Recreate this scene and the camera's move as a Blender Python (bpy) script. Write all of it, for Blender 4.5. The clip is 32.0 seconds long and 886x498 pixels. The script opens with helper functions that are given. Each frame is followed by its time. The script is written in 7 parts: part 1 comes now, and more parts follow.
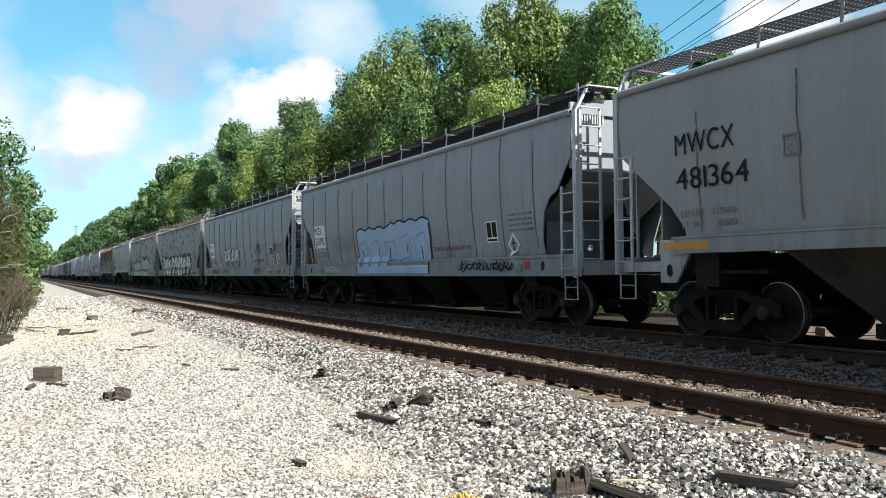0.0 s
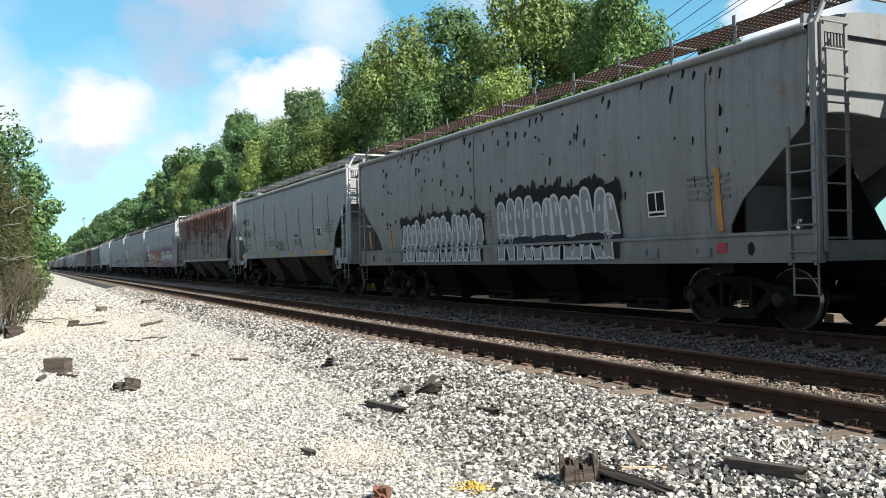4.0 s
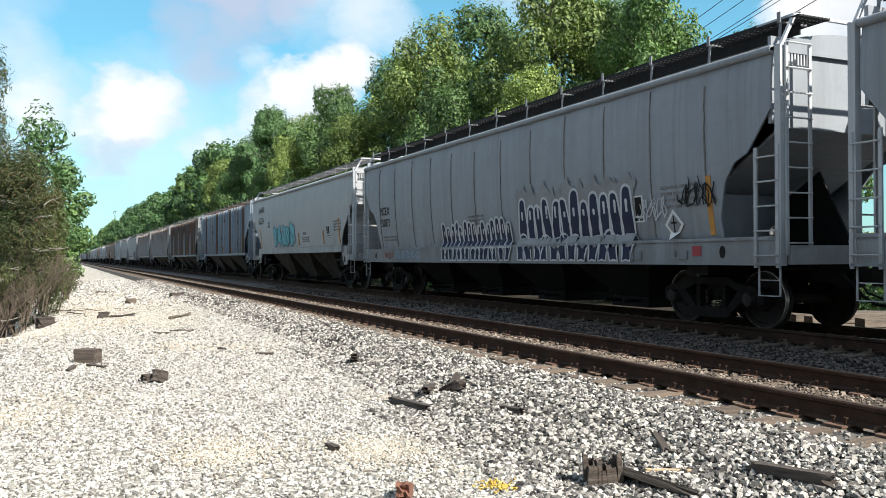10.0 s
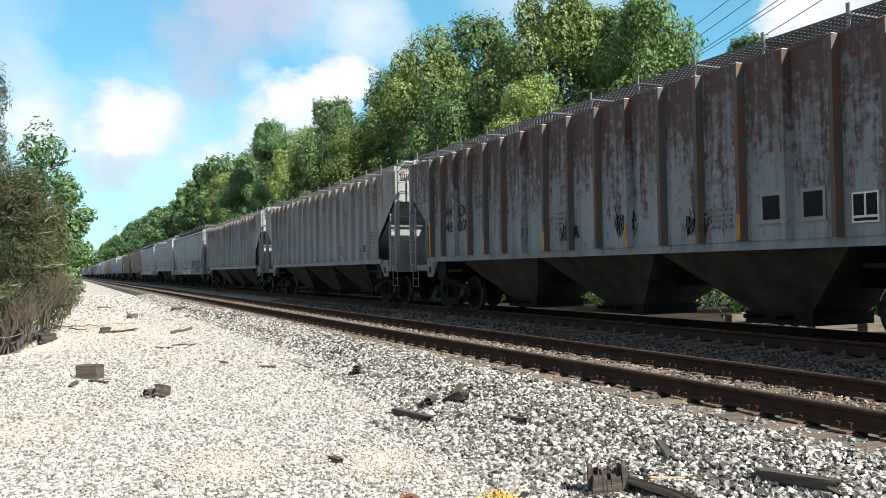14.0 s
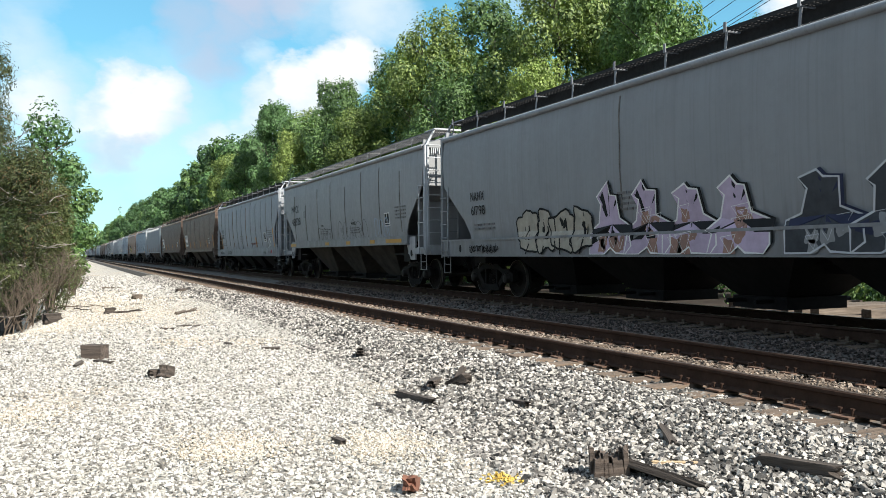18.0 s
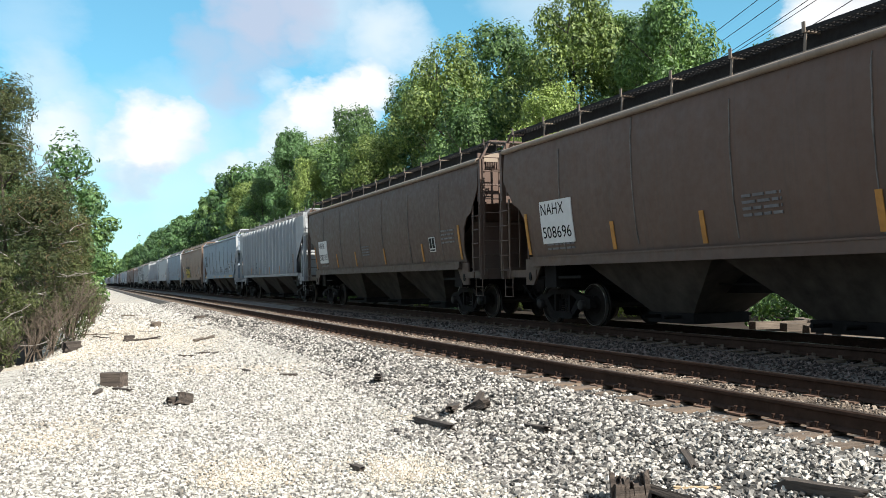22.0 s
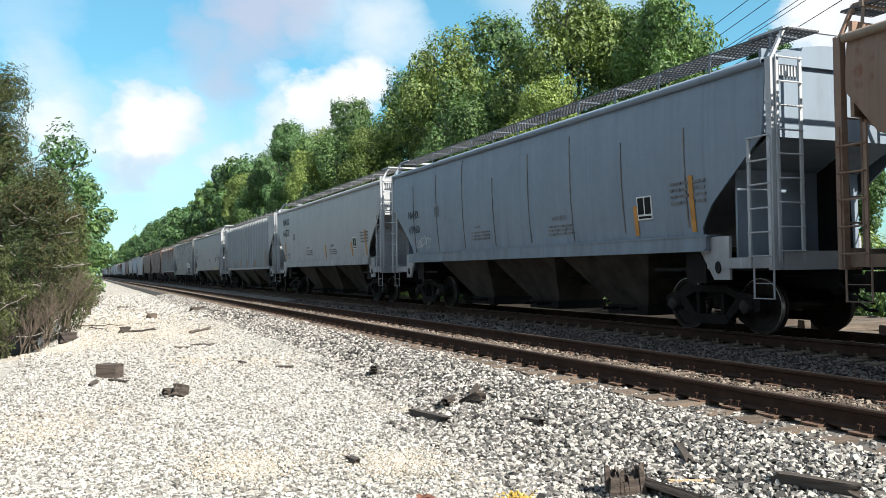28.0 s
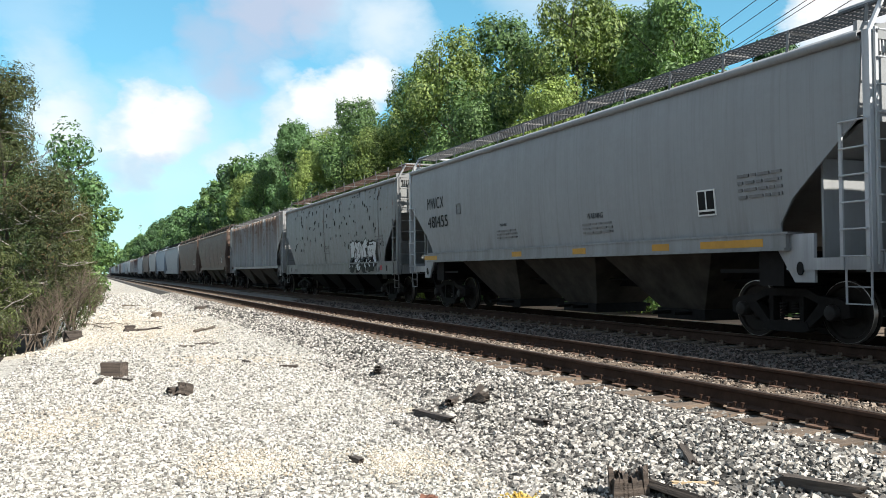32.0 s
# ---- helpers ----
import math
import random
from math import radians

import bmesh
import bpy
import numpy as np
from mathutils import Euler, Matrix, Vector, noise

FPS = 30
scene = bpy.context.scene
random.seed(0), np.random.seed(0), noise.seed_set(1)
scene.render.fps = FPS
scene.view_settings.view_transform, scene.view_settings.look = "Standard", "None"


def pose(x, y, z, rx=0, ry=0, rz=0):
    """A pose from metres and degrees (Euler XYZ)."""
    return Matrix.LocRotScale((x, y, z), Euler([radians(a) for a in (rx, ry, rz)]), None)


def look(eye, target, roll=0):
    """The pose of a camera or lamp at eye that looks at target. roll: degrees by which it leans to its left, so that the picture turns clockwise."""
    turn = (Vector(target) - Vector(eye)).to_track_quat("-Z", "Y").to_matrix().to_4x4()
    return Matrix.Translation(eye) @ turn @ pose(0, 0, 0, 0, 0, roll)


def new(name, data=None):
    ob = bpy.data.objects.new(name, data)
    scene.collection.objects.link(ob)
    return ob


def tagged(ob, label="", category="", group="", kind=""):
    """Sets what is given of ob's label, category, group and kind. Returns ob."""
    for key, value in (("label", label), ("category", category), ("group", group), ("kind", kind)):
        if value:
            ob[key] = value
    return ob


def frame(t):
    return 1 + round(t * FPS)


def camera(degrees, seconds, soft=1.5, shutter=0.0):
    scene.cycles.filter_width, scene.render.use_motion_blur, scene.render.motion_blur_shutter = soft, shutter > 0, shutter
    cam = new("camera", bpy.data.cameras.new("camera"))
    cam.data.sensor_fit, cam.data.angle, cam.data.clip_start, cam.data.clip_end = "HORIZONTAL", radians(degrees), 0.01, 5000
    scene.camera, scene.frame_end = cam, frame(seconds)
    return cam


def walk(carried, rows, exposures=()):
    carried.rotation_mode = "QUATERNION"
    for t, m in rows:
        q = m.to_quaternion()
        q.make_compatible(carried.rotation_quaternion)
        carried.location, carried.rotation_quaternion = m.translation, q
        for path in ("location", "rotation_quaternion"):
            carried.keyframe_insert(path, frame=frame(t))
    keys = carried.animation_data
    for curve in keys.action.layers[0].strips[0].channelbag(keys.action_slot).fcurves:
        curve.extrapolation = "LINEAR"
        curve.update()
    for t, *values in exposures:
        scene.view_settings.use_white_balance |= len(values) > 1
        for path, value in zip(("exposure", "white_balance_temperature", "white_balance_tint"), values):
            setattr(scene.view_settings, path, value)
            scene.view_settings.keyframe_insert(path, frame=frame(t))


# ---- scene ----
# camera: a still tripod head, nudged a little now and then
EYE = (0.0, 0.0, 1.2)
TURNS = [
    (0, -26.726, 1.544, 0.580), (0.5, -26.333, 1.176, 0.794), (1, -25.676, 0.800, 1.059), (1.5, -25.154, 0.598, 1.352),
    (2, -24.858, 0.709, 1.521), (2.5, -25.231, 0.585, 1.406), (3, -25.870, 0.306, 1.207), (3.5, -26.225, 0.378, 0.904),
    (5.5, -25.746, 2.459, 1.835), (6, -24.845, 2.142, 1.824), (6.5, -24.399, 1.783, 1.848), (7, -24.159, 1.449, 1.404),
    (7.5, -24.246, 1.248, 1.248), (8, -24.278, 1.011, 0.932), (8.5, -24.347, 1.002, 0.859), (9, -24.368, 0.933, 0.757),
    (9.5, -24.536, 0.528, 0.359), (10, -24.446, 0.644, 0.127), (10.5, -24.225, 0.401, -0.008), (11, -24.268, 0.095, -0.104),
    (11.5, -24.221, 0.037, -0.453), (12, -24.120, 0.131, -0.349), (12.5, -24.188, 0.203, -0.233), (13, -24.158, 0.455, -0.013),
    (13.5, -24.214, 1.082, 0.266), (14, -24.370, 1.367, 0.947), (14.5, -24.392, 1.034, 1.068), (15, -24.036, 0.712, 0.799),
    (15.5, -24.020, 0.342, 1.046), (17.5, -24.182, 0.019, 0.252), (18, -24.097, 0.220, 0.495), (18.5, -24.228, 0.744, 1.091),
    (19, -24.383, 1.334, 1.341), (19.5, -24.610, 2.100, 1.172), (20, -24.503, 3.134, 1.499), (20.5, -23.764, 3.398, 1.525),
    (21, -23.019, 2.439, 1.553), (21.5, -22.693, 2.053, 1.282), (22, -22.942, 1.933, 1.079), (22.5, -23.244, 2.194, 1.151),
    (23, -23.437, 2.229, 1.322), (23.5, -23.414, 2.047, 1.396), (24, -23.156, 1.863, 1.135), (24.5, -23.208, 1.904, 0.990),
    (25, -23.386, 1.759, 0.967), (25.5, -23.274, 1.612, 0.922), (27.5, -23.322, 1.458, 0.758), (28, -23.192, 1.441, 0.802),
    (28.5, -22.948, 1.398, 0.613), (29, -22.822, 1.412, 0.567), (29.5, -22.845, 1.445, 0.601), (30, -22.835, 1.393, 0.417),
    (30.5, -22.724, 1.346, 0.192), (31, -22.688, 1.504, 0.296), (31.5, -22.834, 1.490, 0.367), (32, -22.887, 1.464, 0.514),
]
cam = camera(55.98, 32.0, soft=0.9)
walk(cam, [(t, pose(*EYE, 90 + p, r, y)) for t, y, p, r in TURNS])

# the train rolls towards the camera's side of the line, slowing a little
def travelled(t):
    u = (t - 16) / 16
    return 15.3157 * t + 15.04 * (-0.32409 * u ** 2 - 0.30189 * u ** 3 - 0.03821 * u ** 4)


def glyph_table():
    """Outlines of the built-in font, taken while the scene is still empty."""
    table = {}
    for ch in "ABCDEFGHIJKLMNOPQRSTUVWXYZ0123456789":
        c = bpy.data.curves.new("glyph", "FONT")
        c.body, c.size, c.extrude = ch, 1.0, 0.0012
        probe = new("glyph", c)
        bpy.context.view_layer.update()
        me = bpy.data.meshes.new_from_object(probe)
        xs = [v.co.x for v in me.vertices]
        table[ch] = ([(v.co.x - min(xs), v.co.y, v.co.z) for v in me.vertices], [tuple(p.vertices) for p in me.polygons], max(xs) - min(xs))
        bpy.data.objects.remove(probe)
        bpy.data.curves.remove(c)
        bpy.data.meshes.remove(me)
    return table


GLYPHS = glyph_table()

# world: blue sky with broken summer cloud, sun high behind the camera and across the line
SUN_WAY = Vector((0.44, -1.05, 1.0)).normalized()
world = bpy.data.worlds.new("summer_sky")
scene.world = world
world.use_nodes = True


def link(tree, a, b):
    tree.links.new(a, b)


def node(tree, kind, **values):
    n = tree.nodes.new(kind)
    for key, value in values.items():
        n.inputs[key.replace("_", " ")].default_value = value
    return n


def maths(tree, op, a, b=None, clamp=False):
    n = tree.nodes.new("ShaderNodeMath")
    n.operation, n.use_clamp = op, clamp
    for slot, value in ((0, a), (1, b)):
        if value is None:
            continue
        if isinstance(value, (int, float)):
            n.inputs[slot].default_value = value
        else:
            link(tree, value, n.inputs[slot])
    return n.outputs[0]


def ramp(tree, fac, stops):
    n = tree.nodes.new("ShaderNodeValToRGB")
    while len(n.color_ramp.elements) < len(stops):
        n.color_ramp.elements.new(0.5)
    for e, (at, col) in zip(n.color_ramp.elements, stops):
        e.position = at
        e.color = (*col, 1) if len(col) == 3 else col
    link(tree, fac, n.inputs[0])
    return n.outputs[0]


def grey(v):
    return (v, v, v)


def mixed(tree, fac, a, b, mode="MIX"):
    n = tree.nodes.new("ShaderNodeMix")
    n.data_type, n.blend_type = "RGBA", mode
    for slot, value in ((0, fac), (6, a), (7, b)):
        if isinstance(value, (int, float)):
            n.inputs[slot].default_value = value
        elif isinstance(value, tuple):
            n.inputs[slot].default_value = (*value, 1)
        else:
            link(tree, value, n.inputs[slot])
    return n.outputs[2]


def sky_way(az, el):
    a, e = radians(az), radians(el)
    return Vector((math.sin(a) * math.cos(e), math.cos(a) * math.cos(e), math.sin(e)))


def build_sky():
    t = world.node_tree
    t.nodes.clear()
    out = t.nodes.new("ShaderNodeOutputWorld")
    back = t.nodes.new("ShaderNodeBackground")
    back.inputs["Strength"].default_value = 0.058
    sky = t.nodes.new("ShaderNodeTexSky")
    sky.sky_type, sky.sun_disc = "NISHITA", False
    sky.sun_elevation = math.asin(SUN_WAY.z)
    sky.sun_rotation = math.atan2(SUN_WAY.x, SUN_WAY.y)
    sky.air_density, sky.dust_density, sky.ozone_density = 1.15, 0.35, 2.2
    blue = mixed(t, 1.0, sky.outputs[0], (0.92, 1.60, 1.66), "MULTIPLY")
    blue = mixed(t, 0.30, blue, (2.4, 6.6, 8.6))
    way = t.nodes.new("ShaderNodeTexCoord").outputs["Generated"]
    squash = t.nodes.new("ShaderNodeMapping")
    squash.inputs["Scale"].default_value = (1, 1, 1.7)
    link(t, way, squash.inputs[0])
    big = node(t, "ShaderNodeTexNoise", Scale=3.4, Detail=9.0, Roughness=0.56, Distortion=0.25)
    link(t, squash.outputs[0], big.inputs["Vector"])
    puff = node(t, "ShaderNodeTexNoise", Scale=15.0, Detail=8.0, Roughness=0.58)
    link(t, squash.outputs[0], puff.inputs["Vector"])
    # the way looked, curdled by fine noise, gives the clouds their knobbly rims
    curd = t.nodes.new("ShaderNodeVectorMath")
    curd.operation = "MULTIPLY_ADD"
    link(t, puff.outputs["Color"], curd.inputs[0])
    curd.inputs[1].default_value = (0.075, 0.075, 0.075)
    mid = t.nodes.new("ShaderNodeVectorMath")
    mid.operation = "SUBTRACT"
    link(t, way, mid.inputs[0])
    mid.inputs[1].default_value = (0.0375, 0.0375, 0.0375)
    link(t, mid.outputs[0], curd.inputs[2])
    unit = t.nodes.new("ShaderNodeVectorMath")
    unit.operation = "NORMALIZE"
    link(t, curd.outputs[0], unit.inputs[0])

    def field(puffs):
        total = None
        for az, el, wide, amount in puffs:
            dot = t.nodes.new("ShaderNodeVectorMath")
            dot.operation = "DOT_PRODUCT"
            dot.inputs[1].default_value = sky_way(az, el)
            link(t, unit.outputs[0], dot.inputs[0])
            near = maths(t, "SUBTRACT", 1.0, maths(t, "DIVIDE", maths(t, "SUBTRACT", 1.0, dot.outputs["Value"]), 1 - math.cos(radians(wide))), clamp=True)
            near = maths(t, "MULTIPLY", near, amount)
            total = near if total is None else maths(t, "MAXIMUM", total, near)
        return total

    # cumulus heaps over the line, crisp above and melting below
    heaps = field(((3.6, 9.2, 3.4, 1.0), (4.9, 10.3, 2.2, 0.95), (2.0, 8.8, 2.6, 0.7), (2.6, 7.0, 2.4, 0.5), (-1.6, 9.4, 2.6, 0.6), (16.4, 12.2, 2.5, 1.0), (17.9, 13.0, 1.9, 1.0), (14.2, 11.4, 2.5, 0.9), (12.4, 10.2, 2.4, 0.62), (15.0, 9.8, 3.0, 0.7),
                   (11.8, 13.2, 1.5, 0.34), (9.0, 7.0, 2.3, 0.55), (11.5, 7.6, 2.4, 0.5), (48.0, 14.6, 3.0, 1.0), (50.5, 15.0, 3.0, 1.0), (-1.0, 10.4, 3.0, 0.30), (-2.4, 12.6, 3.2, 0.32)))
    veil = field(((19.3, 16.4, 3.6, 0.75), (21.0, 15.4, 2.6, 0.5), (16.0, 18.0, 4.0, 0.5), (-3.0, 16.0, 3.4, 0.25), (31.0, 20.0, 6.0, 0.5), (8.0, 5.0, 5.0, 0.30), (2.0, 5.0, 5.0, 0.25), (-2.0, 8.0, 5.0, 0.45), (36.0, 17.5, 3.0, 0.35), (13.0, 8.0, 6.0, 0.4), (5.0, 8.0, 6.5, 0.42)))
    lilac = field(((8.4, 13.0, 2.4, 0.6), (7.0, 14.8, 2.6, 0.5), (10.5, 17.2, 3.6, 0.85), (13.2, 17.8, 3.2, 0.8), (9.6, 14.8, 2.4, 0.6)))
    away = t.nodes.new("ShaderNodeVectorMath")
    away.operation = "DOT_PRODUCT"
    away.inputs[1].default_value = sky_way(20, 8)
    link(t, way, away.inputs[0])
    broken = maths(t, "MULTIPLY", ramp(t, big.outputs[0], ((0.34, grey(0.25)), (0.52, grey(0.95)))), ramp(t, away.outputs["Value"], ((0.78, grey(1)), (0.90, grey(0.0)))))
    cover = ramp(t, heaps, ((0.08, grey(0)), (0.34, grey(0.55)), (0.78, grey(1))))
    thin = ramp(t, veil, ((0.0, grey(0)), (0.8, grey(0.85))))
    body = maths(t, "ADD", maths(t, "MULTIPLY", puff.outputs[0], 0.6), maths(t, "MULTIPLY", heaps, 0.35))
    shade = ramp(t, body, ((0.36, (7.4, 8.6, 9.6)), (0.52, (9.4, 9.9, 10.3)), (0.66, (10.7, 10.7, 10.7))))
    base = field(((2.9, 6.2, 1.7, 1.0), (1.6, 6.4, 1.4, 0.8), (4.2, 6.5, 1.5, 0.8), (14.0, 8.2, 2.2, 0.35)))
    shade = mixed(t, ramp(t, base, ((0.05, grey(0)), (0.9, grey(0.62)))), shade, (4.7, 5.9, 7.8))
    colour = mixed(t, thin, blue, (8.8, 9.6, 10.2))
    colour = mixed(t, ramp(t, lilac, ((0.05, grey(0)), (0.75, grey(0.88)))), colour, (5.6, 6.3, 7.9))
    colour = mixed(t, cover, colour, shade)
    colour = mixed(t, broken, colour, (5.2, 5.95, 7.1))
    link(t, colour, back.inputs[0])
    link(t, back.outputs[0], out.inputs[0])


build_sky()
sun = new("sun", bpy.data.lights.new("sun", "SUN"))
sun.data.energy, sun.data.angle, sun.data.color = 5.0, radians(0.53), (1.0, 0.95, 0.86)
sun.matrix_world = look(SUN_WAY * 50, (0, 0, 0))
scene.view_settings.exposure = 0.85


# materials
def surface(name, roughness=0.8, metallic=0.0):
    m = bpy.data.materials.new(name)
    m.use_nodes = True
    p = m.node_tree.nodes["Principled BSDF"]
    p.inputs["Roughness"].default_value, p.inputs["Metallic"].default_value = roughness, metallic
    return m, m.node_tree, p


def noise_of(t, scale, detail=6.0, rough=0.6, stretch=(1, 1, 1), source="Object", shift=None):
    c = t.nodes.new("ShaderNodeTexCoord")
    k = t.nodes.new("ShaderNodeMapping")
    k.inputs["Scale"].default_value = stretch
    link(t, c.outputs[source], k.inputs[0])
    if shift is not None:
        link(t, shift, k.inputs["Location"])
    n = node(t, "ShaderNodeTexNoise", Scale=scale, Detail=detail, Roughness=rough)
    link(t, k.outputs[0], n.inputs["Vector"])
    return n.outputs[0]


def bump(t, p, height, strength=0.3, distance=0.01):
    b = node(t, "ShaderNodeBump", Strength=strength, Distance=distance)
    link(t, height, b.inputs["Height"])
    link(t, b.outputs[0], p.inputs["Normal"])


def own_shift(t, amount=40.0):
    info = t.nodes.new("ShaderNodeObjectInfo")
    v = t.nodes.new("ShaderNodeCombineXYZ")
    s = maths(t, "MULTIPLY", info.outputs["Random"], amount)
    for i in range(3):
        link(t, s, v.inputs[i])
    return v.outputs[0], info.outputs["Random"]


def paint(name, colour, rust=0.1, grime=0.35, rust_colour=(0.16, 0.055, 0.025), top=0.0):
    """Weathered car paint: long run-down streaks, blotches and rust."""
    m, t, p = surface(name, 0.55)
    if max(colour) - min(colour) < 0.1:
        colour = (colour[0] * 0.97, colour[1] * 1.01, colour[2] * 1.07)
    fine = noise_of(t, 6.0, 8.0, 0.65)
    streak = noise_of(t, 1.0, 7.0, 0.62, (1, 3.4, 0.22))
    blotch = noise_of(t, 0.7, 5.0, 0.6, (1, 1, 0.7))
    spot = t.nodes.new("ShaderNodeSeparateXYZ")
    link(t, t.nodes.new("ShaderNodeTexCoord").outputs["Object"], spot.inputs[0])
    high = spot.outputs[2]
    dirty = tuple(c * 0.42 + d * 0.14 for c, d in zip(colour, (0.30, 0.25, 0.2)))
    col = mixed(t, ramp(t, streak, ((0.45, grey(0)), (0.66, grey(grime)))), colour, dirty)
    pale = tuple(min(0.9, c * 1.12 + 0.015) for c in colour)
    col = mixed(t, ramp(t, blotch, ((0.42, grey(0)), (0.7, grey(0.5)))), col, pale)
    # thin drips of many widths, and rubbed patches
    drip = noise_of(t, 2.4, 8.0, 0.68, (1, 6.5, 0.10))
    col = mixed(t, ramp(t, drip, ((0.50, grey(0)), (0.72, grey(min(0.7, grime * 1.5))))), col, dirty)
    patch = noise_of(t, 1.6, 9.0, 0.74, (1, 0.8, 1.3))
    col = mixed(t, ramp(t, patch, ((0.52, grey(0)), (0.66, grey(grime * 0.9)))), col, tuple(c * 0.62 + d for c, d in zip(colour, (0.030, 0.026, 0.022))))
    # road dust thrown up along the foot of the side
    splash = maths(t, "ADD", maths(t, "MULTIPLY", streak, 1.1), maths(t, "MULTIPLY", maths(t, "SUBTRACT", 1.75, high), 0.45))
    col = mixed(t, ramp(t, splash, ((0.52, grey(0)), (0.85, grey(0.6)))), col, tuple(c * 0.35 + d for c, d in zip(colour, (0.055, 0.045, 0.036))))
    if rust > 0:
        seed = maths(t, "ADD", maths(t, "MULTIPLY", noise_of(t, 2.6, 8.0, 0.7, (1, 2.4, 0.26)), 0.62), maths(t, "MULTIPLY", fine, 0.42))
        if top:      # rust that has crept down from the roof's edge
            seed = maths(t, "ADD", seed, maths(t, "MULTIPLY", maths(t, "SUBTRACT", high, 2.75), top * 0.11))
            wash = maths(t, "MULTIPLY", maths(t, "MULTIPLY", maths(t, "SUBTRACT", high, 1.7), 0.42, clamp=True), ramp(t, noise_of(t, 2.2, 8.0, 0.7, (1, 3.0, 0.16)), ((0.36, grey(0)), (0.6, grey(0.9)))))
            col = mixed(t, wash, col, tuple(c * 1.3 for c in rust_colour))
        edge = 0.72 - 0.22 * rust
        col = mixed(t, ramp(t, seed, ((edge - 0.05, grey(0)), (edge + 0.05, grey(min(1.0, 0.35 + rust))))), col,
                    mixed(t, fine, tuple(c * 0.6 for c in rust_colour), tuple(c * 1.5 for c in rust_colour)))
    link(t, col, p.inputs["Base Color"])
    link(t, ramp(t, fine, ((0.3, grey(0.45)), (0.7, grey(0.75)))), p.inputs["Roughness"])
    bump(t, p, noise_of(t, 2.2, 4.0, 0.5), 0.12, 0.02)
    return m


def plain(name, colour, roughness=0.7, vary=0.35, scale=8.0, metallic=0.0, relief=0.2):
    m, t, p = surface(name, roughness, metallic)
    if max(colour) < 0.09:
        p.inputs["Specular IOR Level"].default_value = 0.12     # weak reflection in the darkest colours
    n = noise_of(t, scale, 7.0, 0.65)
    w = noise_of(t, scale * 0.16, 4.0, 0.6)
    both = maths(t, "ADD", maths(t, "MULTIPLY", n, 0.5), maths(t, "MULTIPLY", w, 0.5))
    link(t, ramp(t, both, ((0.36, tuple(c * (1 - vary) for c in colour)), (0.64, tuple(min(0.92, c * (1 + vary)) for c in colour)))), p.inputs["Base Color"])
    bump(t, p, n, relief, 0.01)
    return m


def stones(name, dark, mid, light):
    m, t, p = surface(name, 0.85)
    r = t.nodes.new("ShaderNodeNewGeometry").outputs["Random Per Island"]
    tone = ramp(t, r, ((0.0, dark), (0.25, tuple(a * 0.65 + b * 0.35 for a, b in zip(dark, mid))), (0.50, mid), (0.78, light), (1.0, tuple(min(0.85, c * 1.18) for c in light))))
    n = noise_of(t, 45.0, 5.0, 0.7)
    link(t, mixed(t, 0.5, tone, ramp(t, n, ((0.3, grey(0.45)), (0.7, grey(1.0)))), "MULTIPLY"), p.inputs["Base Color"])
    bump(t, p, n, 0.5, 0.01)
    return m


def gravel_ground():
    m, t, p = surface("gravel_ground", 0.92)
    v = node(t, "ShaderNodeTexVoronoi", Scale=17.0)
    v.feature = "F1"
    link(t, t.nodes.new("ShaderNodeTexCoord").outputs["Object"], v.inputs["Vector"])
    cell = t.nodes.new("ShaderNodeSeparateColor")
    link(t, v.outputs["Color"], cell.inputs[0])
    fine = noise_of(t, 60.0, 4.0, 0.7)
    wide = noise_of(t, 0.35, 5.0, 0.6)
    tone = ramp(t, cell.outputs[0], ((0.0, (0.216, 0.196, 0.168)), (0.25, (0.376, 0.352, 0.312)), (0.6, (0.512, 0.48, 0.424)), (1.0, (0.592, 0.56, 0.504))))
    sand = mixed(t, fine, (0.464, 0.376, 0.264), (0.56, 0.464, 0.336))
    col = mixed(t, ramp(t, wide, ((0.52, grey(0)), (0.62, grey(0.55)))), tone, sand)
    col = mixed(t, 0.45, col, ramp(t, fine, ((0.3, grey(0.5)), (0.65, grey(1.0)))), "MULTIPLY")
    link(t, col, p.inputs["Base Color"])
    bump(t, p, maths(t, "SUBTRACT", 1.0, v.outputs["Distance"]), 0.9, 0.05)
    return m


def leaves(name, dark, light):
    m, t, p = surface(name, 0.55)
    r = t.nodes.new("ShaderNodeNewGeometry").outputs["Random Per Island"]
    info = t.nodes.new("ShaderNodeObjectInfo").outputs["Random"]
    mixr = maths(t, "ADD", maths(t, "MULTIPLY", r, 0.65), maths(t, "MULTIPLY", info, 0.35))
    col = ramp(t, mixr, ((0.0, dark), (0.55, tuple((a + b) / 2 for a, b in zip(dark, light))), (1.0, light)))
    link(t, col, p.inputs["Base Color"])
    p.inputs["Subsurface Weight"].default_value = 0.0
    thin = t.nodes.new("ShaderNodeBsdfTranslucent")
    link(t, mixed(t, 1.0, col, (1.05, 1.12, 0.5), "MULTIPLY"), thin.inputs[0])
    mx = t.nodes.new("ShaderNodeMixShader")
    mx.inputs[0].default_value = 0.24
    link(t, p.outputs[0], mx.inputs[1])
    link(t, thin.outputs[0], mx.inputs[2])
    link(t, mx.outputs[0], t.nodes["Material Output"].inputs[0])
    return m


def bark(name, dark, light):
    m, t, p = surface(name, 0.9)
    n = noise_of(t, 7.0, 8.0, 0.7, (1, 1, 0.2))
    link(t, ramp(t, n, ((0.3, dark), (0.7, light))), p.inputs["Base Color"])
    bump(t, p, n, 0.8, 0.03)
    return m


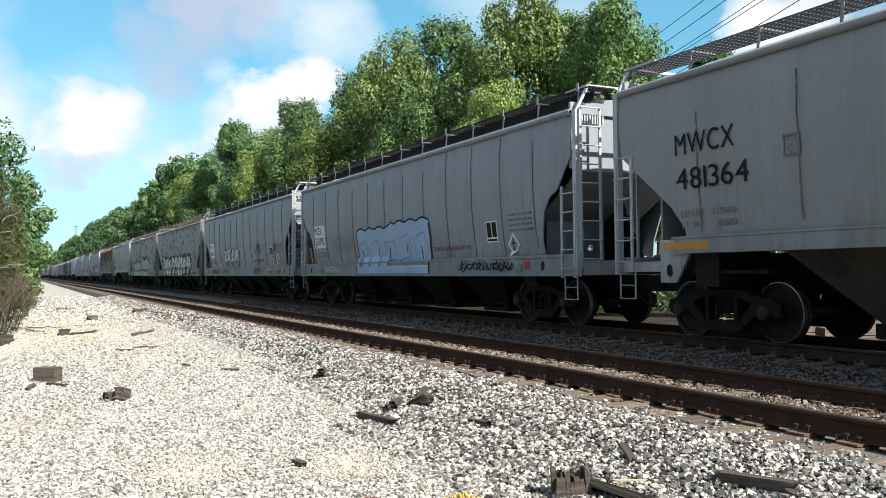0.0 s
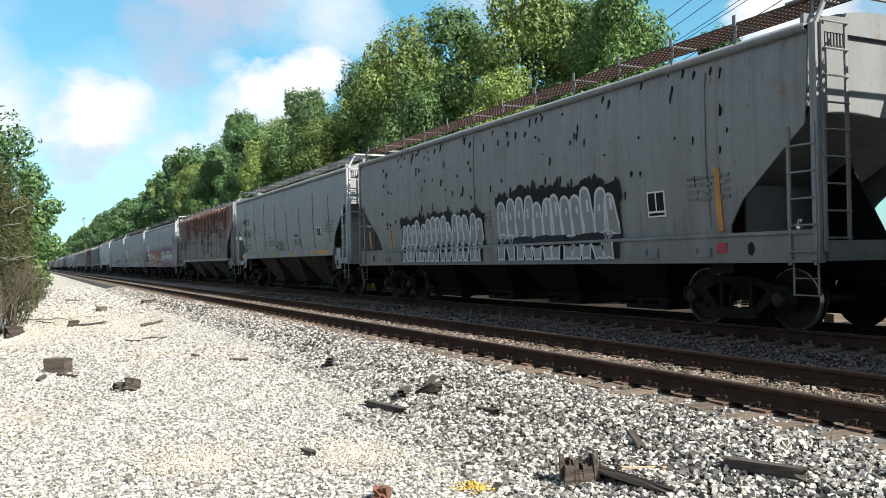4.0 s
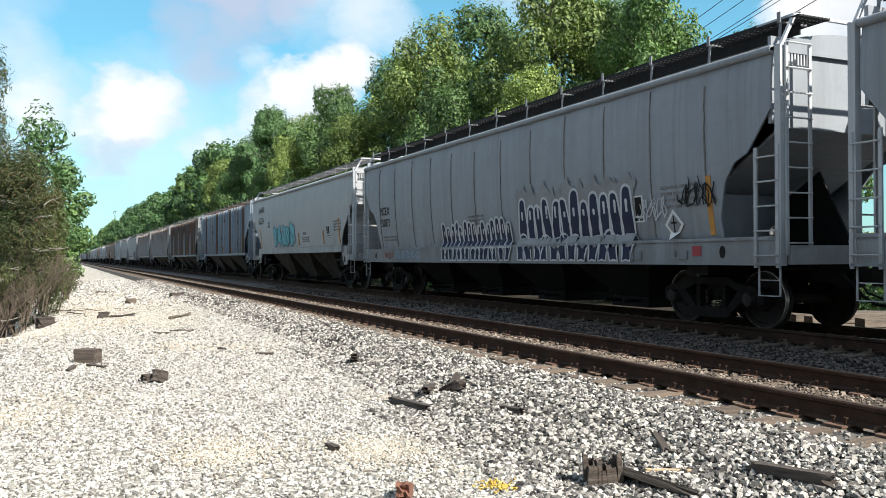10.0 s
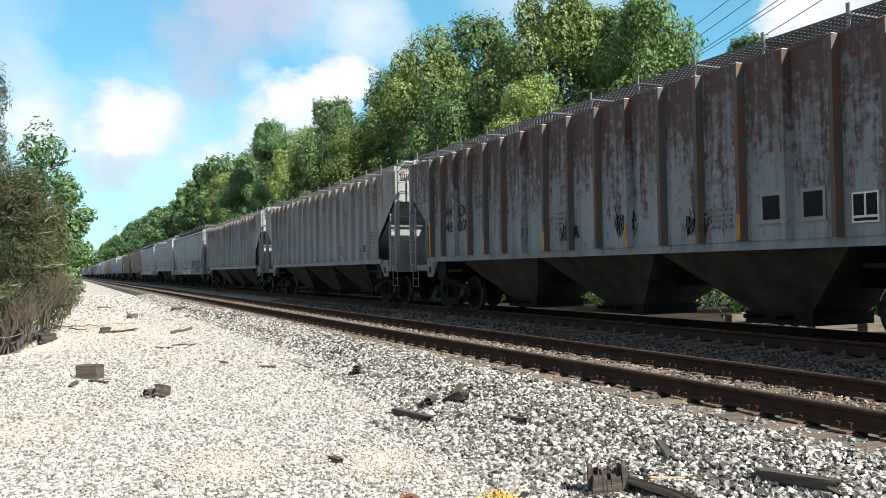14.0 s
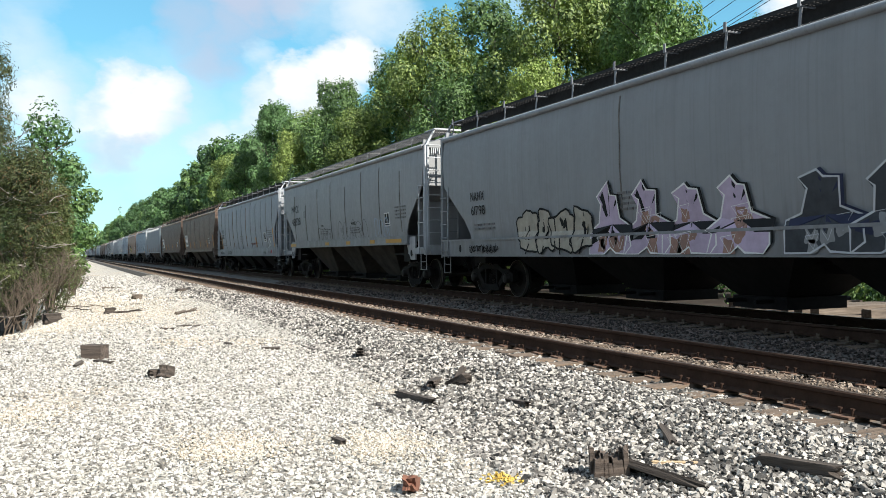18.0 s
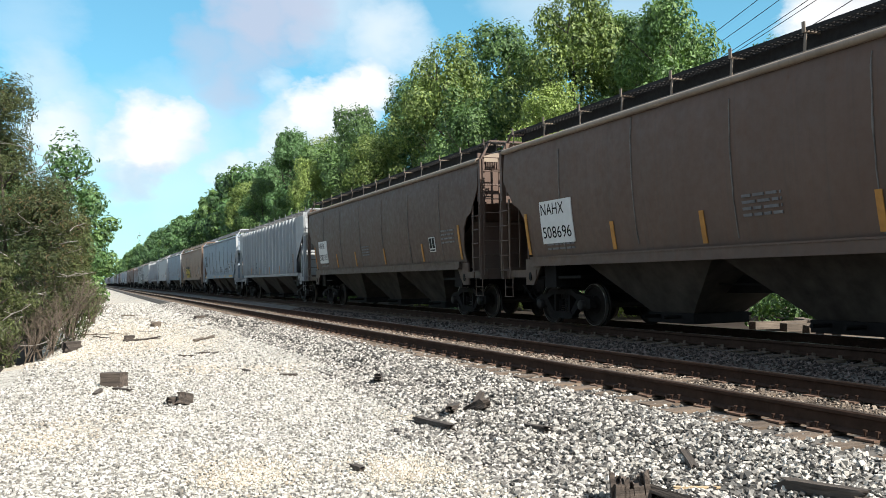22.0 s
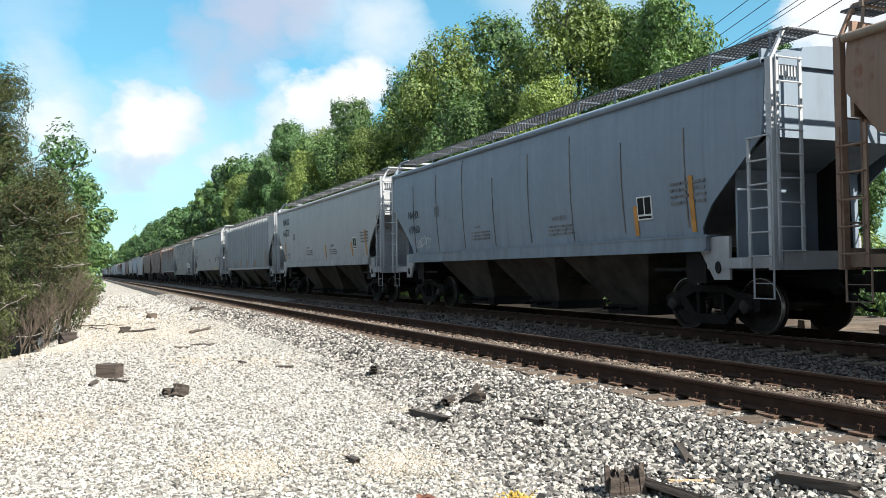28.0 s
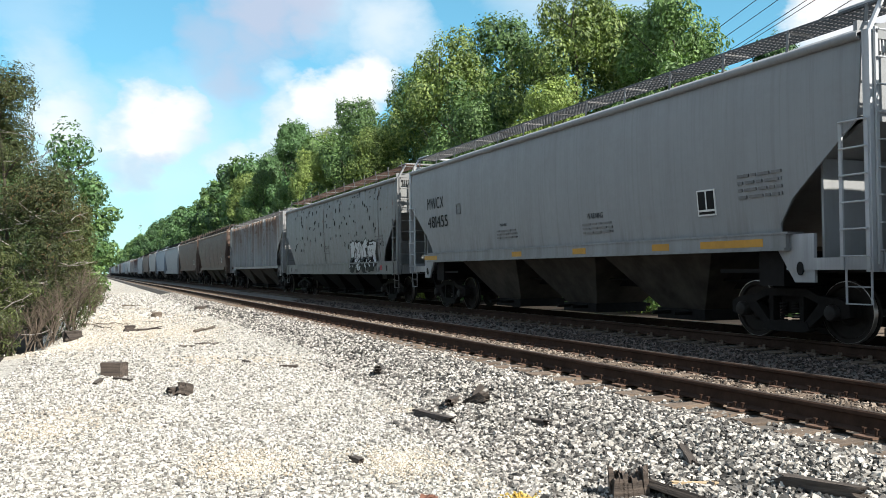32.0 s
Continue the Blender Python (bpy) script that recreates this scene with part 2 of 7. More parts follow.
def old_wood(name, dark, light):
    m, t, p = surface(name, 0.88)
    shift, r = own_shift(t)
    n = noise_of(t, 3.0, 9.0, 0.7, (0.5, 7, 7), shift=shift)
    c = ramp(t, n, ((0.3, dark), (0.68, light)))
    link(t, mixed(t, 0.6, c, ramp(t, r, ((0, grey(0.6)), (1, grey(1.25)))), "MULTIPLY"), p.inputs["Base Color"])
    bump(t, p, n, 0.7, 0.02)
    return m


M_GROUND = gravel_ground()
M_BALLAST = stones("ballast_stone", (0.0331, 0.0316, 0.0309), (0.243, 0.228, 0.21), (0.53, 0.5, 0.456))
M_WARMSTONE = stones("rust_dusted_ballast_stone", (0.051, 0.0374, 0.0289), (0.17, 0.132, 0.102), (0.323, 0.264, 0.212))
M_DARKSTONE = stones("oil_dulled_ballast_stone", (0.018, 0.0144, 0.0131), (0.0792, 0.0594, 0.0504), (0.198, 0.153, 0.135))
# bed coloured dark to paint the shade in gaps between the stones
M_BED = plain("dark_ballast_bed", (0.05, 0.047, 0.044), 0.95, 0.5, 24.0, relief=0.9)
M_CHIPS = stones("white_limestone_chip", (0.144, 0.136, 0.124), (0.456, 0.44, 0.408), (0.616, 0.6, 0.56))
M_SAND = stones("cream_sandy_grit", (0.432, 0.368, 0.288), (0.552, 0.504, 0.424), (0.64, 0.608, 0.536))
M_OCHRE = stones("ochre_paint_flecked_stone", (0.425, 0.281, 0.0425), (0.527, 0.357, 0.068), (0.595, 0.442, 0.128))
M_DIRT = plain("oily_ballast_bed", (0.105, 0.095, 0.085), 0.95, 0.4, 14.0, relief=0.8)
M_RAIL = plain("rail_rust", (0.050, 0.030, 0.022), 0.9, 0.35, 20.0, relief=0.25)
M_RAILTOP = plain("worn_rail_head", (0.20, 0.16, 0.135), 0.42, 0.2, 9.0, 0.75, 0.05)
M_PLATE = plain("rusty_plate", (0.13, 0.075, 0.05), 0.85, 0.4, 22.0)
M_TIE = old_wood("creosoted_tie", (0.0585, 0.0414, 0.0306), (0.211, 0.158, 0.117))
M_OLDTIE = old_wood("weathered_tie_grey", (0.05, 0.038, 0.03), (0.20, 0.16, 0.125))
M_CHAR = old_wood("dark_split_wood", (0.022, 0.018, 0.016), (0.10, 0.08, 0.066))
M_SPLIT = old_wood("split_brown_wood", (0.030, 0.024, 0.021), (0.155, 0.120, 0.098))
M_LEAF = leaves("hardwood_leaf", (0.0186, 0.0558, 0.0186), (0.219, 0.358, 0.11))
M_LEAF_B = leaves("oak_leaf", (0.013, 0.0428, 0.0186), (0.144, 0.274, 0.1))
M_LEAF_Y = leaves("sunny_leaf", (0.0396, 0.081, 0.018), (0.378, 0.482, 0.135))
M_CEDAR = leaves("cedar_spray", (0.0197, 0.0328, 0.0115), (0.152, 0.176, 0.0615))
M_DRY = leaves("dry_leaf", (0.08, 0.0496, 0.0224), (0.208, 0.136, 0.068))
M_BARK = bark("bark", (0.035, 0.028, 0.022), (0.13, 0.105, 0.085))
M_TWIG = bark("grey_twig", (0.064, 0.0496, 0.036), (0.176, 0.136, 0.104))
M_DEADTWIG = bark("silver_dead_twig", (0.176, 0.152, 0.132), (0.4, 0.368, 0.336))
M_EARTH = plain("cinder_earth", (0.034, 0.026, 0.021), 0.95, 0.4, 3.0, relief=0.7)
M_GRASS = leaves("grass_blade", (0.06, 0.10, 0.02), (0.17, 0.20, 0.06))


# mesh building
class Solid:
    def __init__(self):
        self.v, self.f = [], []

    def add(self, verts, faces):
        n = len(self.v)
        self.v.extend(tuple(p) for p in verts)
        self.f.extend(tuple(i + n for i in face) for face in faces)
        return self

    def box(self, x0, x1, y0, y1, z0, z1):
        return self.add([(x, y, z) for x in (x0, x1) for y in (y0, y1) for z in (z0, z1)],
                        [(0, 1, 3, 2), (4, 6, 7, 5), (0, 4, 5, 1), (2, 3, 7, 6), (0, 2, 6, 4), (1, 5, 7, 3)])

    def bar(self, a, b, w, h=None, up=(0, 0, 1)):
        """A square bar from a to b."""
        h = w if h is None else h
        a, b = Vector(a), Vector(b)
        d = (b - a).normalized()
        u = Vector(up)
        if abs(d.dot(u)) > 0.95:
            u = Vector((1, 0, 0))
        s = d.cross(u).normalized()
        u = s.cross(d)
        ring = [s * (w / 2) + u * (h / 2), s * (-w / 2) + u * (h / 2), s * (-w / 2) - u * (h / 2), s * (w / 2) - u * (h / 2)]
        return self.add([a + r for r in ring] + [b + r for r in ring],
                        [(3, 2, 1, 0), (4, 5, 6, 7), (0, 1, 5, 4), (1, 2, 6, 5), (2, 3, 7, 6), (3, 0, 4, 7)])

    def rod(self, a, b, r, n=8, r2=None):
        a, b = Vector(a), Vector(b)
        r2 = r if r2 is None else r2
        d = (b - a).normalized()
        u = Vector((0, 0, 1)) if abs(d.z) < 0.9 else Vector((1, 0, 0))
        s = d.cross(u).normalized()
        u = s.cross(d)
        angles = [2 * math.pi * i / n for i in range(n)]
        ring = [s * math.cos(q) + u * math.sin(q) for q in angles]
        return self.add([a + c * r for c in ring] + [b + c * r2 for c in ring],
                        [(i, (i + 1) % n, n + (i + 1) % n, n + i) for i in range(n)] + [tuple(reversed(range(n))), tuple(range(n, 2 * n))])

    def path(self, points, r, n=6):
        for a, b in zip(points, points[1:]):
            self.rod(a, b, r, n)
        return self

    def prism(self, outline, axis, lo, hi):
        """A flat outline pushed along an axis. For axis x the outline is (y, z), for y (x, z), for z (x, y)."""
        n = len(outline)

        def put(p, d):
            return {"x": (d, p[0], p[1]), "y": (p[0], d, p[1]), "z": (p[0], p[1], d)}[axis]
        return self.add([put(p, lo) for p in outline] + [put(p, hi) for p in outline],
                        [(i, (i + 1) % n, n + (i + 1) % n, n + i) for i in range(n)] + [tuple(reversed(range(n))), tuple(range(n, 2 * n))])

    def turn(self, profile, axis="x", n=24):
        """A lathe form about an axis through the origin; profile is (along, radius)."""
        verts = []
        for d, r in profile:
            for i in range(n):
                q = 2 * math.pi * i / n
                verts.append({"x": (d, r * math.cos(q), r * math.sin(q)), "z": (r * math.cos(q), r * math.sin(q), d)}[axis])
        faces = [(k * n + i, k * n + (i + 1) % n, (k + 1) * n + (i + 1) % n, (k + 1) * n + i) for k in range(len(profile) - 1) for i in range(n)]
        faces += [tuple(reversed(range(n))), tuple(range((len(profile) - 1) * n, len(profile) * n))]
        return self.add(verts, faces)

    def mesh(self, name, material=None, smooth=False):
        me = bpy.data.meshes.new(name)
        me.from_pydata(self.v, [], self.f)
        bm = bmesh.new()
        bm.from_mesh(me)
        bmesh.ops.recalc_face_normals(bm, faces=bm.faces)
        bm.to_mesh(me)
        bm.free()
        if smooth:
            me.polygons.foreach_set("use_smooth", [True] * len(me.polygons))
            me.set_sharp_from_angle(angle=radians(38))
        if material:
            me.materials.append(material)
        return me


def part(name, solid, material, parent, label="", at=None, smooth=False):
    """Link one mesh under a thing or a part; takes a Solid or a ready mesh that other parts share."""
    me = solid.mesh(name, None, smooth) if isinstance(solid, Solid) else solid
    ob = new(name, me)
    if not me.materials:
        me.materials.append(material)
    elif me.materials[0] != material and material is not None:
        ob.material_slots[0].link = "OBJECT"
        ob.material_slots[0].material = material
    ob.parent = parent
    if at is not None:
        ob.matrix_basis = at
    if label:
        ob["label"] = label
    return ob


def thing(name, at, label, category, group="", kind=""):
    ob = new(name)
    ob.empty_display_size = 0.3
    ob.matrix_basis = at
    return tagged(ob, label, category, group, kind)


def bulk(name, verts, faces, material):
    """A large mesh of triangles straight from arrays."""
    me = bpy.data.meshes.new(name)
    me.vertices.add(len(verts))
    me.vertices.foreach_set("co", np.asarray(verts, dtype=np.float32).ravel())
    n, k = faces.shape
    me.loops.add(n * k)
    me.loops.foreach_set("vertex_index", np.asarray(faces, dtype=np.int32).ravel())
    me.polygons.add(n)
    me.polygons.foreach_set("loop_start", np.arange(0, n * k, k, dtype=np.int32))
    me.polygons.foreach_set("use_smooth", np.zeros(n, dtype=bool))
    me.update(calc_edges=True)
    me.validate()
    me.materials.append(material)
    return me


# the lie of the land
NEAR_C, TRAIN_C = 6.70, 10.9      # centre lines of the two tracks
TRAIN_Z = 0.08                    # rail head of the train's track; the nearer track's is 0
GROUND = -0.42


def land(x, y):
    """Height of the ground without its stones."""
    n = noise.noise(Vector((x * 0.35, y * 0.35, 3.0))) * 0.035 + noise.noise(Vector((x * 1.3, y * 1.3, 9.0))) * 0.014
    prof = ((-60, -1.2), (-9, -0.75), (-2.2, -0.50), (-0.6, -0.40), (1.5, -0.42), (3.4, -0.43), (4.1, -0.36), (4.75, -0.255), (5.25, -0.215), (5.6, -0.222),
            (NEAR_C, -0.24), (8.2, -0.23), (8.8, -0.25), (9.4, -0.15), (TRAIN_C, -0.12), (12.4, -0.11), (13.2, -0.32), (14.2, -0.46), (18, -0.5), (34, -0.2), (200, 0.2))
    if x < -0.2 and y > 19.0:
        n -= 0.75 * min(1.0, (-0.2 - x) / 1.6) * min(1.0, (y - 19.0) / 5.0)
    for (a, za), (b, zb) in zip(prof, prof[1:]):
        if a <= x <= b:
            q = (x - a) / (b - a)
            base = za + (zb - za) * q * q * (3 - 2 * q)
            return base + n * (0.35 if 4.9 < x < 12.6 else 1.0)
    return -1.2 if x < 0 else 0.2


def build_ground():
    xs = sorted({*(round(-1.6 + 0.25 * i, 3) for i in range(70)), *(-2.2, -3, -4, -5.5, -7, -9, -13, -20, -40, -100, -900, 17, 19, 22, 26, 30, 34, 50, 100, 300, 1500)})
    ys = sorted({*(round(-12 + 1.0 * i, 3) for i in range(27)), *(round(2.5 + 0.3 * i, 3) for i in range(60)), *(22 + i * 2.0 for i in range(20)), *(65 + 8 * i for i in range(20)), -1500, -300, -80, -40, -25, 240, 300, 400, 600, 900, 1400, 3000})
    verts = [(x, y, land(x, y) if -40 < y < 240 else land(x, 240)) for y in ys for x in xs]
    w = len(xs)
    faces = [(j * w + i, j * w + i + 1, (j + 1) * w + i + 1, (j + 1) * w + i) for j in range(len(ys) - 1) for i in range(w - 1)]
    me = bpy.data.meshes.new("ground")
    me.from_pydata(verts, [], faces)
    for m in (M_GROUND, M_DIRT, M_EARTH, M_BED):
        me.materials.append(m)
    for poly in me.polygons:
        x = poly.center.x
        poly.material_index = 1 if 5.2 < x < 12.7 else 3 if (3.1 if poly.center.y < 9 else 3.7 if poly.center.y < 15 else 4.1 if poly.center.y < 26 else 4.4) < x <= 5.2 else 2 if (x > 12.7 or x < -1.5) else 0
        poly.use_smooth = True
    tagged(new("ground", me), "pale crushed-stone lineside ground beside the ballasted tracks", "ground", kind="structure")


build_ground()


# stones
def rock_kinds(count, seed):
    """Crushed stones: broken cubes with unequal faces."""
    rng = np.random.default_rng(seed)
    base = np.array([(x, y, z) for x in (-1, 1) for y in (-1, 1) for z in (-1, 1)], dtype=float) * 0.62
    tri = np.array([(0, 1, 3), (0, 3, 2), (4, 6, 7), (4, 7, 5), (0, 4, 5), (0, 5, 1), (2, 3, 7), (2, 7, 6), (0, 2, 6), (0, 6, 4), (1, 5, 7), (1, 7, 3)])
    return [base * rng.uniform(0.72, 1.2, (1, 3)) + rng.normal(0, 0.20, (8, 3)) for _ in range(count)], tri


ROCKS, ROCK_TRI = rock_kinds(40, 5)


def scatter(name, places, sizes, material, seed, sink=0.25):
    """Stones lying at the places, each its own small island of the mesh."""
    rng = np.random.default_rng(seed)
    n = len(places)
    q = rng.normal(size=(n, 4))
    q /= np.linalg.norm(q, axis=1)[:, None]
    w, x, y, z = q.T
    rot = np.stack([1 - 2 * (y * y + z * z), 2 * (x * y - z * w), 2 * (x * z + y * w), 2 * (x * y + z * w), 1 - 2 * (x * x + z * z), 2 * (y * z - x * w),
                    2 * (x * z - y * w), 2 * (y * z + x * w), 1 - 2 * (x * x + y * y)], 1).reshape(n, 3, 3)
    shape = np.array(ROCKS)[rng.integers(0, len(ROCKS), n)]
    stretch = rng.uniform(0.7, 1.25, (n, 1, 3))
    v = np.einsum("nij,nkj->nki", rot, shape * stretch) * (sizes / 2)[:, None, None]
    v[:, :, 2] *= 0.85
    v += places[:, None, :]
    v[:, :, 2] += (sizes * (0.5 - sink))[:, None]
    f = (ROCK_TRI[None] + 8 * np.arange(n)[:, None, None]).reshape(-1, 3)
    return bulk(name, v.reshape(-1, 3), f, material)


def strew(name, zones, material, label, seed, lift=0.0):
    """zones: (x0, x1, y0, y1, stones a square metre, size least, size most)."""
    rng = np.random.default_rng(seed)
    places, sizes = [], []
    for x0, x1, y0, y1, per, lo, hi in zones:
        n = int((x1 - x0) * (y1 - y0) * per)
        xs, ys = rng.uniform(x0, x1, n), rng.uniform(y0, y1, n)
        sz = lo + (hi - lo) * rng.beta(1.6, 2.6, n)
        places += [(x, y, land(x, y) + lift) for x, y in zip(xs, ys)]
        sizes.append(sz)
    ob = new(name, scatter(name, np.array(places), np.concatenate(sizes), material, seed + 1))
    return tagged(ob, label, "gravel", kind="stuff")


strew("ballast_stones", [(2.9, 5.35, 3.0, 8.5, 1150, 0.024, 0.070), (3.5, 5.35, 8.5, 14, 680, 0.028, 0.074), (4.0, 5.35, 14, 26, 300, 0.036, 0.084), (4.0, 5.3, 26, 60, 80, 0.055, 0.10), (5.35, 5.78, 3.0, 14, 190, 0.028, 0.06), (5.35, 5.75, 14, 34, 90, 0.035, 0.07)],
      M_BALLAST, "coarse grey and white crushed ballast heaped along the track", 11)
strew("inner_ballast", [(6.05, 7.4, 3.5, 16, 420, 0.025, 0.062), (6.05, 7.4, 16, 40, 90, 0.035, 0.075), (7.55, 8.1, 4, 16, 300, 0.025, 0.062), (7.55, 8.1, 16, 40, 80, 0.04, 0.075)],
      M_WARMSTONE, "rust-dusted brown and pale ballast between the rails", 15, 0.026)
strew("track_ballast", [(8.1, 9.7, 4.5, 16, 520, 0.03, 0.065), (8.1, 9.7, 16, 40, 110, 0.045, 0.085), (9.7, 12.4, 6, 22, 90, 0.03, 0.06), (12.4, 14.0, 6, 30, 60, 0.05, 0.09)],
      M_DARKSTONE, "oil-dulled dark ballast between and under the tracks", 17)
strew("limestone_gravel", [(-0.8, 3.3, 3.2, 9.0, 980, 0.016, 0.046), (-1.4, 4.0, 9.0, 15, 460, 0.020, 0.050), (-1.2, 4.4, 15, 30, 130, 0.028, 0.060), (-0.3, 4.3, 30, 70, 26, 0.05, 0.12)],
      M_CHIPS, "bright white limestone gravel spread over flat ground", 21)


def grit_patch(name, x, y, spread, count, material, label, seed, lo=0.008, hi=0.026):
    """A patch of fine grit, thick in the middle and thinning outwards, pressed among the stones."""
    rng = np.random.default_rng(seed)
    xs, ys = rng.normal(x, spread[0], count), rng.normal(y, spread[1], count)
    places = np.array([(a, b, land(a, b) + 0.016) for a, b in zip(xs, ys)])
    tagged(new(name, scatter(name, places, rng.uniform(lo, hi, count), material, seed + 1)), label, "gravel", kind="stuff")


for k, (x, y, sx, sy, n) in enumerate(((1.2, 6.95, 0.24, 0.32, 1700), (2.38, 6.55, 0.22, 0.3, 1700), (-0.45, 9.4, 0.3, 0.5, 1100), (1.0, 31.0, 0.8, 3.0, 4000), (-0.6, 21.5, 0.5, 1.5, 3500), (1.6, 24.0, 0.9, 2.5, 3500))):
    grit_patch("sandy_patch", x, y, (sx, sy), n, M_SAND, "cream-coloured patch of sandy grit in the gravel", 300 + k, 0.012 if y > 10 else 0.008, 0.045 if y > 10 else 0.028)
grit_patch("ochre_stain", 2.8, 5.28, (0.07, 0.06), 90, M_OCHRE, "small ochre-yellow stained stones", 320, 0.015, 0.035)


# tracks
def rail_outline():
    return [(-0.076, 0), (-0.076, 0.012), (-0.012, 0.032), (-0.009, 0.125), (-0.036, 0.138), (-0.036, 0.166), (-0.026, 0.176), (0.026, 0.176), (0.036, 0.166), (0.036, 0.138), (0.009, 0.125), (0.012, 0.032), (0.076, 0.012), (0.076, 0)]


def tie_solid(seed):
    rng = random.Random(seed)
    s = Solid()
    ends = [-1.3, -1.0, -0.4, 0.3, 0.9, 1.3]
    out = []
    for side, z in ((1, 0.0), (-1, 0.0), (-1, -0.17), (1, -0.17)):
        out.append([(x + rng.uniform(-0.015, 0.015), side * 0.113 + rng.uniform(-0.008, 0.008), z + (rng.uniform(-0.01, 0.004) if z == 0 else 0)) for x in ends])
    verts = [p for i in range(len(ends)) for p in (out[0][i], out[1][i], out[2][i], out[3][i])]
    faces = [(4 * i + k, 4 * i + (k + 1) % 4, 4 * i + 4 + (k + 1) % 4, 4 * i + 4 + k) for i in range(len(ends) - 1) for k in range(4)]
    faces += [(3, 2, 1, 0), tuple(4 * (len(ends) - 1) + k for k in range(4))]
    return s.add(verts, faces)


def spike_solid():
    s = Solid()
    s.box(-0.009, 0.009, -0.009, 0.009, -0.05, 0.036)
    s.prism([(-0.013, 0.032), (0.024, 0.03), (0.026, 0.042), (0.0, 0.05), (-0.013, 0.044)], "y", -0.015, 0.015)
    return s


def build_track(name, centre, z, label, y0, y1, tie_to):
    track = thing(name, pose(centre, 0, z), label, "railway track", kind="structure")
    top = -0.176
    for side in (-0.7535, 0.7535):
        rail = part("rail", Solid().prism([(x + side, q + top) for x, q in rail_outline()], "y", -30, y1), M_RAIL, track, "rusty steel rail with a worn head")
        part("rail_head_band", Solid().box(side - 0.024, side + 0.024, -30, y1, 0.0005, 0.003), M_RAILTOP, rail, "polished running band")
    shapes = [tie_solid(k).mesh("tie") for k in range(6)]
    plate = Solid().box(-0.18, 0.18, -0.095, 0.095, 0, 0.016).box(-0.1, -0.082, -0.095, 0.095, 0.016, 0.026).box(0.082, 0.1, -0.095, 0.095, 0.016, 0.026).mesh("tie_plate")
    spike = spike_solid().mesh("spike")
    rng = random.Random(len(name))
    y, count, rest = y0, 0, Solid()
    while y < tie_to:
        me = shapes[rng.randrange(6)]
        sink = rng.uniform(-0.004, 0.01)
        lift = pose(rng.uniform(-0.05, 0.05), y, top - 0.016 - sink, 0, 0, rng.uniform(-1.2, 1.2))
        if count < 150:
            part("tie", me, M_TIE, track, at=lift)
        else:
            rest.box(-1.3, 1.3, y - 0.11, y + 0.11, top - 0.18, top - 0.018)
        if count < 70 and z == 0:
            for side in (-0.7535, 0.7535):
                part("tie_plate", plate, M_PLATE, track, at=pose(side, y, top - 0.016))
                for dx, dy, turned in ((-0.098, -0.055, 0), (-0.098, 0.06, 0), (0.098, 0.04, 180)):
                    if y < 18 or dx < 0:
                        part("spike", spike, M_RAIL, track, at=pose(side + dx, y + dy + rng.uniform(-0.01, 0.01), top + 0.0 + rng.uniform(0, 0.018), 0, 0, turned))
        elif y < 90 or count < 70:
            for side in (-0.7535, 0.7535):
                rest.box(side - 0.15, side + 0.15, y - 0.09, y + 0.09, top - 0.02, top + 0.002)
                rest.box(side - 0.11, side - 0.09, y - 0.03, y + 0.03, top - 0.02, top + 0.05)
        y += 0.495 + rng.uniform(-0.02, 0.02)
        count += 1
    if rest.v:
        tagged(part("far_ties", rest, M_TIE, track), kind="stuff")
    # rail anchors clipped to the foot beside the ties
    clip = Solid()
    y = y0 + 0.14
    while y < 40:
        for side in (-0.7535, 0.7535):
            clip.box(side - 0.095, side + 0.085, y - 0.012, y + 0.012, top - 0.012, top + 0.03)
        y += 0.99
    tagged(part("rail_anchors", clip, M_PLATE, track), kind="stuff")
    return track


build_track("empty_track", NEAR_C, 0.0, "empty track of rusty rails spiked to dark wooden ties", 1.5, 900, 170)
build_track("train_track", TRAIN_C, TRAIN_Z, "shaded track of rusty rails under the passing train", 3.5, 1300, 60)


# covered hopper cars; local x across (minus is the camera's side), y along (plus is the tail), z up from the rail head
# black underframe steel, also the colour of shade on the deep-sill bays
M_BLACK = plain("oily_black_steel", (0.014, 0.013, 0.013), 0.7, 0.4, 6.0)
M_TRUCK = plain("grimy_truck_steel", (0.015, 0.013, 0.012), 0.8, 0.4, 7.0)
M_WHEEL = plain("wheel_steel", (0.028, 0.023, 0.02), 0.6, 0.3, 8.0, 0.2)
M_TREAD = plain("bright_wheel_rim", (0.45, 0.43, 0.40), 0.3, 0.1, 10.0, 0.9, 0.05)
M_CAP = plain("dusty_bearing_cap", (0.030, 0.026, 0.024), 0.5, 0.3, 9.0)
M_GRATE = plain("galvanised_grating", (0.105, 0.108, 0.112), 0.55, 0.25, 12.0, 0.3)
M_DARKGRATE = plain("blackened_grating", (0.035, 0.034, 0.034), 0.7, 0.3, 12.0)
M_WHITE = plain("white_stencil_paint", (0.72, 0.72, 0.70), 0.6, 0.08, 6.0, relief=0.03)
M_INK = plain("black_stencil_paint", (0.012, 0.012, 0.013), 0.55, 0.2, 6.0, relief=0.03)
M_FADED = plain("faded_stencil_paint", (0.17, 0.17, 0.175), 0.6, 0.3, 6.0, relief=0.03)
M_YELLOW = plain("reflective_yellow", (0.50, 0.25, 0.025), 0.5, 0.2, 5.0, relief=0.05)
M_AMBER = plain("faded_amber_strip", (0.48, 0.22, 0.04), 0.6, 0.3, 5.0, relief=0.05)
# grimy bay steel, darkened further for the shade beneath the cars
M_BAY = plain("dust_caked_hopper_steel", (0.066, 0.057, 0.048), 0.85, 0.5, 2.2)
